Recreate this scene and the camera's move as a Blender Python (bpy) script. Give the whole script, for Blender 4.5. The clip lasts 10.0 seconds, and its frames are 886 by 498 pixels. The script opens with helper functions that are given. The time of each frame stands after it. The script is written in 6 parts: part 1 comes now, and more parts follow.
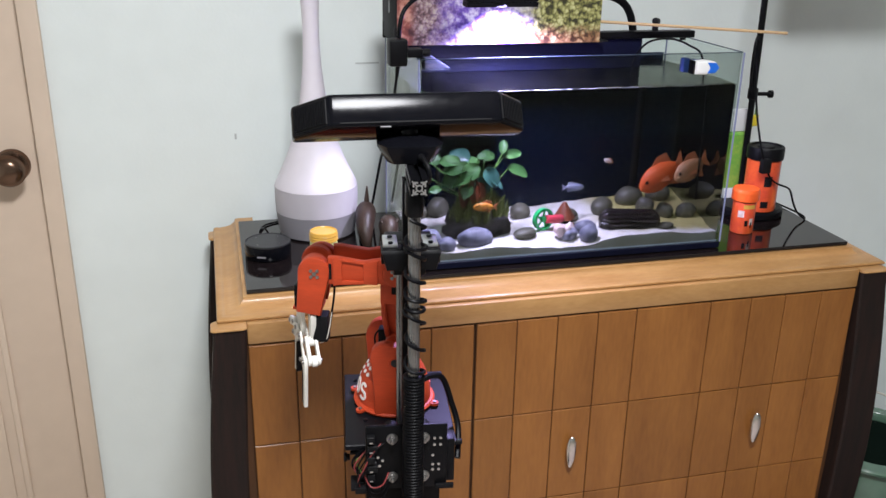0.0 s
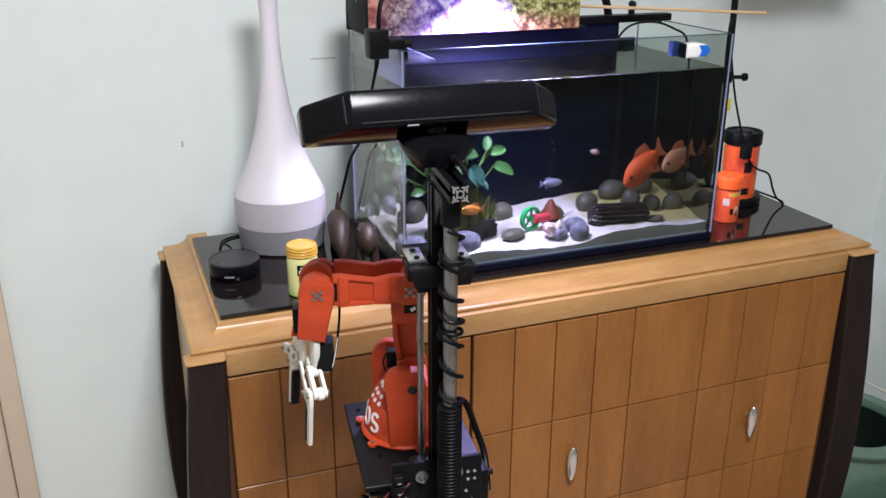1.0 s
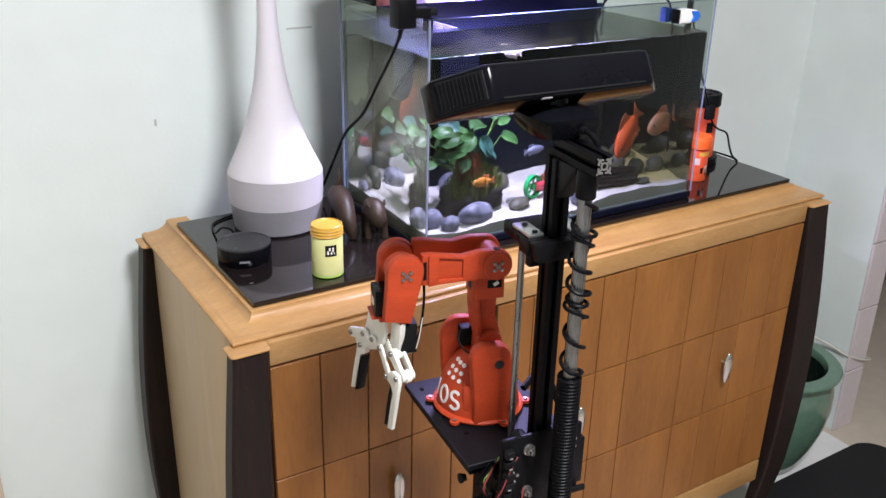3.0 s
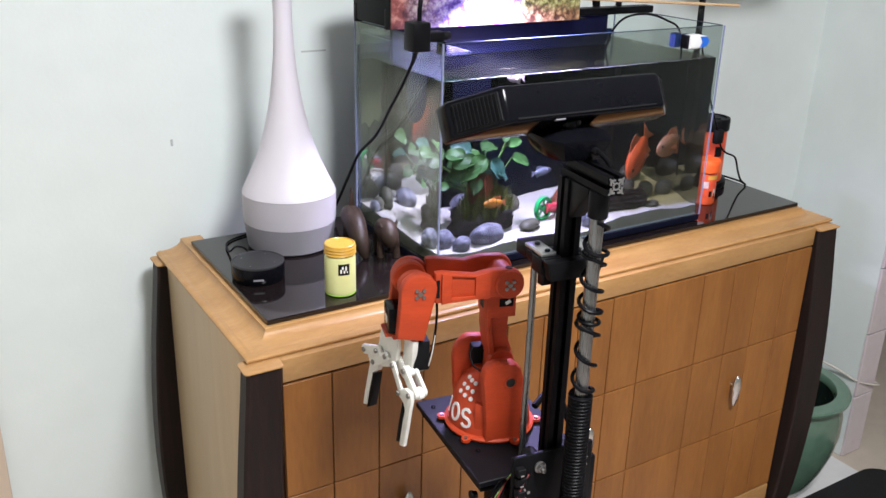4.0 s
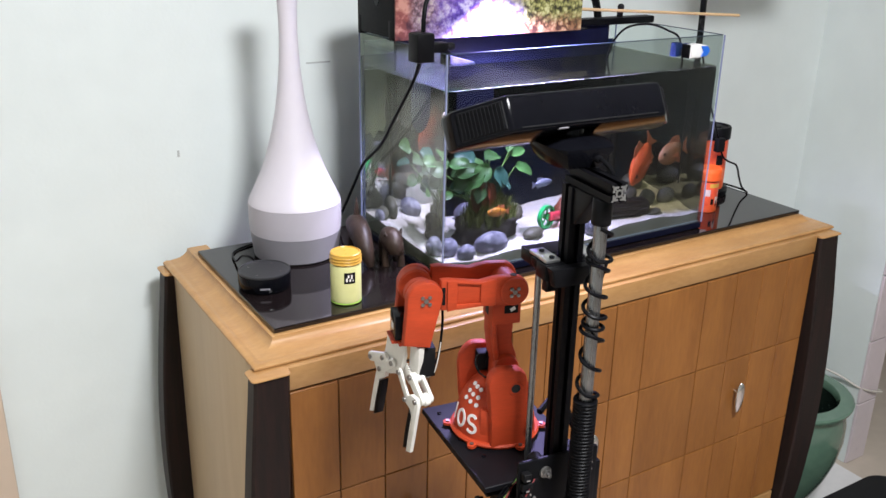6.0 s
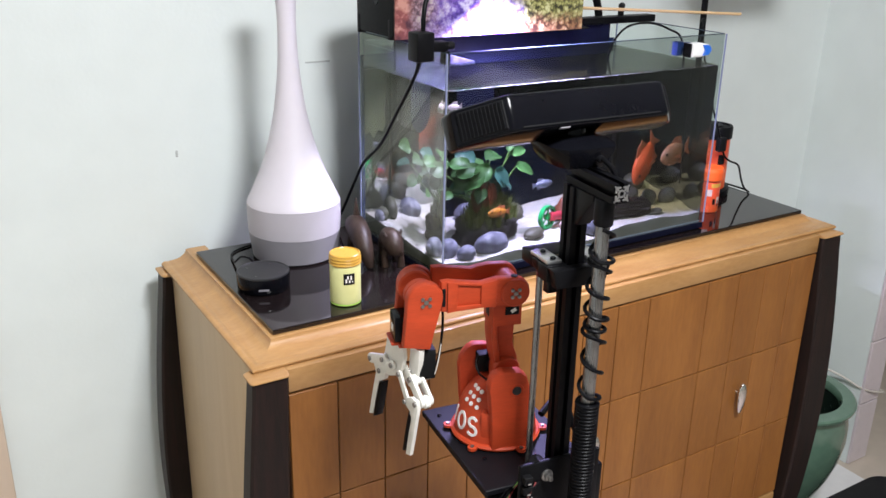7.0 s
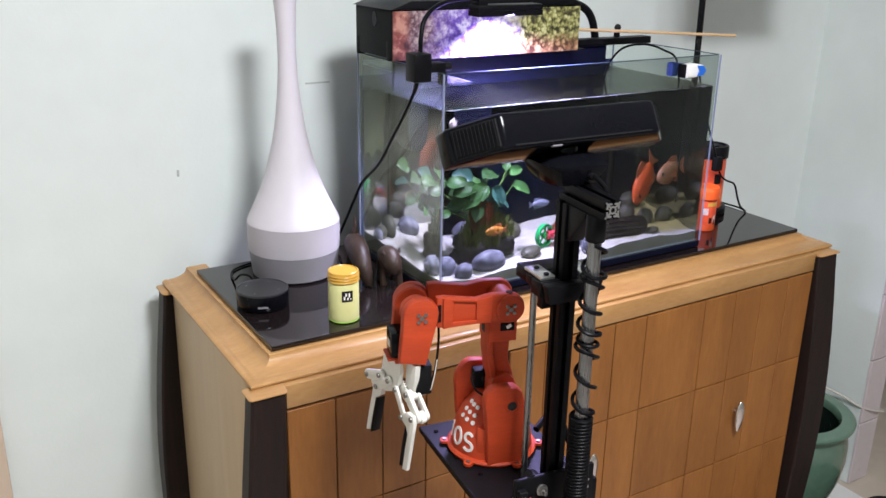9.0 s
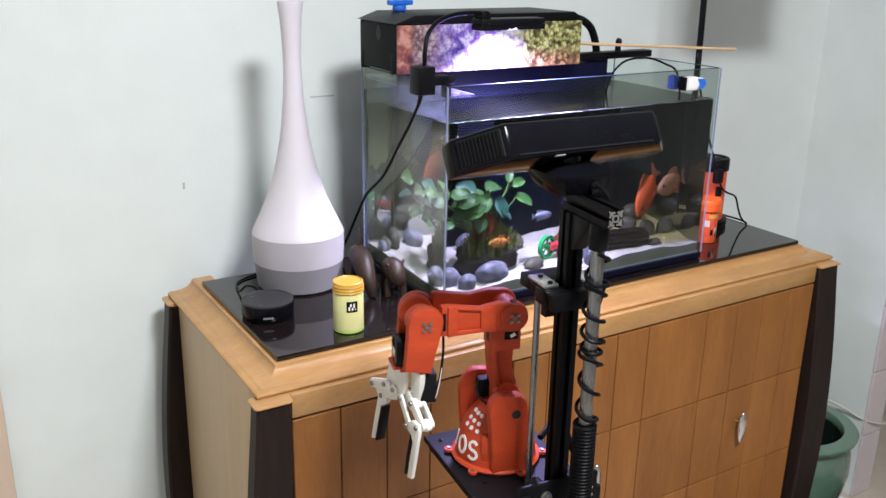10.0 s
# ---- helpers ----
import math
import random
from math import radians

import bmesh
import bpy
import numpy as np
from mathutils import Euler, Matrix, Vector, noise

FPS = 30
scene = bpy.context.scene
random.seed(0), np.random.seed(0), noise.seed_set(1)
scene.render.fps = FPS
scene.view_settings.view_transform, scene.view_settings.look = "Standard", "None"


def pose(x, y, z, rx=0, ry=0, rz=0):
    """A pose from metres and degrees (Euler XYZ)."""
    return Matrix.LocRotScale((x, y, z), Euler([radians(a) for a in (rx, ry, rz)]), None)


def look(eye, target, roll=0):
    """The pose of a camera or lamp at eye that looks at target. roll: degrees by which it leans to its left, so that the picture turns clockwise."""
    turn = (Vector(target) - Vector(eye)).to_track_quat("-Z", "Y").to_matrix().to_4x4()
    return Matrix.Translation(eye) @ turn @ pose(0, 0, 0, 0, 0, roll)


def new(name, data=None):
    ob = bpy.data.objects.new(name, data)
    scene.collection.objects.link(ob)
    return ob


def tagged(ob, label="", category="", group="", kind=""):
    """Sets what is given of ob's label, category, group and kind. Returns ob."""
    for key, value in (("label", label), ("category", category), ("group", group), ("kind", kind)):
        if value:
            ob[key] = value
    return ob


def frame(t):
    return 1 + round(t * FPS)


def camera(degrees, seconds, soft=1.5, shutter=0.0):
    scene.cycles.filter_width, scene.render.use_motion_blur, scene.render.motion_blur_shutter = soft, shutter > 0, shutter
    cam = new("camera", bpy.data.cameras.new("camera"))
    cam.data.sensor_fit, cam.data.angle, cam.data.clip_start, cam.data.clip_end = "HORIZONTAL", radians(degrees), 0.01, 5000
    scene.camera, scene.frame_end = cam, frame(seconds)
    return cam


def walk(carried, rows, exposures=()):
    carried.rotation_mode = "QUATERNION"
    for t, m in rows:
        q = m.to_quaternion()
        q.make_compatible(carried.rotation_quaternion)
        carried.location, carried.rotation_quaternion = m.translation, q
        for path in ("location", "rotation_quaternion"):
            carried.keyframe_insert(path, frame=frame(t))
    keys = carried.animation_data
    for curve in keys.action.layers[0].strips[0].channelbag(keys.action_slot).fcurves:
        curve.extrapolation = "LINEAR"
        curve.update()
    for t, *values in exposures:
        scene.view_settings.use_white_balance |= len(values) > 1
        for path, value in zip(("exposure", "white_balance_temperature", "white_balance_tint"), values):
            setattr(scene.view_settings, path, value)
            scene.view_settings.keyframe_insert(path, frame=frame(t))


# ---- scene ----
cam = camera(52.7, 10.0)
PATH = [
    (0, (-0.008, -0.087, 1.532), (0.462, 1.724, 0.824), 1.0),
    (0.5, (-0.052, -0.026, 1.509), (0.464, 1.774, 0.807), 0.5),
    (1, (-0.11, 0.075, 1.502), (0.567, 1.817, 0.79), 0.2),
    (1.5, (-0.201, 0.145, 1.51), (0.664, 1.784, 0.76), -0.4),
    (2, (-0.273, 0.185, 1.501), (0.671, 1.765, 0.72), -0.1),
    (2.5, (-0.331, 0.211, 1.503), (0.649, 1.768, 0.718), 0.8),
    (2.7, (-0.354, 0.226, 1.503), (0.637, 1.776, 0.718), 1.1),
    (4, (-0.387, 0.215, 1.503), (0.606, 1.79, 0.774), 1.6),
    (4.5, (-0.397, 0.208, 1.504), (0.604, 1.789, 0.797), 1.5),
    (5, (-0.4, 0.204, 1.503), (0.6, 1.786, 0.799), 1.4),
    (5.5, (-0.399, 0.202, 1.505), (0.595, 1.787, 0.798), 1.3),
    (7, (-0.392, 0.214, 1.502), (0.601, 1.8, 0.794), 1.2),
    (7.5, (-0.388, 0.214, 1.501), (0.604, 1.801, 0.798), 1.1),
    (8, (-0.387, 0.212, 1.502), (0.605, 1.803, 0.806), 1.1),
    (8.5, (-0.389, 0.206, 1.501), (0.603, 1.802, 0.816), 1.2),
    (9, (-0.393, 0.196, 1.502), (0.602, 1.799, 0.839), 1.1),
    (9.5, (-0.398, 0.188, 1.502), (0.6, 1.799, 0.864), 1.0),
    (10, (-0.404, 0.186, 1.499), (0.594, 1.8, 0.869), 1.0),
]
walk(cam, [(t, look(eye, target, roll)) for t, eye, target, roll in PATH], exposures=[(0, -0.30), (1.0, -0.27), (1.8, -0.02), (2.7, -0.06), (8.5, -0.05), (9.0, -0.15), (9.5, -0.13), (10, -0.11)])

# ---------------------------------------------------------------- light
world = bpy.data.worlds.new("room_air")
world.use_nodes = True
world.node_tree.nodes["Background"].inputs[0].default_value = (0.75, 0.82, 0.85, 1)
world.node_tree.nodes["Background"].inputs[1].default_value = 0.05
scene.world = world


def area_lamp(name, m, sx, sy, watts, colour, shape="RECTANGLE", spread=180):
    d = bpy.data.lights.new(name, "AREA")
    d.shape, d.size, d.size_y, d.energy, d.color = shape, sx, sy, watts, colour
    d.spread = radians(spread)
    ob = new(name, d)
    ob.matrix_world = m
    return ob


# round ceiling lamp nearly over the camera, and the clip lamp over the tank
area_lamp("ceiling_light_glow", look((0.20, 0.05, 2.50), (0.20, 0.05, 0)), 0.46, 0.46, 74, (0.950, 0.962, 1.0), "DISK")
area_lamp("clip_lamp_glow", look((0.476, 1.416, 1.3825), (0.540, 1.400, 1.0)), 0.11, 0.018, 30.5, (0.51, 0.44, 1.0), spread=126)

# ---------------------------------------------------------------- materials


def mat(name, base, rough=0.5, metal=0.0, vary=0.12, scale=8.0, bump=0.0, bscale=60.0, second=None, coat=0.0, stretch=(1, 1, 1),
        spec=0.5, per_object=0.0, contrast=(0.35, 0.65)):
    """Node material: base colour mixed with a darker or second colour by two scales of noise, roughness variation and fine relief."""
    m = bpy.data.materials.new(name)
    m.use_nodes = True
    nt = m.node_tree
    b = nt.nodes["Principled BSDF"]
    tc = nt.nodes.new("ShaderNodeTexCoord")
    mp = nt.nodes.new("ShaderNodeMapping")
    mp.inputs["Scale"].default_value = stretch
    nt.links.new(tc.outputs["Object"], mp.inputs[0])
    n1 = nt.nodes.new("ShaderNodeTexNoise")
    n1.inputs["Scale"].default_value, n1.inputs["Detail"].default_value = scale, 6
    n2 = nt.nodes.new("ShaderNodeTexNoise")
    n2.inputs["Scale"].default_value, n2.inputs["Detail"].default_value = scale * 7, 3
    for n in (n1, n2):
        nt.links.new(mp.outputs[0], n.inputs["Vector"])
    add = nt.nodes.new("ShaderNodeMix")
    add.data_type = "FLOAT"
    add.inputs[0].default_value = 0.35
    nt.links.new(n1.outputs[0], add.inputs[2])
    nt.links.new(n2.outputs[0], add.inputs[3])
    ramp = nt.nodes.new("ShaderNodeValToRGB")
    e = ramp.color_ramp.elements
    e[0].position, e[1].position = contrast
    dark = second or tuple(c * (1 - vary) for c in base)
    light = base if second else tuple(min(1, c * (1 + vary * 0.6)) for c in base)
    e[0].color, e[1].color = (*dark, 1), (*light, 1)
    nt.links.new(add.outputs[0], ramp.inputs[0])
    out = ramp.outputs[0]
    if per_object:
        info = nt.nodes.new("ShaderNodeObjectInfo")
        hsv = nt.nodes.new("ShaderNodeHueSaturation")
        rng = nt.nodes.new("ShaderNodeMapRange")
        rng.inputs[3].default_value, rng.inputs[4].default_value = 1 - per_object, 1 + per_object
        nt.links.new(info.outputs["Random"], rng.inputs[0])
        nt.links.new(rng.outputs[0], hsv.inputs["Value"])
        nt.links.new(out, hsv.inputs["Color"])
        out = hsv.outputs[0]
    nt.links.new(out, b.inputs["Base Color"])
    b.inputs["Metallic"].default_value = metal
    b.inputs["Coat Weight"].default_value = coat
    b.inputs["Coat Roughness"].default_value = 0.12
    b.inputs["Specular IOR Level"].default_value = spec
    rr = nt.nodes.new("ShaderNodeMapRange")
    rr.inputs[3].default_value, rr.inputs[4].default_value = max(0.0, rough - 0.06), min(1, rough + 0.06)
    nt.links.new(n2.outputs[0], rr.inputs[0])
    nt.links.new(rr.outputs[0], b.inputs["Roughness"])
    if bump:
        bn = nt.nodes.new("ShaderNodeTexNoise")
        bn.inputs["Scale"].default_value, bn.inputs["Detail"].default_value = bscale, 4
        nt.links.new(mp.outputs[0], bn.inputs["Vector"])
        bp = nt.nodes.new("ShaderNodeBump")
        bp.inputs["Strength"].default_value, bp.inputs["Distance"].default_value = bump, 0.002
        nt.links.new(bn.outputs[0], bp.inputs["Height"])
        nt.links.new(bp.outputs[0], b.inputs["Normal"])
    return m


def glow_mat(name, colour, strength):
    m = bpy.data.materials.new(name)
    m.use_nodes = True
    b = m.node_tree.nodes["Principled BSDF"]
    b.inputs["Base Color"].default_value = (0.8, 0.8, 0.8, 1)
    b.inputs["Emission Color"].default_value = (*colour, 1)
    b.inputs["Emission Strength"].default_value = strength
    return m


def pane_mat(name, tint, haze=0.0, haze_colour=(0.1, 0.1, 0.1), gloss=0.015, power=4.5, most=0.85):
    """Thin glass: clear with a reflection that grows at a slant, and a blotchy film on it."""
    m = bpy.data.materials.new(name)
    m.use_nodes = True
    nt = m.node_tree
    nt.nodes.remove(nt.nodes["Principled BSDF"])
    t = nt.nodes.new("ShaderNodeBsdfTransparent")
    t.inputs[0].default_value = (*tint, 1)
    g = nt.nodes.new("ShaderNodeBsdfGlossy")
    g.inputs["Roughness"].default_value = gloss
    w = nt.nodes.new("ShaderNodeLayerWeight")
    p = nt.nodes.new("ShaderNodeMath")
    p.operation = "POWER"
    p.inputs[1].default_value = power
    nt.links.new(w.outputs["Facing"], p.inputs[0])
    f = nt.nodes.new("ShaderNodeMapRange")
    f.inputs[3].default_value, f.inputs[4].default_value = 0.012, most
    nt.links.new(p.outputs[0], f.inputs[0])
    mix = nt.nodes.new("ShaderNodeMixShader")
    nt.links.new(f.outputs[0], mix.inputs[0])
    nt.links.new(t.outputs[0], mix.inputs[1])
    nt.links.new(g.outputs[0], mix.inputs[2])
    out = mix.outputs[0]
    if haze:
        lit, back, d = nt.nodes.new("ShaderNodeBsdfDiffuse"), nt.nodes.new("ShaderNodeBsdfTranslucent"), nt.nodes.new("ShaderNodeMixShader")
        for k, node in enumerate((lit, back)):
            node.inputs[0].default_value = (*haze_colour, 1)
            nt.links.new(node.outputs[0], d.inputs[1 + k])
        tc = nt.nodes.new("ShaderNodeTexCoord")
        n = nt.nodes.new("ShaderNodeTexNoise")
        n.inputs["Scale"].default_value, n.inputs["Detail"].default_value = 16, 8
        nt.links.new(tc.outputs["Object"], n.inputs["Vector"])
        r = nt.nodes.new("ShaderNodeMapRange")
        r.inputs[1].default_value, r.inputs[2].default_value = 0.3, 0.7
        r.inputs[3].default_value, r.inputs[4].default_value = haze * 0.6, haze * 1.4
        nt.links.new(n.outputs[0], r.inputs[0])
        mh = nt.nodes.new("ShaderNodeMixShader")
        nt.links.new(r.outputs[0], mh.inputs[0])
        nt.links.new(out, mh.inputs[1])
        nt.links.new(d.outputs[0], mh.inputs[2])
        out = mh.outputs[0]
    nt.links.new(out, nt.nodes["Material Output"].inputs[0])
    return m


def water_mat(name, tint):
    m = bpy.data.materials.new(name)
    m.use_nodes = True
    nt = m.node_tree
    nt.nodes.remove(nt.nodes["Principled BSDF"])
    g = nt.nodes.new("ShaderNodeBsdfGlass")
    g.inputs["Color"].default_value = (*tint, 1)
    g.inputs["Roughness"].default_value = 0.0
    g.inputs["IOR"].default_value = 1.33
    nt.links.new(g.outputs[0], nt.nodes["Material Output"].inputs[0])
    return m


M_WALL = mat("pale_mint_wall_paint", (0.76, 0.815, 0.80), 0.55, vary=0.05, scale=1.6, bump=0.12, bscale=140)
M_CEIL = mat("white_ceiling_paint", (0.8, 0.8, 0.78), 0.8, vary=0.04, scale=2)
M_FLOOR = mat("beige_floor_tile", (0.57, 0.49, 0.41), 0.32, vary=0.10, scale=3, bump=0.05)
M_DOOR = mat("cream_door_paint", (0.66, 0.53, 0.42), 0.42, vary=0.05, scale=3, bump=0.08, bscale=90)
M_STUBTILE = mat("white_glazed_tile", (0.66, 0.58, 0.60), 0.3, vary=0.08, scale=5, per_object=0.05)
M_KNOB = mat("dark_bronze", (0.16, 0.10, 0.07), 0.22, metal=0.9, vary=0.2)
M_BOARD = mat("orange_brown_wood_veneer", (0.335, 0.136, 0.032), 0.44, second=(0.215, 0.080, 0.018), scale=3.2, stretch=(7, 7, 1.3), bump=0.06, bscale=30,
              spec=0.35, coat=0.06, per_object=0.09, contrast=(0.30, 0.68))
M_FRIEZE = mat("honey_wood", (0.49, 0.275, 0.105), 0.40, second=(0.38, 0.195, 0.066), scale=6, stretch=(1.6, 5, 5), bump=0.05, bscale=30, coat=0.16)
M_ALGAE = mat("olive_algae_film", (0.20, 0.21, 0.085), 0.8, second=(0.07, 0.085, 0.035), scale=30)
M_MENISCUS = mat("pale_meniscus_glint", (0.62, 0.64, 0.62), 0.6, vary=0.3, scale=80)
M_SIDE = mat("pale_wood_side_panel", (0.56, 0.42, 0.26), 0.45, second=(0.51, 0.37, 0.22), scale=5, stretch=(8, 8, 0.9), bump=0.04)
M_POST = mat("wenge_dark_wood", (0.026, 0.014, 0.012), 0.46, second=(0.012, 0.010, 0.009), scale=9, stretch=(12, 12, 0.7), bump=0.1, bscale=40, spec=0.16)
M_GAP = mat("dark_joint_wood", (0.085, 0.034, 0.011), 0.6)
M_GLASSTOP = mat("black_glass_sheet", (0.010, 0.007, 0.007), 0.055, vary=0.3, scale=4, spec=0.6)
M_PULL = mat("brushed_nickel", (0.62, 0.60, 0.57), 0.24, metal=1.0, vary=0.1, scale=30)
M_VASE = mat("white_satin_plastic", (0.67, 0.63, 0.69), 0.45, vary=0.03, scale=6)
M_VASEBAND = mat("lilac_grey_plastic", (0.47, 0.44, 0.485), 0.48, vary=0.04, scale=6)
M_VASEBASE = mat("mid_grey_plastic", (0.235, 0.225, 0.25), 0.5, vary=0.05, scale=6)
M_BLACKGLOSS = mat("glossy_black_plastic", (0.0040, 0.0042, 0.0060), 0.15, vary=0.2, scale=20, spec=0.12)
M_BLACKSATIN = mat("satin_black_plastic", (0.0045, 0.0045, 0.0055), 0.42, vary=0.2, scale=25, bump=0.05, bscale=300, spec=0.12)
M_BLACKMATT = mat("matt_black_plastic", (0.006, 0.006, 0.007), 0.6, vary=0.2, scale=25, spec=0.15)
M_TOPRING = mat("charcoal_plastic", (0.022, 0.022, 0.024), 0.4, vary=0.15, scale=25, spec=0.4)
M_ANOD = mat("black_anodised_aluminium", (0.003, 0.003, 0.004), 0.45, spec=0.10, metal=0.0, vary=0.2, scale=30)
M_ALU = mat("bare_aluminium", (0.62, 0.62, 0.63), 0.32, metal=0.95, vary=0.1, scale=40)
M_STEEL = mat("dull_steel_tube", (0.27, 0.27, 0.275), 0.28, metal=0.9, vary=0.2, scale=14, stretch=(6, 6, 0.5))
M_SCREW = mat("grey_screw_steel", (0.30, 0.29, 0.28), 0.35, metal=0.9, vary=0.2, scale=60)
M_ORANGE = mat("red_orange_printed_plastic", (0.50, 0.056, 0.016), 0.55, vary=0.16, scale=14, bump=0.12, bscale=220, stretch=(1, 1, 5), spec=0.32)
M_WHITEPR = mat("white_printed_plastic", (0.80, 0.78, 0.72), 0.45, vary=0.07, scale=30, bump=0.06, bscale=250)
M_LETTER = mat("white_lettering_film", (0.84, 0.82, 0.80), 0.5, vary=0.03)
M_CLEARBLUE = mat("dark_blue_acrylic_plate", (0.006, 0.006, 0.0080), 0.45, vary=0.2, scale=12, spec=0.16)
M_WIRE_R = mat("dark_red_wire", (0.22, 0.03, 0.03), 0.5)
M_WIRE_W = mat("pale_wire", (0.62, 0.58, 0.52), 0.5)
M_RUBBER = mat("black_cable_rubber", (0.0035, 0.0035, 0.0045), 0.38, vary=0.2, scale=40, spec=0.09)
M_YELLOWLID = mat("amber_yellow_lid", (0.60, 0.34, 0.055), 0.3, vary=0.08, scale=30)
M_JAR = mat("pale_lime_label_jar", (0.66, 0.66, 0.30), 0.3, vary=0.06, scale=14)
M_JARFOOT = mat("lime_green_plastic", (0.32, 0.52, 0.09), 0.35, vary=0.08)
M_CAN = mat("orange_food_can_print", (0.78, 0.125, 0.030), 0.30, second=(0.62, 0.060, 0.030), scale=18)
M_CANLID = mat("orange_cap_plastic", (0.85, 0.115, 0.020), 0.35, vary=0.06)
M_PALEPRINT = mat("pale_pink_print", (0.62, 0.48, 0.46), 0.4, vary=0.2, scale=60)
M_GREENBAG = mat("green_food_pouch", (0.10, 0.36, 0.05), 0.3, second=(0.34, 0.48, 0.08), scale=22)
M_WHITEBAG = mat("white_pouch_film", (0.75, 0.75, 0.76), 0.3, vary=0.05)
M_YELLOWTAG = mat("yellow_tag_plastic", (0.75, 0.60, 0.04), 0.4, vary=0.05)
M_CARVED = mat("carved_dark_brown_wood", (0.038, 0.023, 0.016), 0.45, second=(0.018, 0.011, 0.009), scale=16, stretch=(4, 4, 1), bump=0.25, bscale=80, spec=0.25)
M_POT = mat("celadon_green_glaze", (0.130, 0.225, 0.160), 0.18, second=(0.095, 0.175, 0.125), scale=5, bump=0.03, bscale=20, coat=0.5)
M_POTIN = mat("dark_pot_inside", (0.012, 0.022, 0.017), 0.25)
M_PAPER = mat("white_paper_sheet", (0.76, 0.74, 0.74), 0.7, vary=0.04)
M_MAT = mat("black_foam_mat", (0.0045, 0.0045, 0.006), 0.85, vary=0.3, scale=60, bump=0.3, bscale=400)
M_BENCH = mat("dark_red_brown_wood", (0.075, 0.040, 0.028), 0.4, second=(0.05, 0.026, 0.02), scale=6, stretch=(1, 8, 8))
M_BLUECAP = mat("bright_blue_plastic", (0.015, 0.13, 0.60), 0.3, vary=0.08)
M_BLUEPAD = mat("navy_felt_pad", (0.03, 0.07, 0.26), 0.7, vary=0.15, scale=60)
M_WHITEPL = mat("white_plastic", (0.80, 0.80, 0.80), 0.35, vary=0.03)
M_STICK = mat("bamboo_stick", (0.62, 0.43, 0.24), 0.5, second=(0.52, 0.34, 0.17), scale=6, stretch=(1, 14, 14))
M_PANE = pane_mat("tank_glass", (0.93, 0.965, 0.955))
M_RIM = mat("dark_ground_glass_rim", (0.035, 0.055, 0.075), 0.5, vary=0.2, scale=10, spec=0.15)
M_SEAL = mat("clear_silicone_seal", (0.40, 0.46, 0.60), 0.3, vary=0.1)
M_SIDEPANE = pane_mat("algae_hazed_glass", (0.90, 0.94, 0.86), 0.085, (0.22, 0.235, 0.145))
M_FILM = pane_mat("floating_water_film", (0.78, 0.79, 0.67), 0.005, (0.10, 0.10, 0.15), 0.10)
# tint and slant reflection added to hold back room and lamp light
M_FRONTPANE = pane_mat("light_cutting_glass", (0.775, 0.80, 0.79), power=2.6, most=0.95)
# lavender haze puts the clip lamp's shine on the glass into the colour
M_BRACE = pane_mat("lit_glass_brace", (0.86, 0.88, 0.92), 0.26, (0.46, 0.49, 0.66))
# blue-violet of the clip lamp on the glass edges, put into the base colour
M_CORNER = mat("lamp_tinted_glass_corner", (0.21, 0.235, 0.38), 0.45, vary=0.1, scale=10, spec=0.25)
M_TRAY = mat("dark_blue_black_plastic", (0.003, 0.004, 0.016), 0.55, vary=0.3, scale=30, spec=0.15)
M_WATER = water_mat("aquarium_water", (0.335, 0.350, 0.352))
M_BACKFILM = mat("dark_navy_backing_film", (0.011, 0.026, 0.100), 0.6, second=(0.004, 0.010, 0.042), scale=4, spec=0.2)
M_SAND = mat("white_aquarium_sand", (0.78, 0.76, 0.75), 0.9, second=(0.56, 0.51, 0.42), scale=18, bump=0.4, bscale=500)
def dim_sand(m):
    """Olive dimness beyond the clip lamp's reach, painted over the far sand; uneven border."""
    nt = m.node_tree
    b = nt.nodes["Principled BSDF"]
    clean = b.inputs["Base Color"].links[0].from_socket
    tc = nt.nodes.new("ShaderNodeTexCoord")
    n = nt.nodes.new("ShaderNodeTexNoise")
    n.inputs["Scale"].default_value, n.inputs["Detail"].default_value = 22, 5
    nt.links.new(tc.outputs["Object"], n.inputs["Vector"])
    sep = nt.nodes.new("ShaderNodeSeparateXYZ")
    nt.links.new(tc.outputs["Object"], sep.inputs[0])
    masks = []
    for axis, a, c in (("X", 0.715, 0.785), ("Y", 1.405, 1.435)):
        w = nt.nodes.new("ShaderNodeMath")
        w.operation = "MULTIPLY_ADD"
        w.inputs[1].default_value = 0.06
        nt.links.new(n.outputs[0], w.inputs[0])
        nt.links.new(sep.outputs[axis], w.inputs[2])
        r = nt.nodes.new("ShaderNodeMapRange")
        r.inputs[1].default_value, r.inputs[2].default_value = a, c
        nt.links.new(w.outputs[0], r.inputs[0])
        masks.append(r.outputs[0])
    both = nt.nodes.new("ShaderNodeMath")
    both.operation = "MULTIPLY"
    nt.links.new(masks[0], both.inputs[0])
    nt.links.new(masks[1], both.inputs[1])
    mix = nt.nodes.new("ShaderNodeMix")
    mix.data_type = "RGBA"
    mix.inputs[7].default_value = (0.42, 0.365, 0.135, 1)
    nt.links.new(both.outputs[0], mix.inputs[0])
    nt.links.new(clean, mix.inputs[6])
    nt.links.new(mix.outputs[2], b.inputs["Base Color"])


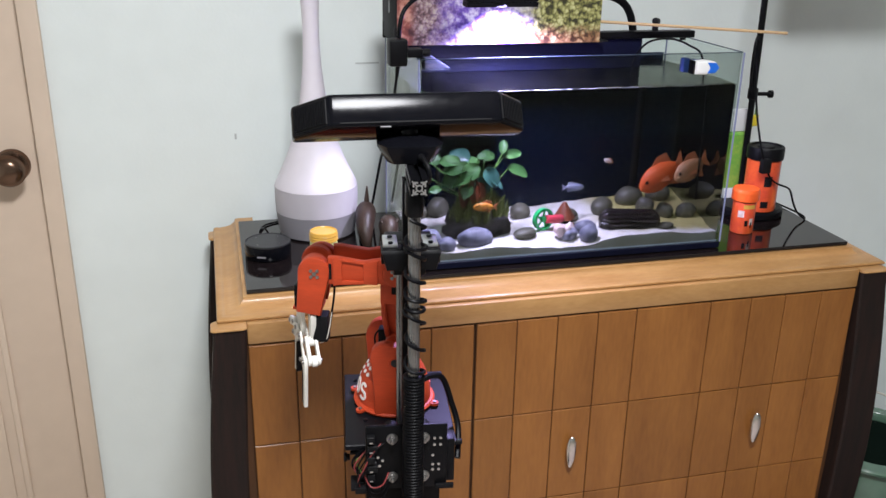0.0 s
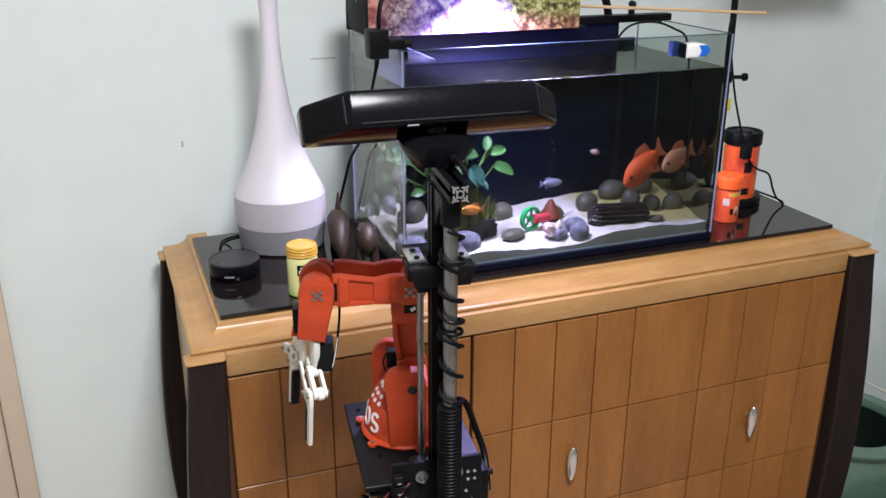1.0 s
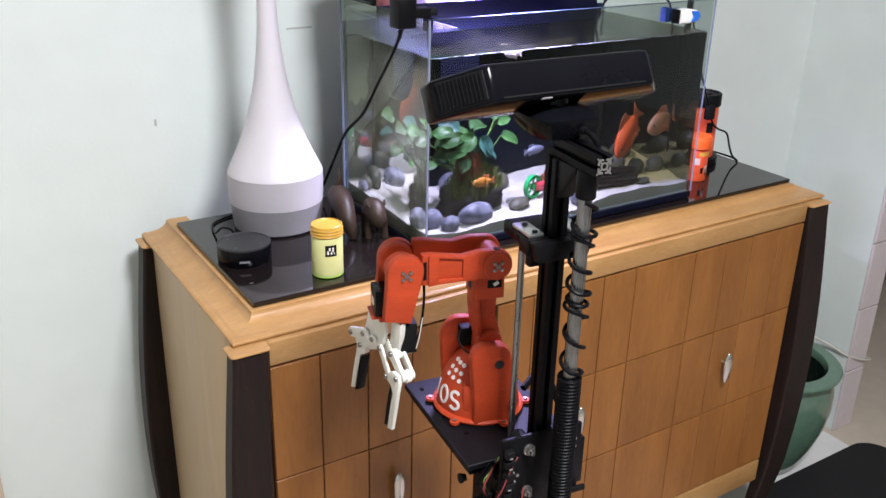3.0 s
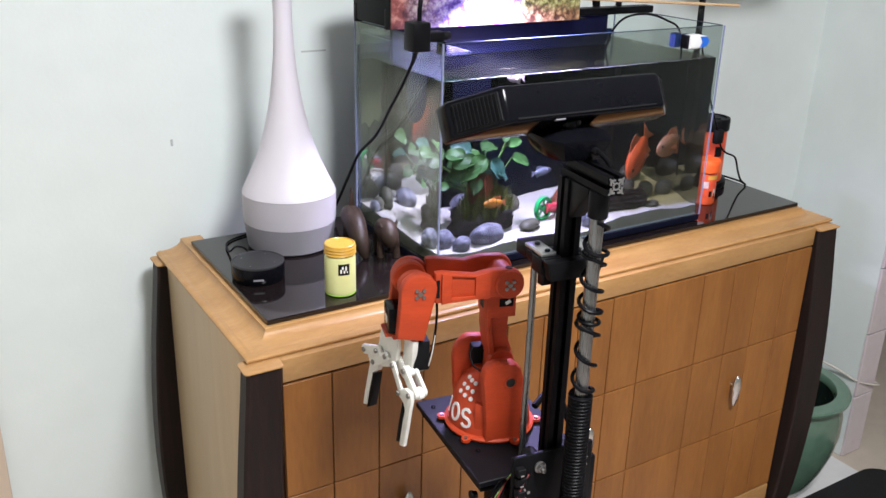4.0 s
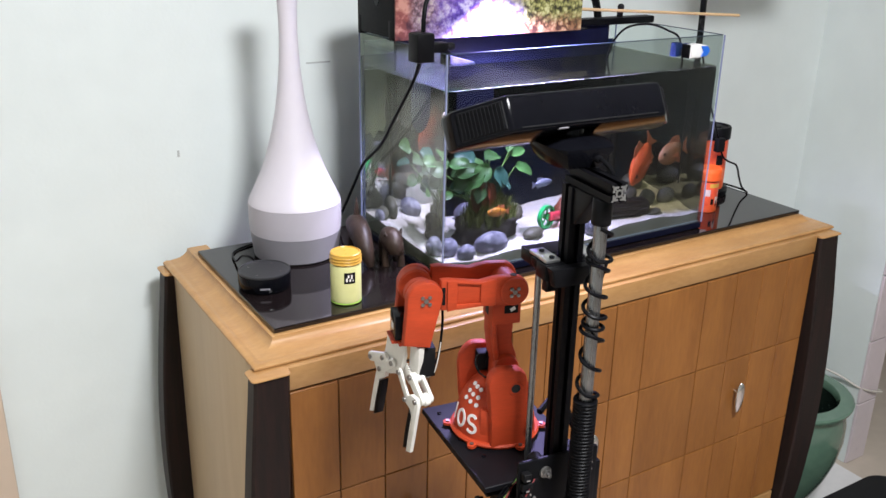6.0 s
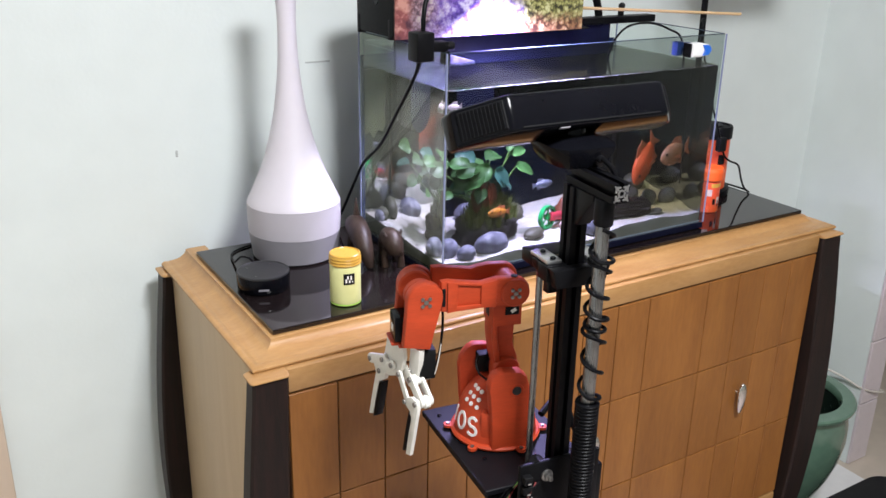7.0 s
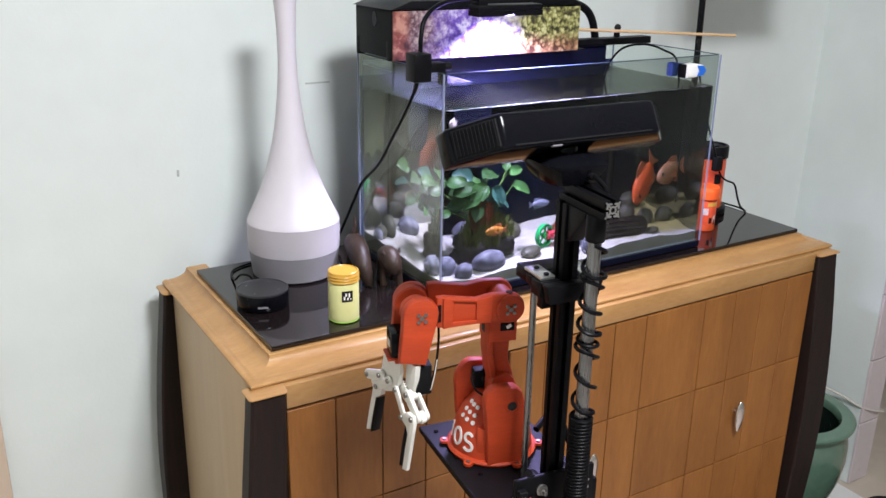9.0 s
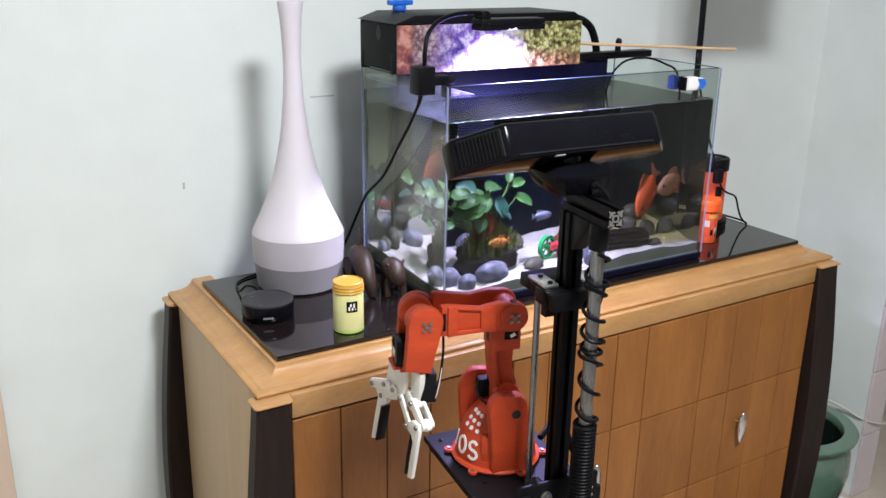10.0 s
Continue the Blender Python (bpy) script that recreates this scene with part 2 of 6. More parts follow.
# paints the weakly lit olive end into the sand colour
dim_sand(M_SAND)
M_STONE = mat("speckled_blue_grey_pebble", (0.38, 0.38, 0.47), 0.5, second=(0.10, 0.105, 0.155), scale=55, contrast=(0.42, 0.60), bump=0.1, bscale=120, per_object=0.2)
M_STONEDK = mat("dark_slate_pebble", (0.135, 0.130, 0.090), 0.55, second=(0.060, 0.058, 0.042), scale=28, bump=0.1, per_object=0.25)
M_LAVA = mat("dark_lava_rock", (0.030, 0.026, 0.026), 0.8, second=(0.012, 0.010, 0.010), scale=25, bump=0.7, bscale=110)
M_MOSS = mat("olive_green_moss", (0.12, 0.15, 0.025), 0.7, vary=0.4, scale=40)
M_LEAF = mat("bright_green_leaf", (0.13, 0.30, 0.080), 0.45, second=(0.055, 0.17, 0.050), scale=25, per_object=0.35)
M_LEAFBLUE = mat("blue_green_leaf", (0.10, 0.27, 0.20), 0.35, second=(0.06, 0.18, 0.15), scale=25, per_object=0.3)
M_LEAFRED = mat("russet_leaf", (0.34, 0.085, 0.035), 0.45, second=(0.20, 0.055, 0.03), scale=30, per_object=0.3)
M_STEM = mat("green_stem", (0.12, 0.25, 0.05), 0.5, vary=0.2)
M_GREENTOY = mat("emerald_green_plastic", (0.015, 0.50, 0.13), 0.35, vary=0.08)
M_REDTOY = mat("pink_red_plastic", (0.68, 0.06, 0.09), 0.4, vary=0.1)
M_SHELL = mat("white_pink_coral_shell", (0.80, 0.68, 0.64), 0.6, second=(0.62, 0.42, 0.40), scale=60, bump=0.4, bscale=200)
M_LOG = mat("dark_ceramic_log", (0.026, 0.019, 0.019), 0.18, second=(0.014, 0.011, 0.012), scale=20, stretch=(1, 6, 6), bump=0.5, bscale=60)
M_FISHO = mat("orange_red_fish_skin", (0.84, 0.155, 0.030), 0.42, second=(0.70, 0.10, 0.03), scale=35, bump=0.15, bscale=250)
M_FISHFIN = mat("pale_orange_fin", (0.74, 0.22, 0.09), 0.5, vary=0.25, scale=60)
M_FISHY = mat("orange_yellow_fish_skin", (0.78, 0.30, 0.04), 0.42, vary=0.2, scale=40)
M_FISHG = mat("grey_blue_fish_skin", (0.24, 0.26, 0.36), 0.4, vary=0.25, scale=40)
M_FISHB = mat("brown_orange_fish_skin", (0.78, 0.30, 0.12), 0.45, second=(0.34, 0.20, 0.12), scale=26)
M_FISHW = mat("pinkish_white_fish_skin", (0.78, 0.66, 0.64), 0.4, vary=0.1, scale=40)
M_EYE = mat("black_eye", (0.01, 0.01, 0.01), 0.15)
M_LEDSTRIP = glow_mat("violet_white_led", (0.62, 0.58, 1.0), 8)
M_CEILGLOW = glow_mat("white_lamp_diffuser", (1.0, 0.985, 0.95), 4)
M_DIRT = mat("grey_wall_scuff", (0.50, 0.53, 0.52), 0.8, vary=0.2)


def print_mat():
    """Reef picture printed on the front of the filter box: mauve and pink coral, violet water, olive coral clumps."""
    m = bpy.data.materials.new("reef_picture_print")
    m.use_nodes = True
    nt = m.node_tree
    b = nt.nodes["Principled BSDF"]
    b.inputs["Roughness"].default_value = 0.35
    tc = nt.nodes.new("ShaderNodeTexCoord")
    sep = nt.nodes.new("ShaderNodeSeparateXYZ")
    nt.links.new(tc.outputs["Object"], sep.inputs[0])

    def noise_ramp(scale, stops, detail=8, rough=0.65):
        n = nt.nodes.new("ShaderNodeTexNoise")
        n.inputs["Scale"].default_value, n.inputs["Detail"].default_value, n.inputs["Roughness"].default_value = scale, detail, rough
        nt.links.new(tc.outputs["Object"], n.inputs["Vector"])
        r = nt.nodes.new("ShaderNodeValToRGB")
        e = r.color_ramp.elements
        while len(e) < len(stops):
            e.new(0.5)
        for el, (p, c) in zip(e, stops):
            el.position, el.color = p, (*c, 1)
        nt.links.new(n.outputs[0], r.inputs[0])
        return r.outputs[0], n.outputs[0]

    def clump_ramp(scale, stops, twist=0.02):
        """Branching clumps: cells whose edges are broken up by noise."""
        n = nt.nodes.new("ShaderNodeTexNoise")
        n.inputs["Scale"].default_value, n.inputs["Detail"].default_value = scale * 0.9, 6
        nt.links.new(tc.outputs["Object"], n.inputs["Vector"])
        sc = nt.nodes.new("ShaderNodeVectorMath")
        sc.operation = "SCALE"
        sc.inputs["Scale"].default_value = twist
        nt.links.new(n.outputs["Color"], sc.inputs[0])
        ad = nt.nodes.new("ShaderNodeVectorMath")
        nt.links.new(tc.outputs["Object"], ad.inputs[0])
        nt.links.new(sc.outputs[0], ad.inputs[1])
        v = nt.nodes.new("ShaderNodeTexVoronoi")
        v.inputs["Scale"].default_value = scale
        nt.links.new(ad.outputs[0], v.inputs["Vector"])
        mx = nt.nodes.new("ShaderNodeMix")
        mx.data_type = "FLOAT"
        mx.inputs[0].default_value = 0.45
        nt.links.new(v.outputs["Distance"], mx.inputs[2])
        nt.links.new(n.outputs[0], mx.inputs[3])
        r = nt.nodes.new("ShaderNodeValToRGB")
        e = r.color_ramp.elements
        while len(e) < len(stops):
            e.new(0.5)
        for el, (p, c) in zip(e, stops):
            el.position, el.color = p, (*c, 1)
        nt.links.new(mx.outputs[0], r.inputs[0])
        return r.outputs[0]

    edge, _ = noise_ramp(38, [(0.36, (0.05, 0.012, 0.012)), (0.50, (0.20, 0.055, 0.04)), (0.62, (0.44, 0.22, 0.16))], 6, 0.6)
    left = clump_ramp(120, [(0.30, (0.40, 0.34, 0.26)), (0.44, (0.27, 0.19, 0.20)), (0.55, (0.17, 0.10, 0.10)), (0.68, (0.05, 0.025, 0.03))])
    mid, _ = noise_ramp(48, [(0.38, (0.050, 0.020, 0.17)), (0.48, (0.16, 0.09, 0.38)), (0.58, (0.55, 0.50, 0.62)), (0.68, (0.75, 0.74, 0.78))], 12, 0.75)
    right = clump_ramp(105, [(0.30, (0.54, 0.53, 0.26)), (0.43, (0.36, 0.35, 0.13)), (0.54, (0.17, 0.165, 0.05)), (0.66, (0.03, 0.028, 0.014))])
    low = clump_ramp(110, [(0.30, (0.50, 0.36, 0.19)), (0.46, (0.30, 0.16, 0.07)), (0.66, (0.06, 0.025, 0.014))])
    _, wob = noise_ramp(45, [(0.4, (0, 0, 0)), (0.6, (1, 1, 1))], 8, 0.7)

    def mask(axis, a, c, amount=0.05):
        mul = nt.nodes.new("ShaderNodeMath")
        mul.operation = "MULTIPLY_ADD"
        mul.inputs[1].default_value = amount
        nt.links.new(wob, mul.inputs[0])
        nt.links.new(sep.outputs[axis], mul.inputs[2])
        r = nt.nodes.new("ShaderNodeMapRange")
        r.inputs[1].default_value, r.inputs[2].default_value = a, c
        nt.links.new(mul.outputs[0], r.inputs[0])
        return r.outputs[0]

    def blend(f, a, c):
        x = nt.nodes.new("ShaderNodeMix")
        x.data_type = "RGBA"
        nt.links.new(f, x.inputs[0])
        nt.links.new(a, x.inputs[6])
        nt.links.new(c, x.inputs[7])
        return x.outputs[2]

    c = blend(mask(0, 0.345, 0.358, 0.02), edge, left)
    c = blend(mask(0, 0.425, 0.495, 0.12), c, mid)
    rl = blend(mask(2, 1.345, 1.365), low, right)
    c = blend(mask(0, 0.575, 0.635, 0.12), c, rl)
    nt.links.new(c, b.inputs["Base Color"])
    return m


M_PRINT = print_mat()

# ---------------------------------------------------------------- mesh helpers


def bm_box(x0, x1, y0, y1, z0, z1, bev=0.0, seg=2):
    bm = bmesh.new()
    bmesh.ops.create_cube(bm, size=1)
    for v in bm.verts:
        v.co = Vector((x0 + (v.co.x + 0.5) * (x1 - x0), y0 + (v.co.y + 0.5) * (y1 - y0), z0 + (v.co.z + 0.5) * (z1 - z0)))
    if bev:
        bmesh.ops.bevel(bm, geom=bm.edges[:], offset=bev, segments=seg, profile=0.5, affect="EDGES")
    return bm


def bm_prof(pts, y0, y1, bev=0.0, seg=2):
    """A polygon in the x-z plane, drawn out from y0 to y1."""
    bm = bmesh.new()
    a = [bm.verts.new((x, y0, z)) for x, z in pts]
    b = [bm.verts.new((x, y1, z)) for x, z in pts]
    n = len(pts)
    bm.faces.new(a)
    bm.faces.new(b[::-1])
    for i in range(n):
        bm.faces.new((a[i], b[i], b[(i + 1) % n], a[(i + 1) % n]))
    bmesh.ops.recalc_face_normals(bm, faces=bm.faces[:])
    if bev:
        caps = [e for e in bm.edges if len({round(v.co.y, 6) for v in e.verts}) == 1]
        bmesh.ops.bevel(bm, geom=caps, offset=bev, segments=seg, profile=0.5, affect="EDGES")
    return bm


def arc(cx, cz, r, a0, a1, n=10):
    return [(cx + r * math.cos(radians(a0 + (a1 - a0) * i / n)), cz + r * math.sin(radians(a0 + (a1 - a0) * i / n))) for i in range(n + 1)]


def bm_lathe(prof, seg=48, close=False):
    bm = bmesh.new()
    rings = []
    for r, z in prof:
        if r < 1e-6:
            rings.append([bm.verts.new((0, 0, z))])
        else:
            rings.append([bm.verts.new((r * math.cos(2 * math.pi * k / seg), r * math.sin(2 * math.pi * k / seg), z)) for k in range(seg)])
    pairs = list(zip(rings, rings[1:])) + ([(rings[-1], rings[0])] if close else [])
    for a, b in pairs:
        for k in range(seg):
            k2 = (k + 1) % seg
            if len(a) == 1 and len(b) == 1:
                continue
            if len(a) == 1:
                bm.faces.new((a[0], b[k], b[k2]))
            elif len(b) == 1:
                bm.faces.new((a[k], a[k2], b[0]))
            else:
                bm.faces.new((a[k], a[k2], b[k2], b[k]))
    bmesh.ops.recalc_face_normals(bm, faces=bm.faces[:])
    return bm


def smooth_path(pts, n=8):
    """Catmull-Rom through the points."""
    p = [Vector(q) for q in pts]
    p = [2 * p[0] - p[1]] + p + [2 * p[-1] - p[-2]]
    out = []
    for i in range(1, len(p) - 2):
        for k in range(n):
            t = k / n
            out.append(0.5 * ((2 * p[i]) + (p[i + 1] - p[i - 1]) * t + (2 * p[i - 1] - 5 * p[i] + 4 * p[i + 1] - p[i + 2]) * t * t
                              + (3 * p[i] - p[i - 1] - 3 * p[i + 1] + p[i + 2]) * t ** 3))
    out.append(p[-2])
    return out


def bm_tube(pts, r, seg=10, r_end=None):
    bm = bmesh.new()
    pts = [Vector(q) for q in pts]
    rings = []
    up = Vector((0.13, 0.27, 0.95)).normalized()
    n = len(pts)
    for i, p in enumerate(pts):
        d = (pts[min(i + 1, n - 1)] - pts[max(i - 1, 0)]).normalized()
        side = d.cross(up)
        if side.length < 1e-3:
            side = d.cross(Vector((1, 0, 0)))
        side.normalize()
        up = side.cross(d).normalized()
        rad = r if r_end is None else r + (r_end - r) * i / (n - 1)
        rings.append([bm.verts.new(p + rad * (math.cos(2 * math.pi * k / seg) * side + math.sin(2 * math.pi * k / seg) * up)) for k in range(seg)])
    for a, b in zip(rings, rings[1:]):
        for k in range(seg):
            bm.faces.new((a[k], a[(k + 1) % seg], b[(k + 1) % seg], b[k]))
    bm.faces.new(rings[0][::-1])
    bm.faces.new(rings[-1])
    bmesh.ops.recalc_face_normals(bm, faces=bm.faces[:])
    return bm


def bm_cyl(a, b, r, seg=20, bev=0.0):
    bm = bm_tube([a, b], r, seg)
    if bev:
        rim = [e for e in bm.edges if any(len(f.verts) > 4 for f in e.link_faces)]
        bmesh.ops.bevel(bm, geom=rim, offset=bev, segments=2, profile=0.5, affect="EDGES")
    return bm


def bm_blob(sx, sy, sz, rough=0.12, freq=2.0, seed=0, sub=3):
    bm = bmesh.new()
    bmesh.ops.create_icosphere(bm, subdivisions=sub, radius=1)
    off = Vector((seed * 3.7, seed * 1.9, seed * 5.3))
    for v in bm.verts:
        k = 1 + rough * noise.noise(v.co * freq + off) + rough * 0.4 * noise.noise(v.co * freq * 3 + off)
        v.co = Vector((v.co.x * sx * k, v.co.y * sy * k, v.co.z * sz * k))
    return bm


def join(*bms):
    out = bmesh.new()
    for b in bms:
        me = bpy.data.meshes.new("tmp")
        b.to_mesh(me)
        b.free()
        out.from_mesh(me)
        bpy.data.meshes.remove(me)
    return out


def moved(bm, m):
    bmesh.ops.transform(bm, matrix=m, verts=bm.verts[:])
    return bm


def mesh_of(name, bm, material, angle=35):
    me = bpy.data.meshes.new(name)
    for f in bm.faces:
        f.smooth = True
    for e in bm.edges:
        e.smooth = not (len(e.link_faces) == 2 and e.calc_face_angle(0) > radians(angle))
    bm.to_mesh(me)
    bm.free()
    me.materials.append(material)
    return me


def part(name, bm, material, parent, label=""):
    ob = new(name, mesh_of(name, bm, material))
    ob.parent = parent
    return tagged(ob, label)


def thing(name, label, category, at=(0, 0, 0), rz=0, group=""):
    ob = new(name)
    ob.empty_display_size = 0.05
    ob.matrix_basis = pose(*at, 0, 0, rz)
    return tagged(ob, label, category, group)


def structure(name, bm, material, label="", category=""):
    return tagged(new(name, mesh_of(name, bm, material)), label, category, kind="structure")


def single(name, bm, material, label, category, group="", at=(0, 0, 0)):
    ob = tagged(new(name, mesh_of(name, bm, material)), label, category, group)
    ob.location = at
    return ob

# ---------------------------------------------------------------- the room
WALL_Y, CEIL = 1.795, 2.6
structure("floor", bm_box(-1.7, 4.2, -3.1, 3.6, -0.1, 0.0), M_FLOOR, "beige tiled floor", "floor")
structure("ceiling", bm_box(-1.7, 4.2, -3.1, 3.6, CEIL, CEIL + 0.1), M_CEIL, "plain white ceiling", "ceiling")
structure("wall_north", join(bm_box(-0.335, 1.905, WALL_Y, WALL_Y + 0.12, 0, CEIL), bm_box(-1.255, -0.335, WALL_Y, WALL_Y + 0.12, 2.06, CEIL),
                             bm_box(-1.7, -1.255, WALL_Y, WALL_Y + 0.12, 0, CEIL)), M_WALL, "pale mint painted wall with small scuffs", "wall")
structure("wall_south", bm_box(-1.7, 4.2, -3.22, -3.1, 0, CEIL), M_WALL, "pale mint painted wall", "wall")
structure("wall_west", bm_box(-1.82, -1.7, -3.1, 3.6, 0, CEIL), M_WALL, "pale mint painted wall", "wall")
structure("wall_east", bm_box(4.2, 4.32, -3.1, 3.6, 0, CEIL), M_WALL, "pale mint painted wall", "wall")
structure("wall_far", bm_box(-1.7, 4.2, 3.6, 3.72, 0, CEIL), M_WALL, "pale mint painted wall of the next room", "wall")
stub = structure("wall_stub", bm_box(1.820, 1.904, 1.487, WALL_Y + 0.05, 0.001, CEIL - 0.001), M_WALL, "short pale mint wall end beside the plant pot", "wall")
tile = mesh_of("tile", bm_box(-0.0415, 0.0415, -0.008, 0, 0.002, 0.198, 0.0015, 1), M_STUBTILE)
for i in range(13):
    t = new("tile", tile)
    t.location, t.parent = (1.8625, 1.4868, 0.2 * i), stub
for x, z, w, h in ((0.028, 1.083, 0.004, 0.012), (0.308, 1.229, 0.05, 0.003)):
    structure("wall_scuff", bm_box(x - w / 2, x + w / 2, WALL_Y - 0.0008, WALL_Y + 0.004, z - h / 2, z + h / 2), M_DIRT, "small grey scuff on the wall", "scuff")

# door with its casing
door = tagged(thing("door_1", "closed cream panelled door with a bronze knob", "door"), kind="structure")
part("casing", bm_box(-0.3585, -0.321, WALL_Y - 0.016, WALL_Y - 0.001, 0, 2.10, 0.004), M_DOOR, door)
part("casing", bm_box(-1.278, -1.228, WALL_Y - 0.016, WALL_Y - 0.001, 0, 2.10, 0.004), M_DOOR, door)
part("casing", bm_box(-1.228, -0.3588, WALL_Y - 0.016, WALL_Y - 0.001, 2.05, 2.10, 0.004), M_DOOR, door)
part("jamb", bm_box(-0.3565, -0.337, WALL_Y + 0.001, WALL_Y + 0.10, 0, 2.05, 0.002), M_DOOR, door)
part("jamb", bm_box(-1.253, -1.224, WALL_Y + 0.001, WALL_Y + 0.10, 0, 2.05, 0.002), M_DOOR, door)
leaf = part("door_leaf", bm_box(-1.222, -0.3620, WALL_Y + 0.008, WALL_Y + 0.048, 0.006, 2.045, 0.002), M_DOOR, door)
for z0, z1 in ((0.16, 0.84), (1.10, 1.92)):
    for x0, x1 in ((-0.76, -0.475), (-1.12, -0.835)):
        rim = join(bm_box(x0, x1, WALL_Y + 0.002, WALL_Y + 0.0085, z1 - 0.014, z1, 0.003), bm_box(x0, x1, WALL_Y + 0.002, WALL_Y + 0.0085, z0, z0 + 0.014, 0.003),
                   bm_box(x0, x0 + 0.014, WALL_Y + 0.002, WALL_Y + 0.0085, z0, z1, 0.003), bm_box(x1 - 0.014, x1, WALL_Y + 0.002, WALL_Y + 0.0085, z0, z1, 0.003))
        part("moulding", rim, M_DOOR, leaf)
        part("panel", bm_box(x0 + 0.035, x1 - 0.035, WALL_Y + 0.004, WALL_Y + 0.0085, z0 + 0.035, z1 - 0.035, 0.003), M_DOOR, leaf)
knob = bm_lathe([(0, 0.066), (0.018, 0.064), (0.028, 0.057), (0.0325, 0.046), (0.029, 0.035), (0.015, 0.028), (0.012, 0.012), (0.031, 0.008), (0.034, 0.0)], 32)
part("door_knob", moved(knob, pose(-0.410, WALL_Y + 0.008, 1.041, 90)), M_KNOB, leaf, "dark bronze round knob")

for x, y in ((0.20, 0.05),):
    lamp = thing("ceiling_light", "round white ceiling light, switched on", "ceiling light", (x, y, 0), group="ceiling lights")
    part("base_ring", bm_lathe([(0.0, 2.599), (0.26, 2.599), (0.26, 2.565), (0.245, 2.56), (0.0, 2.56)], 40), M_WHITEPL, lamp)
    part("diffuser", bm_lathe([(0.24, 2.559), (0.235, 2.535), (0.18, 2.518), (0.0, 2.512)], 40), M_CEILGLOW, lamp)

# low bench in the next room
bench = thing("bench", "low dark brown wooden bench in the next room", "bench", (0, 0, 0))
part("seat", bm_box(1.99, 3.3, 1.80, 2.25, 0.30, 0.345, 0.006), M_BENCH, bench)
for x in (2.03, 3.2):
    for y in (1.83, 2.17):
        part("leg", bm_box(x, x + 0.06, y, y + 0.06, 0, 0.2995, 0.004), M_BENCH, bench)
part("back_panel", bm_box(2.05, 3.24, 2.20, 2.225, 0.02, 0.2995, 0.002), M_BENCH, bench)

# ---------------------------------------------------------------- sideboard
GX0, GX1, GY0, GY1, GZ = 0.020, 1.191, 1.330, 1.693, 0.930
side = thing("sideboard", "honey and dark wood sideboard with grooved doors and bowed corner posts", "sideboard")
part("carcass", join(bm_box(0.0, 1.20, 1.302, 1.725, 0.215, 0.8955), bm_box(0.0, 1.20, 1.279, 1.302, 0.215, 0.87)), M_GAP, side)
part("side_panel", bm_box(-0.022, -0.0005, 1.2905, 1.715, 0.20, 0.8955, 0.002), M_SIDE, side, "pale wood side panel")
part("side_panel", bm_box(1.2005, 1.222, 1.2905, 1.715, 0.20, 0.8955, 0.002), M_SIDE, side, "pale wood side panel")


def mould_run(profile, yb):
    """A moulding round the front and both sides, mitred in front and cut square at the back."""
    bm = bmesh.new()
    rings = []
    for o, z in profile:
        rings.append([bm.verts.new(c) for c in ((GX0 - o, yb, z), (GX0 - o, GY0 - o, z), (GX1 + o, GY0 - o, z), (GX1 + o, yb, z))])
    for a, b in zip(rings, rings[1:] + rings[:1]):
        for k in range(3):
            bm.faces.new((a[k], a[k + 1], b[k + 1], b[k]))
    bm.faces.new([r[0] for r in rings])
    bm.faces.new([r[3] for r in rings][::-1])
    bmesh.ops.recalc_face_normals(bm, faces=bm.faces[:])
    return bm


cove = [(-0.03, 0.9215), (0.001, 0.9215), (0.004, 0.9210)] + [(0.006 + 0.030 * (1 - math.cos(a)), 0.9205 - 0.0165 * math.sin(a)) for a in
        [math.pi / 2 * i / 7 for i in range(8)]] + [(0.0375, 0.9034), (0.0405, 0.9036), (0.0440, 0.9045), (0.0480, 0.9036), (0.0510, 0.9012), (0.0515, 0.8988), (0.0495, 0.8962), (-0.03, 0.8962)]
part("top_moulding", mould_run(cove, GY1 + 0.046), M_FRIEZE, side, "polished honey wood cove moulding")
part("frieze", bm_box(0.0155, 1.1785, 1.2685, 1.30, 0.8585, 0.8958, 0.002), M_FRIEZE, side, "honey wood band under the top")
part("bottom_rail", bm_box(0.0155, 1.1785, 1.2685, 1.30, 0.214, 0.271, 0.003), M_FRIEZE, side, "honey wood bottom rail")


def post_bm(x0, x1, y0, y1, ox, oy):
    """A bowed post: it swells outwards at mid height and tapers to the foot."""
    bm = bmesh.new()
    rings = []
    for i in range(25):
        z = 0.8895 * i / 24
        s = 0.021 * math.sin(math.pi * min(1, max(0, (z - 0.10) / 0.78))) - 0.028 * max(0, (0.26 - z) / 0.26) ** 1.5
        w = 1 + 0.22 * math.sin(math.pi * min(1, max(0, (z - 0.12) / 0.77))) - 0.30 * max(0, (0.24 - z) / 0.24)
        cx, cy, hx, hy = (x0 + x1) / 2 + ox * s, (y0 + y1) / 2 + oy * s * 0.5, (x1 - x0) / 2 * w, (y1 - y0) / 2 * w
        b = 0.004
        rings.append([bm.verts.new((cx + px, cy + py, z)) for px, py in ((-hx + b, -hy), (hx - b, -hy), (hx, -hy + b), (hx, hy - b), (hx - b, hy), (-hx + b, hy), (-hx, hy - b), (-hx, -hy + b))])
    for a, c in zip(rings, rings[1:]):
        for k in range(8):
            bm.faces.new((a[k], a[(k + 1) % 8], c[(k + 1) % 8], c[k]))
    bm.faces.new(rings[0][::-1])
    bm.faces.new(rings[-1])
    bmesh.ops.recalc_face_normals(bm, faces=bm.faces[:])
    return bm


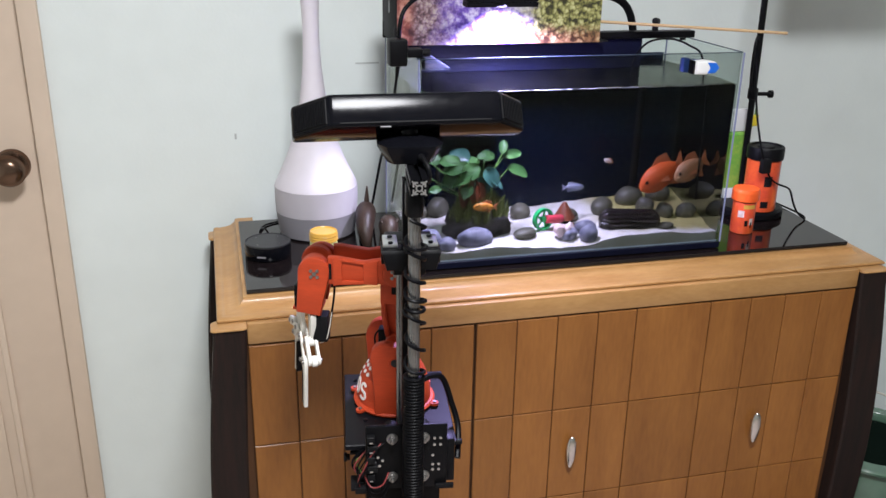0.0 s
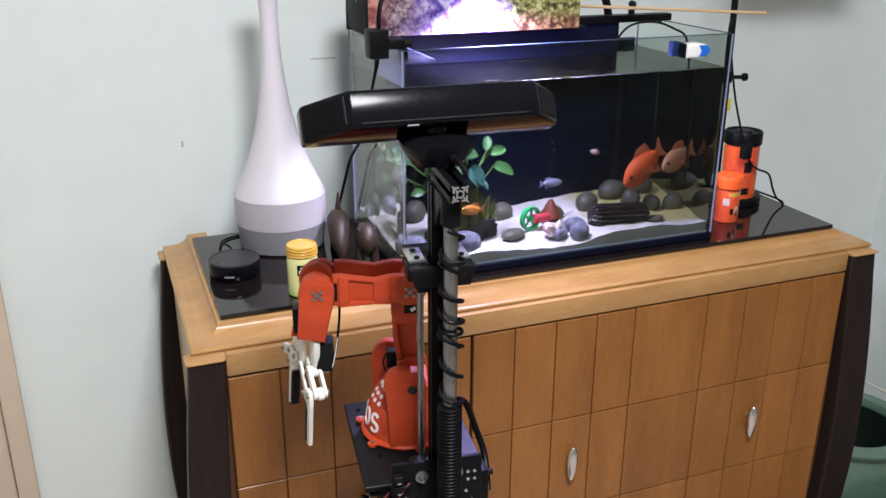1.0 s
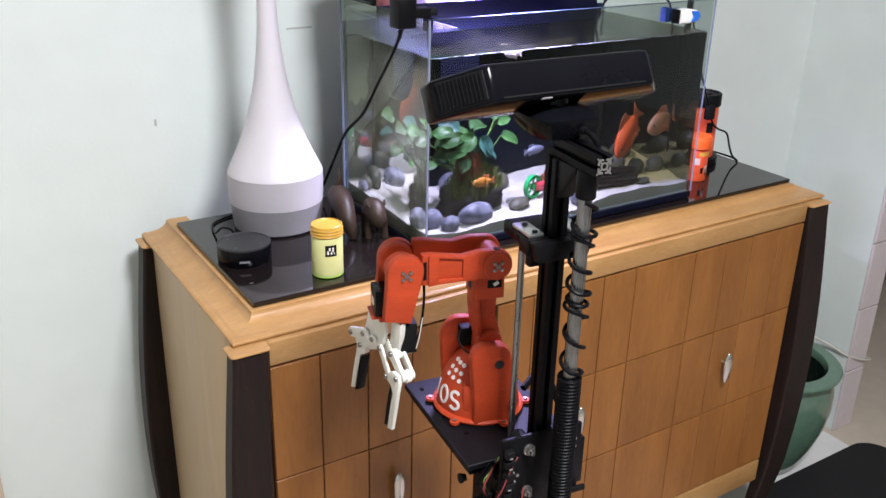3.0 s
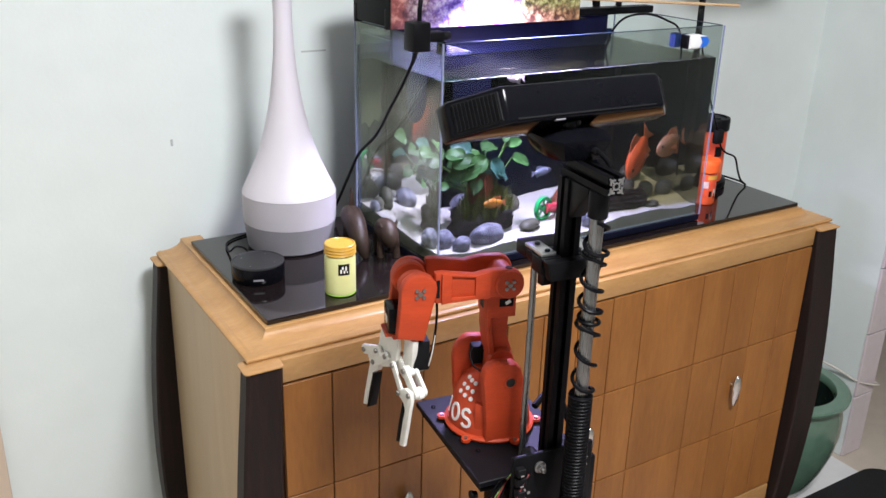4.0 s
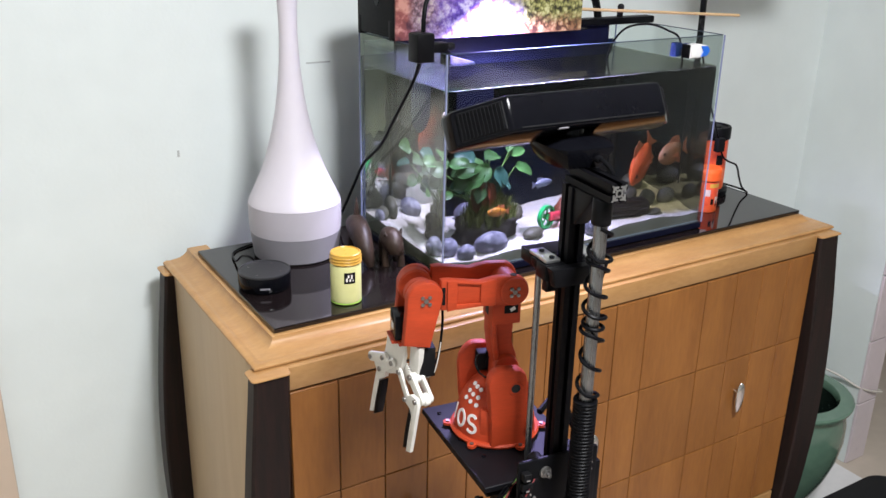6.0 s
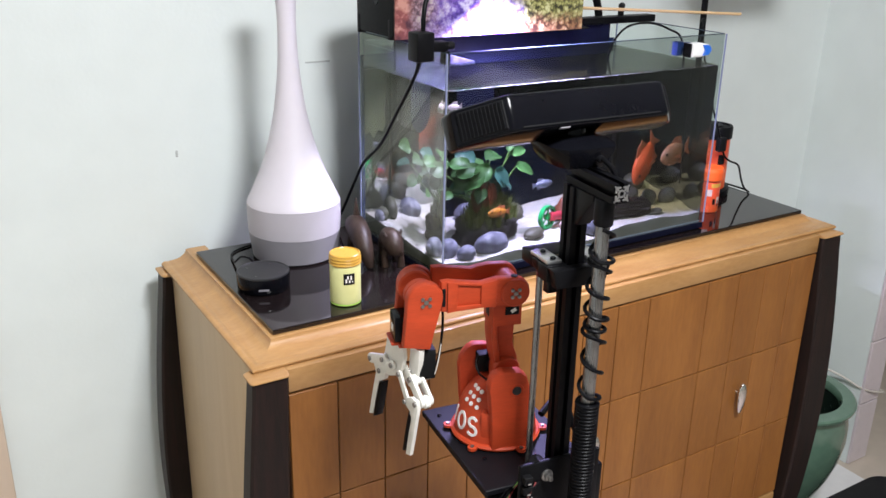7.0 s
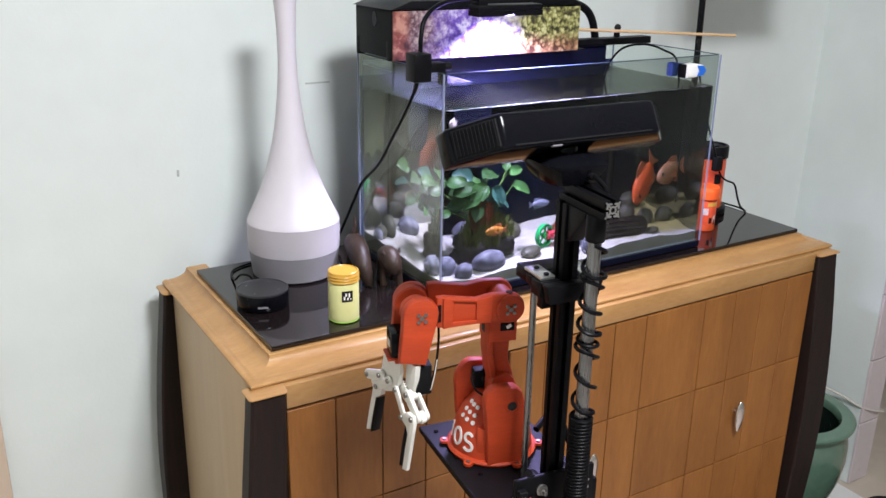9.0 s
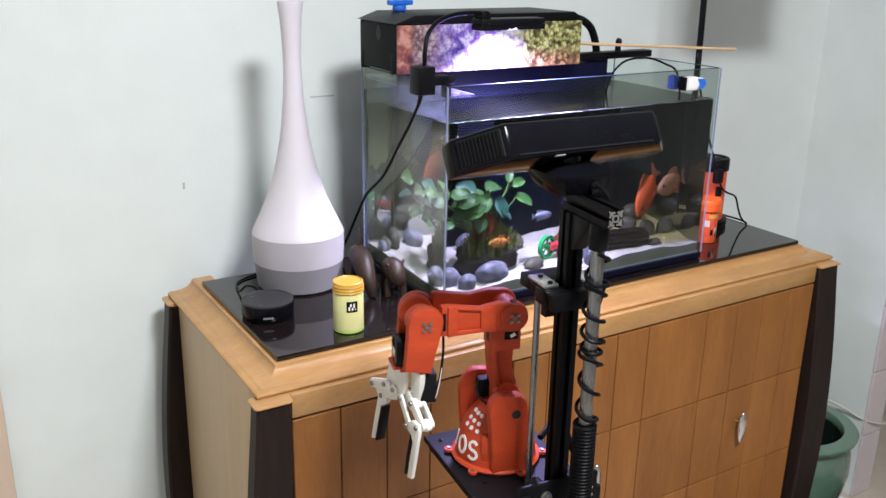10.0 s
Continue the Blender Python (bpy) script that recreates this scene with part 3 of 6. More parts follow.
def cap_bm(x0, x1, y0, y1, ox, oy):
    """A cap with an ogee edge that sweeps out beyond the post on its two outer sides."""
    bm = bmesh.new()
    rings = []
    for o, z in ((-0.004, 0.8898), (0.0024, 0.8903), (0.0044, 0.8916), (0.0040, 0.8932), (0.0010, 0.8944), (-0.0050, 0.8952), (-0.014, 0.8960)):
        xa, xb = (x0 - o, x1 + 0.0002) if ox < 0 else (x0 - 0.0002, x1 + o)
        ya, yb = (y0 - o, y1 + 0.004) if oy < 0 else (y0 - 0.008, y1 + o)
        r = 0.006
        pts = []
        for cx, cy, a0 in ((xb - r, yb - r, 0), (xa + r, yb - r, 90), (xa + r, ya + r, 180), (xb - r, ya + r, 270)):
            pts += [(cx + r * math.cos(radians(a0 + 30 * k)), cy + r * math.sin(radians(a0 + 30 * k))) for k in range(4)]
        rings.append([bm.verts.new((x, y, z)) for x, y in pts])
    for a, c in zip(rings, rings[1:]):
        for k in range(16):
            bm.faces.new((a[k], a[(k + 1) % 16], c[(k + 1) % 16], c[k]))
    bm.faces.new(rings[0][::-1])
    bm.faces.new(rings[-1])
    bmesh.ops.recalc_face_normals(bm, faces=bm.faces[:])
    return bm


for x0, x1, ox in ((-0.038, 0.0150, -1), (1.1795, 1.238, 1)):
    for y0, y1, oy in ((1.2600, 1.2900, -1), (1.7055, 1.742, 1)):
        part("post", post_bm(x0, x1, y0, y1, ox, oy), M_POST, side, "dark stained bowed corner post")
        part("post_cap", cap_bm(x0, x1, y0, y1, ox, oy), M_FRIEZE, side, "swept honey wood cap on the post")

XS1 = [0.0150, 0.0925, 0.1705, 0.2485, 0.3260, 0.4040]
XS2 = [0.4080, 0.4830, 0.5600, 0.6380, 0.7140, 0.8650, 0.9500, 1.0240, 1.1030, 1.1790]
ZS = [0.274, 0.4685, 0.6625, 0.8555]


def pull_bm(x, z):
    blade = bm_blob(0.0112, 0.0064, 0.035, 0.04, 1.2, 3, 3)
    for v in blade.verts:
        v.co.x *= 0.86 + 0.16 * (v.co.z / 0.035)
        v.co.y += 0.0015 * (v.co.z / 0.035)
    moved(blade, pose(x, 1.2560, z, 3, 1, -18))
    return join(blade, bm_cyl((x - 0.001, 1.2688, z + 0.010), (x - 0.001, 1.2560, z + 0.010), 0.0040, 12))


for xs, pulls in ((XS1, (0.217,)), (XS2, (0.598, 0.992))):
    d = part("door", bm_box(xs[0], xs[-1], 1.2725, 1.2785, ZS[0], ZS[3]), M_GAP, side)
    for a, b in zip(xs, xs[1:]):
        for c, e in zip(ZS, ZS[1:]):
            part("board", bm_box(a + 0.0010, b - 0.0010, 1.2690, 1.2735, c + 0.0010, e - 0.0010, 0.0010, 1), M_BOARD, d)
    for x in pulls:
        part("handle", pull_bm(x, 0.574), M_PULL, d, "leaf-shaped brushed nickel pull")

single("glass_sheet", bm_box(GX0, GX1, GY0, GY1, 0.9222, GZ, 0.001, 1), M_GLASSTOP, "black polished glass sheet on the sideboard top", "glass sheet")

# ---------------------------------------------------------------- things on the sideboard
V = (0.172, 1.606, GZ)
vase = thing("vase", "tall white bottle vase with grey banded base", "vase", V)
part("base", bm_lathe([(0, 0.0005), (0.0690, 0.0005), (0.0740, 0.004), (0.0795, 0.0475), (0.0, 0.0475)], 64), M_VASEBASE, vase, "mid grey base band")
part("band", bm_lathe([(0, 0.0480), (0.0796, 0.0480), (0.0806, 0.075), (0.0804, 0.0975), (0.0, 0.0975)], 64), M_VASEBAND, vase, "lilac grey band")
neck = [(0.0802, 0.098), (0.0792, 0.1015), (0.0745, 0.111), (0.0660, 0.129), (0.0548, 0.154), (0.0455, 0.179), (0.0378, 0.206), (0.0316, 0.232), (0.0264, 0.258), (0.0226, 0.283), (0.0198, 0.307), (0.0175, 0.331),
        (0.0160, 0.356), (0.0152, 0.380), (0.0152, 0.404), (0.0160, 0.426), (0.0171, 0.446), (0.0184, 0.464), (0.0203, 0.479), (0.0213, 0.486), (0.0210, 0.489), (0.0195, 0.489), (0.0180, 0.478), (0.0130, 0.40), (0.0, 0.38)]
part("body", bm_lathe(neck, 64), M_VASE, vase, "white tapering neck")

ED = (0.067, 1.488, GZ)
dot = thing("smart_speaker", "small round black smart speaker on the glass", "speaker", ED)
part("body", bm_lathe([(0, 0.0005), (0.040, 0.0005), (0.0418, 0.003), (0.0422, 0.0235), (0.0415, 0.0262), (0.0, 0.0262)], 56), M_BLACKGLOSS, dot)
part("top_ring", bm_lathe([(0.0416, 0.0266), (0.0416, 0.0290), (0.0400, 0.0297), (0.0385, 0.0284), (0.0385, 0.0266)], 56, True), M_TOPRING, dot, "lighter grey rim ring")
part("top_plate", bm_lathe([(0.0384, 0.0266), (0.0384, 0.0283), (0.0, 0.0285)], 56), M_TOPRING, dot)
for k in range(4):
    a = radians(45 + 90 * k)
    part("button", bm_lathe([(0.0, 0.0290), (0.0012, 0.0290), (0.0012, 0.0286)], 12), M_PULL, dot).location = (0.028 * math.cos(a), 0.028 * math.sin(a), 0)
aim = radians(-110)
part("mark", moved(bm_box(-0.008, 0.008, -0.0004, 0.0004, -0.0014, 0.0014), pose(0.0424 * math.cos(aim), 0.0424 * math.sin(aim), 0.0110, 0, 0, -20)), M_VASEBASE, dot, "grey wordmark bar")
single("speaker_cable", bm_tube(smooth_path([(0.075, 1.5325, 0.938), (0.070, 1.55, 0.955), (0.062, 1.575, 0.953), (0.058, 1.60, 0.936), (0.075, 1.655, 0.9325), (0.14, 1.684, 0.9325)]), 0.0019, 8),
       M_RUBBER, "thin black speaker cable looping behind the speaker", "cable")

JX = (0.157, 1.373, GZ)
jar = thing("food_jar", "small pale lime jar with an amber screw lid", "jar", JX)
part("body", bm_lathe([(0, 0.001), (0.0222, 0.001), (0.0238, 0.004), (0.0240, 0.008), (0.0240, 0.060), (0.0225, 0.064), (0.0, 0.064)], 48), M_JAR, jar)
part("foot_ring", bm_lathe([(0.0225, 0.0006), (0.0242, 0.0018), (0.0242, 0.0036), (0.0238, 0.0042)], 48), M_JARFOOT, jar)
lid = [(0.0228, 0.0645)] + [(0.0238 + 0.0011 * (i % 3 == 1), 0.0652 + 0.0016 * i) for i in range(10)] + [(0.0236, 0.0815), (0.0218, 0.0825), (0.0206, 0.0806), (0.0, 0.0800)]
part("lid", bm_lathe(lid, 48), M_YELLOWLID, jar, "amber yellow ribbed screw lid")


def label_patch(r, a0, a1, z0, z1, n=8):
    bm = bmesh.new()
    row = [[bm.verts.new((r * math.cos(radians(a0 + (a1 - a0) * i / n)), r * math.sin(radians(a0 + (a1 - a0) * i / n)), z)) for i in range(n + 1)] for z in (z0, z1)]
    for i in range(n):
        bm.faces.new((row[0][i], row[0][i + 1], row[1][i + 1], row[1][i]))
    bmesh.ops.recalc_face_normals(bm, faces=bm.faces[:])
    return bm


part("tag", label_patch(0.0243, -122, -80, 0.037, 0.055), M_BLACKMATT, jar, "black square tag")
for a0, a1, z0, z1 in ((-115, -109, 0.0405, 0.0465), (-109, -103, 0.0465, 0.0515), (-103, -97, 0.0405, 0.0445), (-97, -91, 0.0445, 0.0515), (-91, -87, 0.0405, 0.0430)):
    part("tag_mark", label_patch(0.0245, a0, a1, z0, z1), M_LETTER, jar)

# carved figures between vase and tank
def limb(pts, radii, seg=14, flat=1.0):
    """A round form through the points with a radius at each, closed at both ends."""
    path = smooth_path(pts, 6)
    rs = [float(r) for r in np.interp(np.linspace(0, len(pts) - 1, len(path)), range(len(pts)), radii)]
    bm, rings = bmesh.new(), []
    for i, p in enumerate(path):
        d = (path[min(i + 1, len(path) - 1)] - path[max(i - 1, 0)]).normalized()
        sd = d.cross(Vector((0.1, 0.2, 1))).normalized()
        u = sd.cross(d).normalized()
        rings.append([bm.verts.new(p + rs[i] * (math.cos(2 * math.pi * k / seg) * sd + flat * math.sin(2 * math.pi * k / seg) * u)) for k in range(seg)])
    for a, b in zip(rings, rings[1:]):
        for k in range(seg):
            bm.faces.new((a[k], a[(k + 1) % seg], b[(k + 1) % seg], b[k]))
    bm.faces.new(rings[0][::-1])
    bm.faces.new(rings[-1])
    bmesh.ops.recalc_face_normals(bm, faces=bm.faces[:])
    return bm


long_one = join(limb([(0.252, 1.473, 0.932), (0.250, 1.478, 0.946), (0.249, 1.490, 0.963), (0.253, 1.512, 0.978), (0.259, 1.540, 0.985), (0.264, 1.563, 0.983), (0.266, 1.572, 0.978)],
                     (0.005, 0.0105, 0.0150, 0.0185, 0.0195, 0.0140, 0.005), 18, 1.05),
                limb([(0.262, 1.548, 0.998), (0.262, 1.546, 1.014), (0.263, 1.548, 1.034)], (0.0060, 0.0042, 0.0014), 10),
                limb([(0.258, 1.545, 0.975), (0.256, 1.552, 0.950), (0.255, 1.552, 0.9305)], (0.011, 0.008, 0.009), 12))
single("wooden_figure", long_one, M_CARVED, "long carved dark brown wooden animal with raised tail", "figurine", "carved figures")
short = [limb([(0.296, 1.500, 0.968), (0.293, 1.486, 0.976), (0.290, 1.470, 0.977), (0.289, 1.458, 0.970), (0.290, 1.450, 0.960), (0.291, 1.447, 0.954)], (0.007, 0.017, 0.0190, 0.0170, 0.012, 0.005), 18, 1.05)]
for fx, fy in ((0.278, 1.470), (0.302, 1.458), (0.284, 1.494), (0.307, 1.486)):
    short.append(limb([(0.2915 + (fx - 0.2915) * 0.6, fy, 0.970), (fx, fy, 0.950), (fx, fy - 0.001, 0.9305)], (0.0085, 0.0058, 0.0066), 12))
for ex, tx in ((0.279, 0.275), (0.300, 0.306)):
    short.append(limb([(ex, 1.463, 0.985), (tx, 1.465, 0.990), (tx + 0.001, 1.466, 0.995)], (0.0040, 0.0030, 0.0012), 8))
single("wooden_figure", join(*short), M_CARVED, "small carved dark wooden animal standing beside the tank", "figurine", "carved figures")

# ---------------------------------------------------------------- food cans, pouch and lamp stand beside the tank
can = thing("food_can", "orange fish food can with a black lid", "can", (1.096, 1.505, 0.9505), group="fish food")
part("body", bm_lathe([(0, 0.0005), (0.0335, 0.0005), (0.0345, 0.003), (0.0345, 0.108), (0.033, 0.110), (0, 0.110)], 48), M_CAN, can)
part("lid", bm_lathe([(0.0335, 0.1105), (0.0375, 0.1105), (0.0375, 0.133), (0.0355, 0.136), (0.031, 0.136), (0.030, 0.133), (0.018, 0.133), (0.016, 0.136), (0, 0.136)], 48), M_BLACKSATIN, can, "black plastic lid")
part("label_print", label_patch(0.0348, -52, -22, 0.060, 0.100), M_PALEPRINT, can)
part("label_print", label_patch(0.0348, -115, -88, 0.056, 0.078), M_BLACKMATT, can)
part("label_print", label_patch(0.0348, -118, -92, 0.010, 0.024), M_BLACKMATT, can)
part("label_print", label_patch(0.0348, -80, -58, 0.012, 0.050), M_FISHO, can)
can = thing("food_tub", "small orange fish food tub with an orange cap", "tub", (1.0125, 1.4293, GZ), group="fish food")
part("body", bm_lathe([(0, 0.0005), (0.0215, 0.0005), (0.0228, 0.003), (0.0228, 0.064), (0.021, 0.067), (0, 0.067)], 40), M_CAN, can)
part("cap", bm_lathe([(0.0235, 0.0675)] + [(0.0268 + 0.0006 * (i % 2), 0.069 + 0.003 * i) for i in range(7)] + [(0.025, 0.0925), (0, 0.0935)], 40), M_CANLID, can, "bright orange ribbed cap")
part("label_print", label_patch(0.0230, -150, -118, 0.036, 0.050), M_PALEPRINT, can)
part("label_print", label_patch(0.0230, -112, -96, 0.018, 0.030), M_BLACKMATT, can)
part("label_print", label_patch(0.0230, -88, -66, 0.020, 0.034), M_PALEPRINT, can)
part("label_print", label_patch(0.0230, -82, -72, 0.014, 0.026), M_BLACKMATT, can)
part("label_print", label_patch(0.0230, -125, -60, 0.054, 0.062), M_YELLOWLID, can)

pouch = thing("food_pouch", "green and white fish food pouch standing behind the lamp stand", "pouch", (1.072, 1.60, GZ))
bag = bm_prof([(-0.036, 0.001), (0.036, 0.001), (0.0385, 0.03), (0.037, 0.165), (-0.037, 0.165), (-0.0385, 0.03)], -0.016, 0.016, 0.010, 3)
part("body", bag, M_GREENBAG, pouch)
part("top_flap", bm_prof([(-0.037, 0.1655), (0.037, 0.1655), (0.034, 0.215), (-0.034, 0.215)], -0.006, 0.006, 0.003), M_WHITEBAG, pouch, "white folded top")
part("foot_band", bm_box(-0.0385, 0.0385, -0.0175, 0.0175, 0.002, 0.045, 0.006), M_WHITEBAG, pouch)
part("yellow_tag", bm_box(0.040, 0.058, -0.004, 0.002, 0.175, 0.200, 0.002), M_YELLOWTAG, pouch)
part("yellow_tag_stem", bm_tube([(0.03, -0.001, 0.160), (0.049, -0.001, 0.178), (0.050, -0.001, 0.222)], 0.0016, 8), M_STEM, pouch)

stand = thing("lamp_stand", "black metal lamp stand with a round base and clamp", "lamp stand", (1.080, 1.508, GZ))
part("base", moved(bm_lathe([(0, 0.0005), (0.066, 0.0005), (0.069, 0.004), (0.069, 0.015), (0.063, 0.0202), (0, 0.0202)], 48), pose(0.018, 0.031, 0)), M_BLACKSATIN, stand)
part("pole", bm_cyl((0.006, 0.052, 0.0204), (0.000, 0.058, 0.80), 0.0066, 16), M_BLACKSATIN, stand)
part("collar", bm_cyl((0.004, 0.054, 0.243), (0.004, 0.054, 0.266), 0.0105, 16, 0.002), M_BLACKSATIN, stand)
part("clamp_knob", join(bm_cyl((0.010, 0.052, 0.254), (0.036, 0.044, 0.254), 0.004, 12), bm_cyl((0.034, 0.0446, 0.254), (0.044, 0.0416, 0.254), 0.008, 14, 0.002)), M_BLACKSATIN, stand)
part("hook", bm_tube(smooth_path([(-0.008, 0.046, 0.26), (-0.018, 0.036, 0.31), (-0.019, 0.034, 0.355), (-0.012, 0.040, 0.372), (-0.004, 0.050, 0.366)]), 0.0028, 10), M_BLACKSATIN, stand)
# out of view; inferred from the soft shadow on the wall behind
part("lamp_head", bm_box(0.02, 0.30, 0.0, 0.035, 0.53, 0.78, 0.012), M_BLACKSATIN, stand, "black panel lamp head, switched off")
part("arm", bm_cyl((0.000, 0.058, 0.79), (0.06, 0.020, 0.76), 0.005, 12), M_BLACKSATIN, stand)
single("stand_cable", bm_tube(smooth_path([(1.068, 1.545, 1.26), (1.057, 1.500, 1.165), (1.056, 1.464, 1.093), (1.068, 1.460, 1.060), (1.086, 1.462, 1.029), (1.106, 1.463, 1.015), (1.137, 1.465, 1.001), (1.152, 1.465, 0.970),
                                           (1.167, 1.466, 0.947), (1.188, 1.468, 0.9322), (1.198, 1.50, 0.9322), (1.19, 1.60, 0.9322)]), 0.0021, 8), M_RUBBER, "thin black cable running from the stand across the glass", "cable")
single("cable_switch", bm_box(1.058, 1.079, 1.4525, 1.4665, 1.041, 1.071, 0.003), M_BLACKMATT, "small black in-line cable switch on the can", "switch")

# ---------------------------------------------------------------- aquarium
TX0, TX1, TY0, TY1, TZ0, TZ1 = 0.318, 0.916, 1.349, 1.640, GZ + 0.0015, 1.303
tank = thing("aquarium", "rectangular glass aquarium with dark backing and full of water", "aquarium")
G = 0.005
part("bottom_pane", bm_box(TX0, TX1, TY0, TY1, TZ0, TZ0 + 0.012, 0.001, 1), M_TRAY, tank, "dark bottom plate")
part("front_pane", bm_box(TX0 + G, TX1 - G, TY0, TY0 + G, TZ0 + 0.0125, TZ1), M_FRONTPANE, tank)
part("back_pane", bm_box(TX0 + G, TX1 - G, TY1 - G, TY1, TZ0 + 0.0125, TZ1), M_PANE, tank)
part("side_pane", bm_box(TX0, TX0 + G - 0.0005, TY0 + 0.001, TY1 - 0.001, TZ0 + 0.0125, TZ1), M_SIDEPANE, tank, "glass pane hazed with algae")
part("side_pane", bm_box(TX1 - G + 0.0005, TX1, TY0 + 0.001, TY1 - 0.001, TZ0 + 0.0125, TZ1), M_PANE, tank)
part("backing", bm_box(TX0 + G, TX1 - G, TY1 + 0.0005, TY1 + 0.003, TZ0 + 0.01, 1.262), M_BACKFILM, tank, "dark navy backing film")
for x in (TX0 - 0.0006, TX1 - 0.0022):
    for y in (TY0 - 0.0012, TY1 - 0.0016):
        part("corner_edge", bm_box(x, x + 0.0028, y, y + 0.0028, TZ0 + 0.0125, TZ1 + 0.0004, 0.0006, 1), M_CORNER, tank)
part("rim_edge", bm_box(TX0 + G, TX1 - G, TY0 + 0.0005, TY0 + 0.0045, TZ1 + 0.0002, TZ1 + 0.0012), M_RIM, tank)
part("rim_edge", bm_box(TX0 + G, TX1 - G, TY1 - 0.0045, TY1 - 0.0005, TZ1 + 0.0002, TZ1 + 0.0012), M_RIM, tank)
for x in (TX0 + 0.0004, TX1 - 0.0044):
    part("rim_edge", bm_box(x, x + 0.004, TY0 + G, TY1 - G, TZ1 + 0.0002, TZ1 + 0.0012), M_RIM, tank)
part("brace", bm_box(TX0 + G + 0.0005, TX0 + 0.052, TY0 + G + 0.0005, TY1 - G - 0.0005, TZ1 - 0.018, TZ1 - 0.014), M_BRACE, tank, "glass brace strip")
# added sheet that brightens the upper side glass like scattered lamp light
part("lamp_glow_film", bm_box(TX0 + G + 0.0004, TX0 + G + 0.0008, TY0 + 0.008, TY1 - 0.008, 1.2475, TZ1 - 0.019), M_BRACE, tank, "pale film added for the lamp glow on the side glass")
part("brace_edge", bm_box(TX0 + 0.052, TX0 + 0.0545, TY0 + G + 0.0005, TY1 - G - 0.0005, TZ1 - 0.018, TZ1 - 0.014), M_CORNER, tank)
part("seal", bm_box(TX0 + G, TX1 - G, TY0 + G + 0.0005, TY0 + G + 0.0025, TZ0 + 0.0122, TZ0 + 0.0150), M_SEAL, tank)

WX0, WX1, WY0, WY1, WZ0, WZ1 = TX0 + G + 0.0012, TX1 - G - 0.0012, TY0 + G + 0.0006, TY1 - G - 0.0006, TZ0 + 0.0128, 1.246


def water_bm():
    bm = bmesh.new()
    nx, ny = 90, 44
    top = [[bm.verts.new((WX0 + (WX1 - WX0) * i / nx, WY0 + (WY1 - WY0) * j / ny,
                          WZ1 + (0 if i in (0, nx) or j in (0, ny) else 0.0011 * noise.noise(Vector((i * 0.13, j * 0.13, 0.5))))))
            for i in range(nx + 1)] for j in range(ny + 1)]
    for j in range(ny):
        for i in range(nx):
            bm.faces.new((top[j][i], top[j][i + 1], top[j + 1][i + 1], top[j + 1][i]))
    c = [bm.verts.new((x, y, WZ0)) for x, y in ((WX0, WY0), (WX1, WY0), (WX1, WY1), (WX0, WY1))]
    bm.faces.new(c[::-1])
    bm.faces.new([c[0], c[1]] + [top[0][i] for i in range(nx, -1, -1)])
    bm.faces.new([c[2], c[3]] + [top[ny][i] for i in range(nx + 1)])
    bm.faces.new([c[3], c[0]] + [top[j][0] for j in range(ny + 1)])
    bm.faces.new([c[1], c[2]] + [top[j][nx] for j in range(ny, -1, -1)])
    bmesh.ops.recalc_face_normals(bm, faces=bm.faces[:])
    return bm


water = part("water", water_bm(), M_WATER, tank, "clear still water")
water.visible_shadow = False
# the film's tint also dims the light falling into the water
part("surface_film", bm_box(WX0 + 0.001, WX1 - 0.001, WY0 + 0.001, WY1 - 0.001, WZ1 + 0.0016, WZ1 + 0.0020), M_FILM, tank, "thin milky film floating on the water")


def meniscus_bm():
    """Short uneven beads along the front glass, with gaps between them."""
    beads, x, r = [], WX0 + 0.006, random.Random(12)
    while x < WX1 - 0.03:
        ln = r.uniform(0.008, 0.045)
        n = 6
        beads.append(bm_tube([(min(x + ln * i / n, WX1 - 0.004), TY0 + G + 0.0004, WZ1 + 0.0006 + 0.0012 * noise.noise(Vector(((x + ln * i / n) * 60, 2, 0)))) for i in range(n + 1)], r.uniform(0.00022, 0.00048), 6))
        x += ln + r.uniform(0.001, 0.014)
    return join(*beads)


# pale beads put the bright glint of the meniscus into a solid shape
part("waterline", meniscus_bm(), M_MENISCUS, tank, "pale broken line where the water meets the glass")
algae = [(0.326, 1.118), (0.345, 1.125), (0.362, 1.112), (0.385, 1.128), (0.404, 1.122), (0.416, 1.140), (0.410, 1.165), (0.420, 1.190), (0.414, 1.215), (0.418, 1.238), (0.326, 1.238)]
part("algae_film", bm_prof(algae, WY1 - 0.0022, WY1 - 0.0012), M_ALGAE, tank, "olive algae growing on the back glass")


def sand_z(x, y):
    u, v = (x - WX0) / (WX1 - WX0), (y - WY0) / (WY1 - WY0)
    z = 0.962 + 0.010 * v + 0.022 * v * max(0, u - 0.45) * 1.6 - 0.010 * math.exp(-((u - 0.50) / 0.13) ** 2) * (1 - v) + 0.010 * math.exp(-((u - 0.72) / 0.12) ** 2) * (1 - v)
    z += 0.012 * math.exp(-((x - 0.600) / 0.055) ** 2 - ((y - 1.445) / 0.045) ** 2)
    return z + 0.006 * noise.noise(Vector((x * 14, y * 14, 1))) + 0.002 * noise.noise(Vector((x * 45, y * 45, 2)))


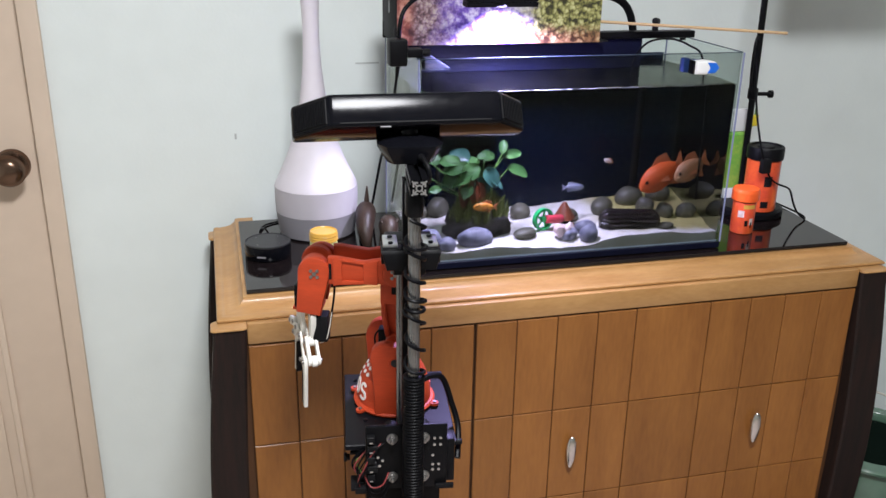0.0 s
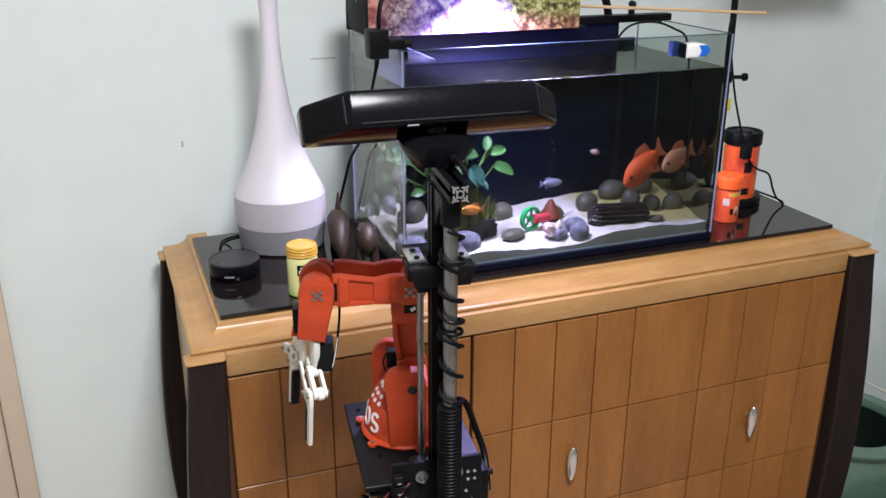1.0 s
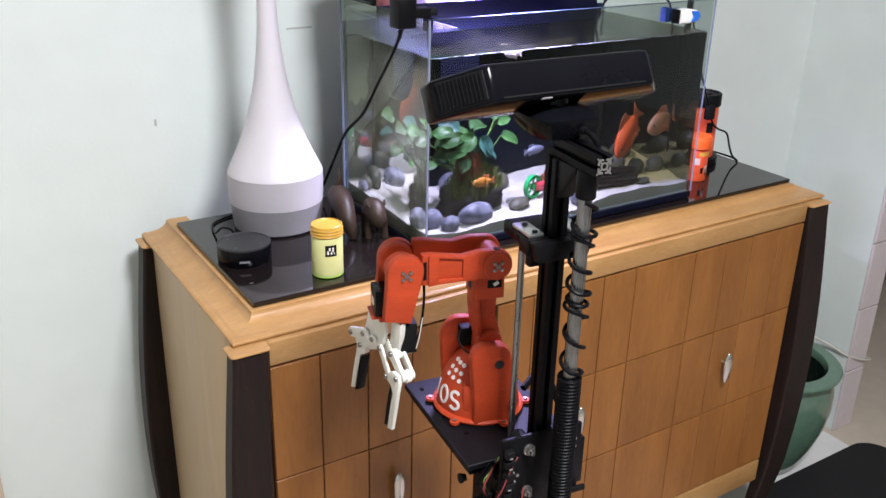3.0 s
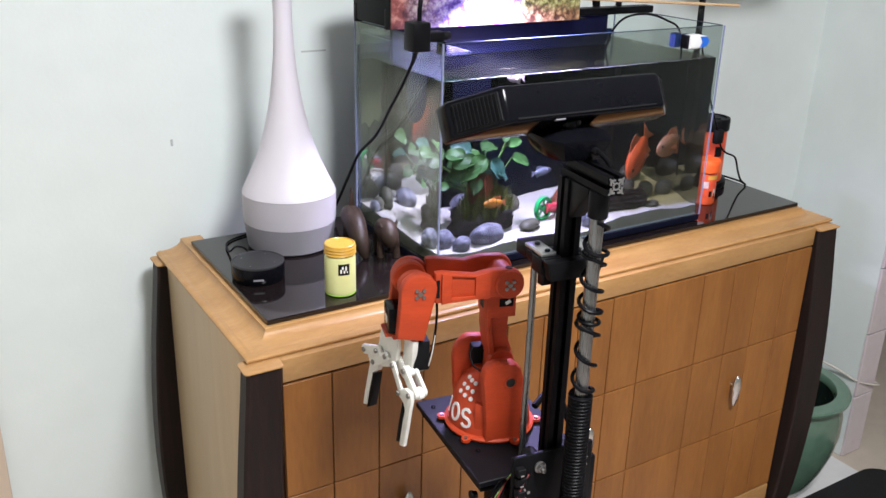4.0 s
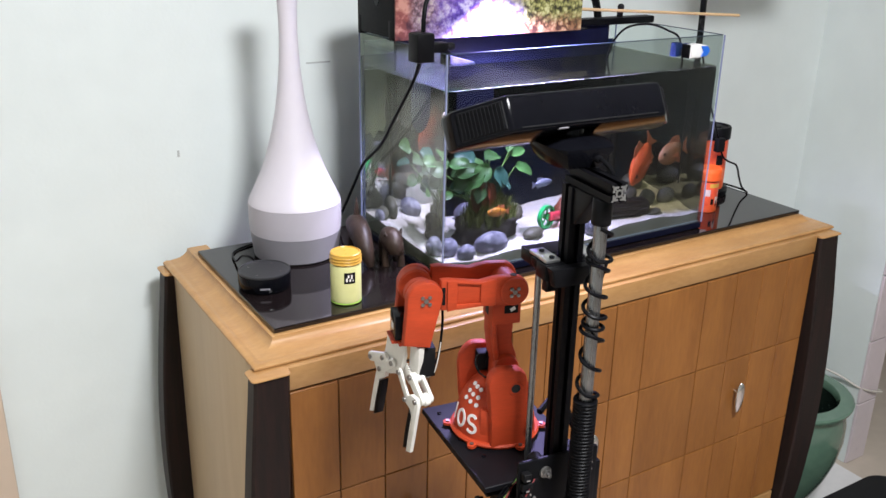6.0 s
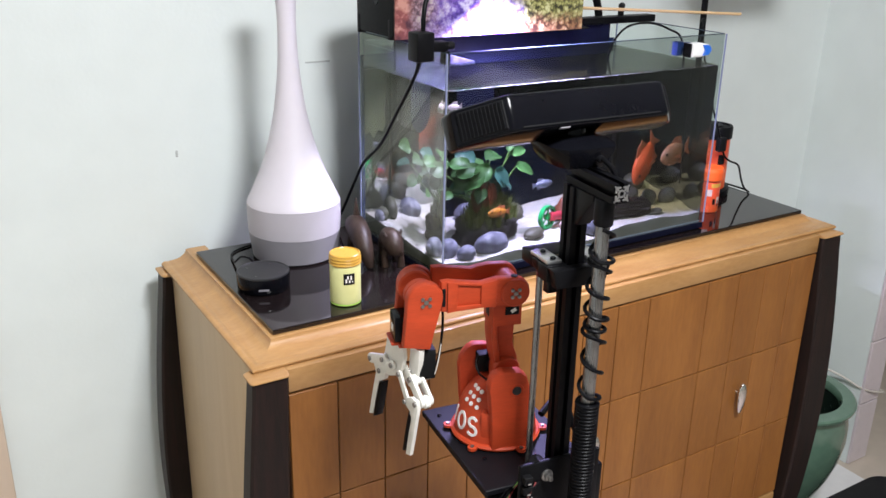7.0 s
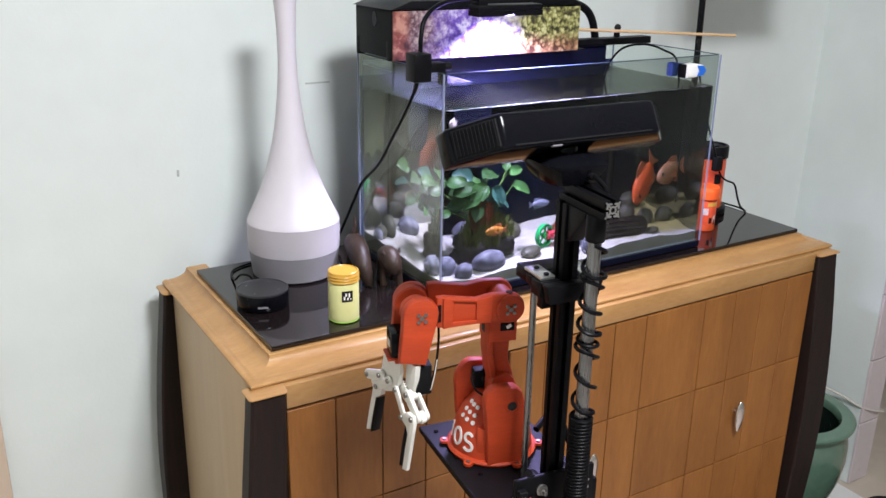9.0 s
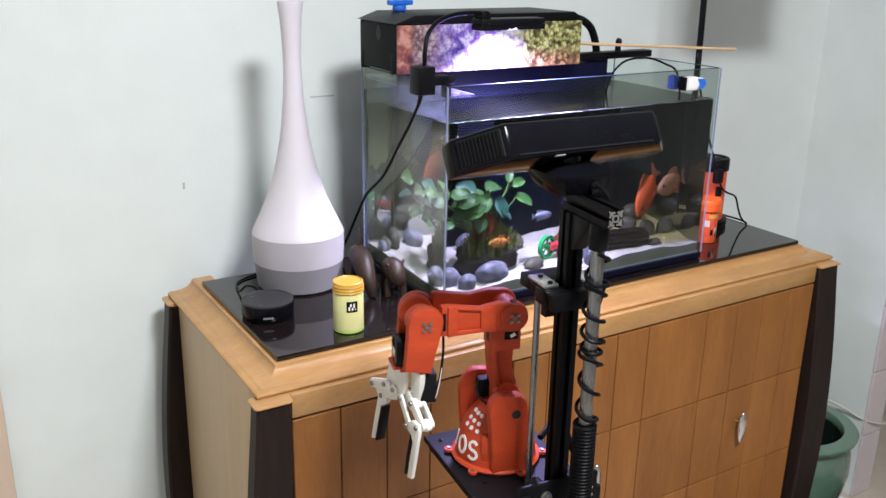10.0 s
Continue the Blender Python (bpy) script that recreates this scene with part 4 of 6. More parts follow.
def sand_bm():
    bm = bmesh.new()
    nx, ny = 110, 50
    x0, x1, y0, y1, zb = WX0 + 0.0008, WX1 - 0.0008, WY0 + 0.0008, WY1 - 0.0008, WZ0 + 0.0006
    g = [[bm.verts.new((x0 + (x1 - x0) * i / nx, y0 + (y1 - y0) * j / ny, sand_z(x0 + (x1 - x0) * i / nx, y0 + (y1 - y0) * j / ny))) for i in range(nx + 1)] for j in range(ny + 1)]
    for j in range(ny):
        for i in range(nx):
            bm.faces.new((g[j][i], g[j][i + 1], g[j + 1][i + 1], g[j + 1][i]))
    for row in ([g[0][i] for i in range(nx + 1)], [g[j][nx] for j in range(ny + 1)], [g[ny][i] for i in range(nx, -1, -1)], [g[j][0] for j in range(ny, -1, -1)]):
        low = [bm.verts.new((v.co.x, v.co.y, zb)) for v in row]
        for i in range(len(row) - 1):
            bm.faces.new((row[i], low[i], low[i + 1], row[i + 1]))
    bmesh.ops.recalc_face_normals(bm, faces=bm.faces[:])
    return bm


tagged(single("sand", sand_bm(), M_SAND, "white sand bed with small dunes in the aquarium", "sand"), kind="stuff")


def on_sand(x, y):
    return sand_z(x, y)


def pebble(x, y, sx, sy, sz, material, label, seed, rz=0):
    ob = single("pebble", moved(bm_blob(sx, sy, sz, 0.10, 1.3, seed), pose(0, 0, 0, 0, 0, rz)), material, label, "pebble", "pebbles in the tank")
    ob.location = (x, y, on_sand(x, y) + sz * 0.62)


BLUE, DARK = "speckled blue-grey pebble on the sand", "dull olive-grey pebble on the sand"
PEBBLES = [(0.433, 1.387, 0.034, 0.022, 0.021, 0), (0.346, 1.402, 0.025, 0.019, 0.019, 0), (0.376, 1.374, 0.019, 0.015, 0.015, 0), (0.535, 1.415, 0.026, 0.018, 0.011, 1),
           (0.618, 1.395, 0.020, 0.015, 0.014, 0), (0.650, 1.376, 0.019, 0.016, 0.018, 0), (0.655, 1.415, 0.022, 0.015, 0.015, 0), (0.500, 1.49, 0.022, 0.018, 0.016, 1),
           (0.640, 1.50, 0.026, 0.02, 0.018, 1), (0.720, 1.52, 0.030, 0.022, 0.020, 1), (0.835, 1.465, 0.019, 0.012, 0.018, 1), (0.878, 1.455, 0.021, 0.012, 0.019, 1), (0.338, 1.588, 0.016, 0.014, 0.013, 0),
           (0.366, 1.598, 0.018, 0.016, 0.014, 1), (0.400, 1.60, 0.03, 0.02, 0.022, 1), (0.475, 1.59, 0.03, 0.022, 0.02, 0), (0.79, 1.56, 0.03, 0.022, 0.022, 1), (0.86, 1.58, 0.028, 0.022, 0.02, 1),
           (0.815, 1.40, 0.022, 0.016, 0.006, 1), (0.56, 1.56, 0.026, 0.02, 0.018, 1), (0.805, 1.50, 0.020, 0.014, 0.019, 1)]
for i, (x, y, sx, sy, sz, k) in enumerate(PEBBLES):
    pebble(x, y, sx, sy, sz, M_STONEDK if k else M_STONE, DARK if k else BLUE, i, 25 * (i % 5) - 40 if i > 2 else 8 * i)

rock = single("lava_rock", bm_blob(0.062, 0.040, 0.040, 0.38, 1.8, 5, 4), M_LAVA, "rough dark lava rock carrying moss and plants", "rock")
rock.location = (0.448, 1.452, on_sand(0.448, 1.452) + 0.020)
def log_bm(length, radius, seed):
    """A bark-ridged log with broken, rounded ends."""
    bm, rings, n, seg = bmesh.new(), [], 18, 48
    for i in range(n + 1):
        t = i / n
        end = min(1.0, 0.55 + 6 * min(t, 1 - t))
        ring = []
        for k in range(seg):
            a = 2 * math.pi * k / seg
            ridge = 0.13 * (1 if k % 3 else -1) * (0.6 + 0.8 * noise.noise(Vector((k * 0.9, t * 3.0, seed)))) + 0.12 * noise.noise(Vector((math.cos(a) * 1.4, math.sin(a) * 1.4, t * 4 + seed)))
            r = radius * end * (1 + ridge)
            ring.append(bm.verts.new(((t - 0.5) * length + 0.004 * noise.noise(Vector((k * 0.5, 0, i))), r * 1.1 * math.cos(a), r * math.sin(a))))
        rings.append(ring)
    for a, b in zip(rings, rings[1:]):
        for k in range(seg):
            bm.faces.new((a[k], a[(k + 1) % seg], b[(k + 1) % seg], b[k]))
    bm.faces.new(rings[0][::-1])
    bm.faces.new(rings[-1])
    bmesh.ops.recalc_face_normals(bm, faces=bm.faces[:])
    return bm


log = log_bm(0.118, 0.021, 3)
hide = single("log_ornament", log, M_LOG, "dark ridged ceramic log lying on the sand", "log ornament")
hide.location, hide.rotation_euler = (0.744, 1.412, on_sand(0.744, 1.412) + 0.010), (0, radians(3), radians(-4))
slab = single("rock_cone", bm_lathe([(0, 0.034), (0.004, 0.033), (0.021, 0.004), (0.022, 0.0), (0, 0.0)], 18), M_LEAFRED, "reddish brown cone-shaped ornament", "ornament")
slab.location = (0.628, 1.475, on_sand(0.628, 1.475) + 0.012)

wheel = thing("toy_wheel", "emerald green plastic spoked wheel ornament with a red axle", "wheel ornament", (0.576, 1.440, on_sand(0.576, 1.440) + 0.019), 20)
ring = bm_lathe([(0.0170, -0.005), (0.0215, -0.005), (0.0220, 0.0), (0.0215, 0.005), (0.0170, 0.005), (0.0165, 0.0)], 36, True)
part("rim", moved(ring, pose(0, 0, 0.002, 90)), M_GREENTOY, wheel)
for k in range(5):
    a = radians(72 * k + 10)
    part("spoke", bm_cyl((0.004 * math.cos(a), 0, 0.002 + 0.004 * math.sin(a)), (0.0175 * math.cos(a), 0, 0.002 + 0.0175 * math.sin(a)), 0.0022, 8), M_GREENTOY, wheel)
part("hub", bm_cyl((0, -0.0055, 0.002), (0, 0.0055, 0.002), 0.0055, 16, 0.001), M_GREENTOY, wheel)
part("axle", bm_cyl((0.004, -0.004, 0.002), (0.044, -0.001, -0.003), 0.0085, 16, 0.002), M_REDTOY, wheel, "pink red plastic axle")
coral = join(*[moved(bm_blob(0.010, 0.009, 0.010, 0.35, 2.5, i, 2), pose(0.013 * math.cos(i * 1.3) * (0.5 + 0.2 * (i % 3)), 0.010 * math.sin(i * 1.3), 0.004 + 0.003 * (i % 3))) for i in range(9)])
c = single("coral_shell", coral, M_SHELL, "knobbly white and pink coral lump", "coral")
c.location = (0.607, 1.400, on_sand(0.607, 1.400) + 0.010)


def leaf_bm(length, width, curl, wave, seed):
    """A broad oval leaf, hollow along the midrib, with a soft wavy margin."""
    bm = bmesh.new()
    nx, ny = 12, 8
    g = []
    for i in range(nx + 1):
        t = i / nx
        w = width * max(0.03, math.sin(math.pi * (t * 0.97 + 0.015)) ** 0.55 * (1.06 - 0.22 * t))
        row = []
        for j in range(ny + 1):
            q = 2 * j / ny - 1
            x, y = t * length, q * w * 0.5 * (1 + 0.05 * math.sin(7 * t + seed))
            z = -curl * t * t * length + q * q * width * 0.13 + wave * math.sin(8 * t + 2 * q + seed) * width * abs(q) * 0.5
            row.append(bm.verts.new((x, y, z)))
        g.append(row)
    for i in range(nx):
        for j in range(ny):
            bm.faces.new((g[i][j], g[i + 1][j], g[i + 1][j + 1], g[i][j + 1]))
    bmesh.ops.solidify(bm, geom=bm.faces[:], thickness=0.0006)
    bmesh.ops.recalc_face_normals(bm, faces=bm.faces[:])
    return bm


plant = thing("aquatic_plant", "broad-leaved green aquatic plant rooted on the lava rock", "plant", (0.448, 1.452, on_sand(0.448, 1.452) + 0.030))
rng = random.Random(4)
LEAVES = [(0.056, -0.006, 0.096, 0.034, 0.021, -12, -8, 0), (0.052, 0.010, 0.116, 0.028, 0.015, 12, 6, 0), (0.047, 0.006, 0.122, 0.022, 0.013, 75, 50, 0),
          (-0.020, -0.012, 0.101, 0.036, 0.025, 172, -6, 0), (-0.002, -0.016, 0.104, 0.032, 0.024, -150, 0, 0), (-0.014, -0.018, 0.092, 0.036, 0.026, -165, -18, 0), (0.010, -0.014, 0.098, 0.032, 0.026, -50, -22, 1),
          (-0.002, -0.018, 0.084, 0.034, 0.026, -70, -30, 1), (0.000, 0.006, 0.112, 0.030, 0.022, 20, 8, 0), (-0.034, 0.006, 0.108, 0.030, 0.022, 165, 4, 0), (-0.040, -0.012, 0.086, 0.026, 0.019, 190, -22, 0),
          (0.020, -0.012, 0.080, 0.026, 0.020, -20, -26, 1), (-0.064, 0.030, 0.112, 0.030, 0.022, 190, 14, 0), (-0.084, 0.050, 0.128, 0.032, 0.022, 170, 12, 0), (-0.078, 0.056, 0.100, 0.028, 0.020, 150, -10, 1),
          (-0.092, 0.020, 0.082, 0.026, 0.018, 185, -6, 0), (-0.070, -0.002, 0.064, 0.022, 0.012, 200, 30, 0), (-0.020, -0.022, 0.070, 0.024, 0.018, -120, -20, 0),
          (-0.022, 0.022, 0.098, 0.032, 0.024, 185, -5, 0), (-0.010, 0.034, 0.106, 0.032, 0.024, 150, 5, 1), (-0.026, 0.030, 0.080, 0.030, 0.022, 200, -20, 0), (0.004, 0.036, 0.092, 0.030, 0.022, 110, -8, 0),
          (-0.036, 0.016, 0.070, 0.026, 0.020, 180, -25, 1), (-0.014, 0.040, 0.076, 0.030, 0.021, 160, -18, 0), (0.018, 0.030, 0.104, 0.028, 0.020, 60, 0, 0)]
# tip places relative to the root, leaf length, width, heading, tilt, colour
for i, (x, y, z, ln, wd, hd, tilt, k) in enumerate(LEAVES):
    lf = part("leaf", leaf_bm(ln * 1.22, wd * 1.40, 0.28, 0.10, i), M_LEAFBLUE if k else M_LEAF, plant)
    lf.matrix_basis = pose(x, y, z, 38 + 22 * math.sin(i * 2.1), 0, 0) @ pose(0, 0, 0, 0, -tilt, hd)
    bx, by = 0.010 * math.cos(i * 2.4), 0.008 * math.sin(i * 2.4)
    part("stem", bm_tube(smooth_path([(bx, by, -0.004), (bx + (x - bx) * 0.25, by + (y - by) * 0.25, z * 0.5), (x, y, z)], 5), 0.0011, 6), M_STEM, plant)
for i, (x, y, z, hd, tilt) in enumerate([(-0.012, -0.020, 0.082, -95, -72), (-0.002, -0.022, 0.076, -70, -75), (-0.024, -0.014, 0.074, -120, -64)]):
    lf = part("leaf", leaf_bm(0.046, 0.024, 0.2, 0.1, i + 30), M_LEAFRED, plant, "withered russet leaf")
    lf.matrix_basis = pose(x, y, z, 0, -tilt, hd)
for i in range(9):
    a = i * 2.3
    x0, y0 = -0.012 + 0.030 * math.cos(a) * 0.6, 0.014 * math.sin(a)
    part("stem", bm_tube(smooth_path([(x0, y0, -0.006), (x0 * 1.2, y0 * 1.1, 0.030), (x0 * 1.5 + 0.004 * math.sin(a * 3), y0 * 1.3, 0.058 + 0.004 * (i % 4))], 5), 0.0009, 6, 0.0005), M_STEM, plant)
moss = bmesh.new()
for i in range(1500):
    a, b = rng.uniform(0, 2 * math.pi), rng.uniform(0.1, 1.0)
    x, y = 0.054 * b * math.cos(a) + 0.004, 0.038 * b * math.sin(a) - 0.006
    z0 = 0.026 * (1 - b * b) - 0.002
    h, w = rng.uniform(0.012, 0.042), rng.uniform(0.0007, 0.0015)
    lx, ly = rng.uniform(-0.012, 0.012), rng.uniform(-0.012, 0.008)
    ca, sa = math.cos(a * 7), math.sin(a * 7)
    p = [moss.verts.new((x - w * ca, y - w * sa, z0)), moss.verts.new((x + w * ca, y + w * sa, z0)), moss.verts.new((x + lx * 0.5 + w * ca, y + ly * 0.5 + w * sa, z0 + h * 0.65)), moss.verts.new((x + lx * 0.5 - w * ca, y + ly * 0.5 - w * sa, z0 + h * 0.65)),
         moss.verts.new((x + lx, y + ly, z0 + h))]
    moss.faces.new(p[:4])
    moss.faces.new((p[3], p[2], p[4]))
tagged(part("moss", moss, M_MOSS, plant, "olive green moss tuft"), kind="stuff")

pump = thing("filter_pump", "dark blue-black submerged pump under the filter box", "pump", (0.468, 1.580, 1.132))
part("body", bm_prof(arc(0, 0.040, 0.040, 180, 360, 16) + [(0.040, 0.105), (-0.040, 0.105)], -0.026, 0.026, 0.006, 2), M_TRAY, pump)
part("outlet", bm_cyl((0, 0, 0.1055), (0, 0, 0.172), 0.012, 18), M_TRAY, pump)

# internal filter pipe and air line
single("filter_pipe", bm_tube(smooth_path([(0.702, 1.575, 1.378), (0.740, 1.572, 1.384), (0.780, 1.570, 1.366), (0.800, 1.570, 1.325), (0.802, 1.570, 1.27), (0.802, 1.575, 1.12), (0.802, 1.580, 1.00)]), 0.0075, 14),
       M_BLACKSATIN, "black curved filter pipe from the box into the tank", "pipe")
single("heater_cable", bm_tube(smooth_path([(0.770, 1.50, 1.245), (0.775, 1.49, 1.282), (0.792, 1.475, 1.308), (0.825, 1.455, 1.315), (0.85, 1.43, 1.306), (0.868, 1.41, 1.285), (0.872, 1.40, 1.20), (0.874, 1.40, 1.02)]), 0.0020, 8),
       M_RUBBER, "thin black cable looping over the water", "cable")
pipe = single("glass_tube", bm_tube([(0.40, 1.60, 1.29), (0.40, 1.602, 1.01)], 0.004, 10), M_BLACKSATIN, "thin dark air line at the back of the tank", "air line")

bub = bmesh.new()
for k in range(7):
    bubble_at = Vector((0.628 + 0.006 * math.sin(k * 2.3), 1.478 + 0.005 * math.cos(k * 1.7), 1.060 + 0.013 * k + 0.006 * math.sin(k * 5)))
    bmesh.ops.create_icosphere(bub, subdivisions=2, radius=0.0009 + 0.0009 * abs(math.sin(k * 3.1)), matrix=Matrix.Translation(bubble_at))
tagged(single("air_bubbles", bub, M_STONE, "string of small air bubbles rising in the tank", "bubbles"), kind="stuff")

clean = thing("magnet_cleaner", "blue and white magnetic glass cleaner clipped over the rim", "magnet cleaner", (0.826, 1.3475, 1.282))
part("pad", bm_box(-0.026, -0.010, 0.0068, 0.022, -0.0125, 0.0125, 0.003), M_BLUEPAD, clean, "navy inner pad")
part("body", bm_prof([(-0.017, -0.0115), (-0.017, 0.0115), (0.004, 0.0125), (0.022, 0.0095), (0.0285, 0.0), (0.022, -0.0095), (0.004, -0.0125)], -0.022, -0.0005, 0.0045, 3), M_WHITEPL, clean)
part("grip", bm_prof([(0.005, -0.0095), (0.010, 0.0), (0.004, 0.0095), (0.020, 0.0088), (0.0272, 0.0), (0.020, -0.0088)], -0.0245, -0.0222, 0.0008, 1), M_BLUECAP, clean, "bright blue grip")
part("back_plate", bm_box(-0.020, -0.0165, -0.018, -0.0006, -0.0120, 0.0120, 0.001), M_BLACKSATIN, clean)
part("inner_pad", bm_box(-0.0095, 0.012, 0.0068, 0.018, -0.010, 0.010, 0.003), M_BLUEPAD, clean)

# ---------------------------------------------------------------- filter box with reef picture, bars, clip lamp
hood = thing("filter_box", "black top filter box with a reef picture on its front", "filter box")
HX0, HX1, HY0, HY1, HZ0, HZ1 = 0.311, 0.700, 1.502, 1.632, 1.3055, 1.386
part("body", bm_box(HX0, HX1 - 0.004, HY0, HY1, HZ0 + 0.002, HZ1, 0.003), M_BLACKMATT, hood)
part("lid", bm_prof([(HX0 - 0.004, HZ1 + 0.0005), (HX1 + 0.004, HZ1 + 0.0005), (HX1 - 0.020, HZ1 + 0.014), (HX0 + 0.035, HZ1 + 0.014)], HY0 - 0.006, HY1 + 0.004, 0.002), M_BLACKSATIN, hood)
part("picture", bm_box(HX0 + 0.002, HX1, HY0 - 0.0035, HY0 - 0.0008, HZ0, HZ1 - 0.002), M_PRINT, hood, "glossy printed reef picture")
part("skirt", bm_box(HX0 + 0.03, HX1 + 0.02, HY0 - 0.001, HY1 - 0.01, 1.3045, HZ0 + 0.0015), M_BLACKMATT, hood)
part("hang_tray", bm_box(HX0 + 0.03, 0.812, HY0 + 0.044, HY0 + 0.052, 1.2485, 1.304), M_TRAY, hood, "dark blue tray wall below the box")
part("side_slot", moved(bm_lathe([(0, -0.0006), (0.0085, -0.0006), (0.0085, 0.0006), (0, 0.0006)], 24), pose(HX0 - 0.0002, 1.560, 1.368, 0, 90, 0) @ Matrix.Diagonal((1.5, 1, 1, 1))), M_BLACKGLOSS, hood)
for y in (HY0 + 0.006, HY1 - 0.014):
    part("foot", bm_box(HX0 - 0.0008, HX0 + 0.012, y, y + 0.010, TZ1 + 0.0012, HZ0 + 0.03, 0.001), M_BLACKMATT, hood)
part("blue_valve", join(bm_cyl((0.372, 1.60, HZ1 + 0.0145), (0.372, 1.60, HZ1 + 0.024), 0.012, 20, 0.002), bm_box(0.350, 0.396, 1.592, 1.606, HZ1 + 0.0242, HZ1 + 0.033, 0.002)), M_BLUECAP, hood, "bright blue valve on the lid")
part("red_plug", bm_cyl((0.697, 1.535, 1.380), (0.708, 1.535, 1.383), 0.0065, 14, 0.001), M_REDTOY, hood)

bar = thing("light_bar", "black light bar lying across the tank rim, switched off", "light bar")
part("bar", bm_box(0.66, 0.920, 1.536, 1.562, 1.3052, 1.3185, 0.002), M_BLACKSATIN, bar)
part("end_tab", bm_box(0.896, 0.905, 1.545, 1.553, 1.2995, 1.3047), M_BLACKMATT, bar)
part("clip", join(bm_cyl((0.838, 1.548, 1.3188), (0.838, 1.548, 1.330), 0.006, 14), bm_cyl((0.832, 1.540, 1.338), (0.846, 1.556, 1.335), 0.0065, 14, 0.002)), M_BLACKSATIN, bar)
single("bamboo_stick", bm_tube([(0.710, 1.528, 1.3395), (1.0700, 1.455, 1.3215)], 0.0028, 10), M_STICK, "plain bamboo stick resting on the bar and stand", "stick")

clip = thing("clip_lamp", "black gooseneck clip lamp on the tank rim, switched on", "clip lamp")
part("clamp", join(bm_box(0.272, 0.302, 1.356, 1.386, 1.292, 1.335, 0.003), bm_box(0.302, 0.328, 1.358, 1.380, 1.3055, 1.320, 0.002), bm_box(0.3245, 0.332, 1.360, 1.378, 1.285, 1.3052, 0.001)), M_BLACKSATIN, clip)
part("clamp_screw", bm_cyl((0.3285, 1.369, 1.312), (0.342, 1.369, 1.312), 0.0065, 14, 0.001), M_BLACKMATT, clip)
part("gooseneck", bm_tube(smooth_path([(0.290, 1.371, 1.3355), (0.292, 1.373, 1.357), (0.301, 1.380, 1.380), (0.325, 1.390, 1.398), (0.360, 1.400, 1.407), (0.400, 1.408, 1.4085), (0.425, 1.411, 1.406)]), 0.0036, 12), M_RUBBER, clip)
head = part("head", join(bm_box(0.412, 0.540, 1.400, 1.432, 1.3890, 1.3985, 0.003), bm_box(0.413, 0.539, 1.4005, 1.4035, 1.3805, 1.3890), bm_box(0.413, 0.539, 1.4285, 1.4315, 1.3805, 1.3890), bm_box(0.413, 0.416, 1.4035, 1.4285, 1.3805, 1.3890), bm_box(0.536, 0.539, 1.4035, 1.4285, 1.3805, 1.3890)), M_BLACKSATIN, clip)
part("knuckle", bm_cyl((0.424, 1.404, 1.402), (0.424, 1.428, 1.402), 0.0095, 16, 0.002), M_BLACKSATIN, clip)
part("led_strip", bm_box(0.4165, 0.5355, 1.404, 1.428, 1.3868, 1.3888), M_LEDSTRIP, clip, "glowing violet-white led strip")
part("cable", bm_tube(smooth_path([(0.290, 1.380, 1.2915), (0.290, 1.388, 1.275), (0.292, 1.415, 1.243), (0.296, 1.465, 1.192), (0.300, 1.525, 1.130), (0.300, 1.590, 1.082), (0.299, 1.627, 1.035), (0.298, 1.660, 0.990), (0.297, 1.690, 0.950)]), 0.0026, 10), M_RUBBER, clip)
part("cable_relief", bm_tube([(0.290, 1.380, 1.2915), (0.2902, 1.389, 1.272)], 0.0042, 10, 0.0030), M_BLACKMATT, clip)

# ---------------------------------------------------------------- pot, sheet and mat on the floor
pot = thing("plant_pot", "round celadon green glazed pot with a wide rim", "pot", (1.52, 1.505, 0.0035))
outer = [(0, 0.001), (0.085, 0.001), (0.092, 0.006), (0.112, 0.045), (0.133, 0.095), (0.149, 0.150), (0.157, 0.205), (0.156, 0.250), (0.149, 0.285), (0.146, 0.298), (0.158, 0.303), (0.165, 0.309), (0.166, 0.315), (0.162, 0.319), (0.130, 0.321), (0.127, 0.317), (0.126, 0.300)]
part("body", bm_lathe(outer, 72), M_POT, pot)
part("inside", bm_lathe([(0.1255, 0.299), (0.131, 0.24), (0.130, 0.16), (0.110, 0.08), (0, 0.06)], 56), M_POTIN, pot, "dark hollow inside")
single("paper_sheet", bm_box(1.27, 1.795, 1.36, 1.70, 0.0005, 0.0025), M_PAPER, "white sheet lying under the pot", "sheet")


def rounded_mat(x0, x1, y0, y1, z0, z1, r):
    pts = arc(x1 - r, y1 - r, r, 0, 90, 10) + arc(x0 + r, y1 - r, r, 90, 180, 10) + arc(x0 + r, y0 + r, r, 180, 270, 10) + arc(x1 - r, y0 + r, r, 270, 360, 10)
    bm = bm_prof(pts, -z1, -z0, 0.006, 2)
    return moved(bm, Matrix(((1, 0, 0, 0), (0, 0, 1, 0), (0, -1, 0, 0), (0, 0, 0, 1))))


single("floor_mat", rounded_mat(1.28, 1.86, 0.75, 1.395, 0.003, 0.020, 0.075), M_MAT, "black foam mat with rounded corners on the floor", "mat")
single("white_cable", bm_tube(smooth_path([(1.33, 1.770, 0.33), (1.55, 1.760, 0.33), (1.70, 1.70, 0.315), (1.795, 1.56, 0.275), (1.816, 1.49, 0.255), (1.86, 1.472, 0.238), (1.913, 1.471, 0.222), (1.918, 1.50, 0.22)]), 0.0030, 10), M_WIRE_W,
       "white cable strung behind the pot and round the wall end", "cable")

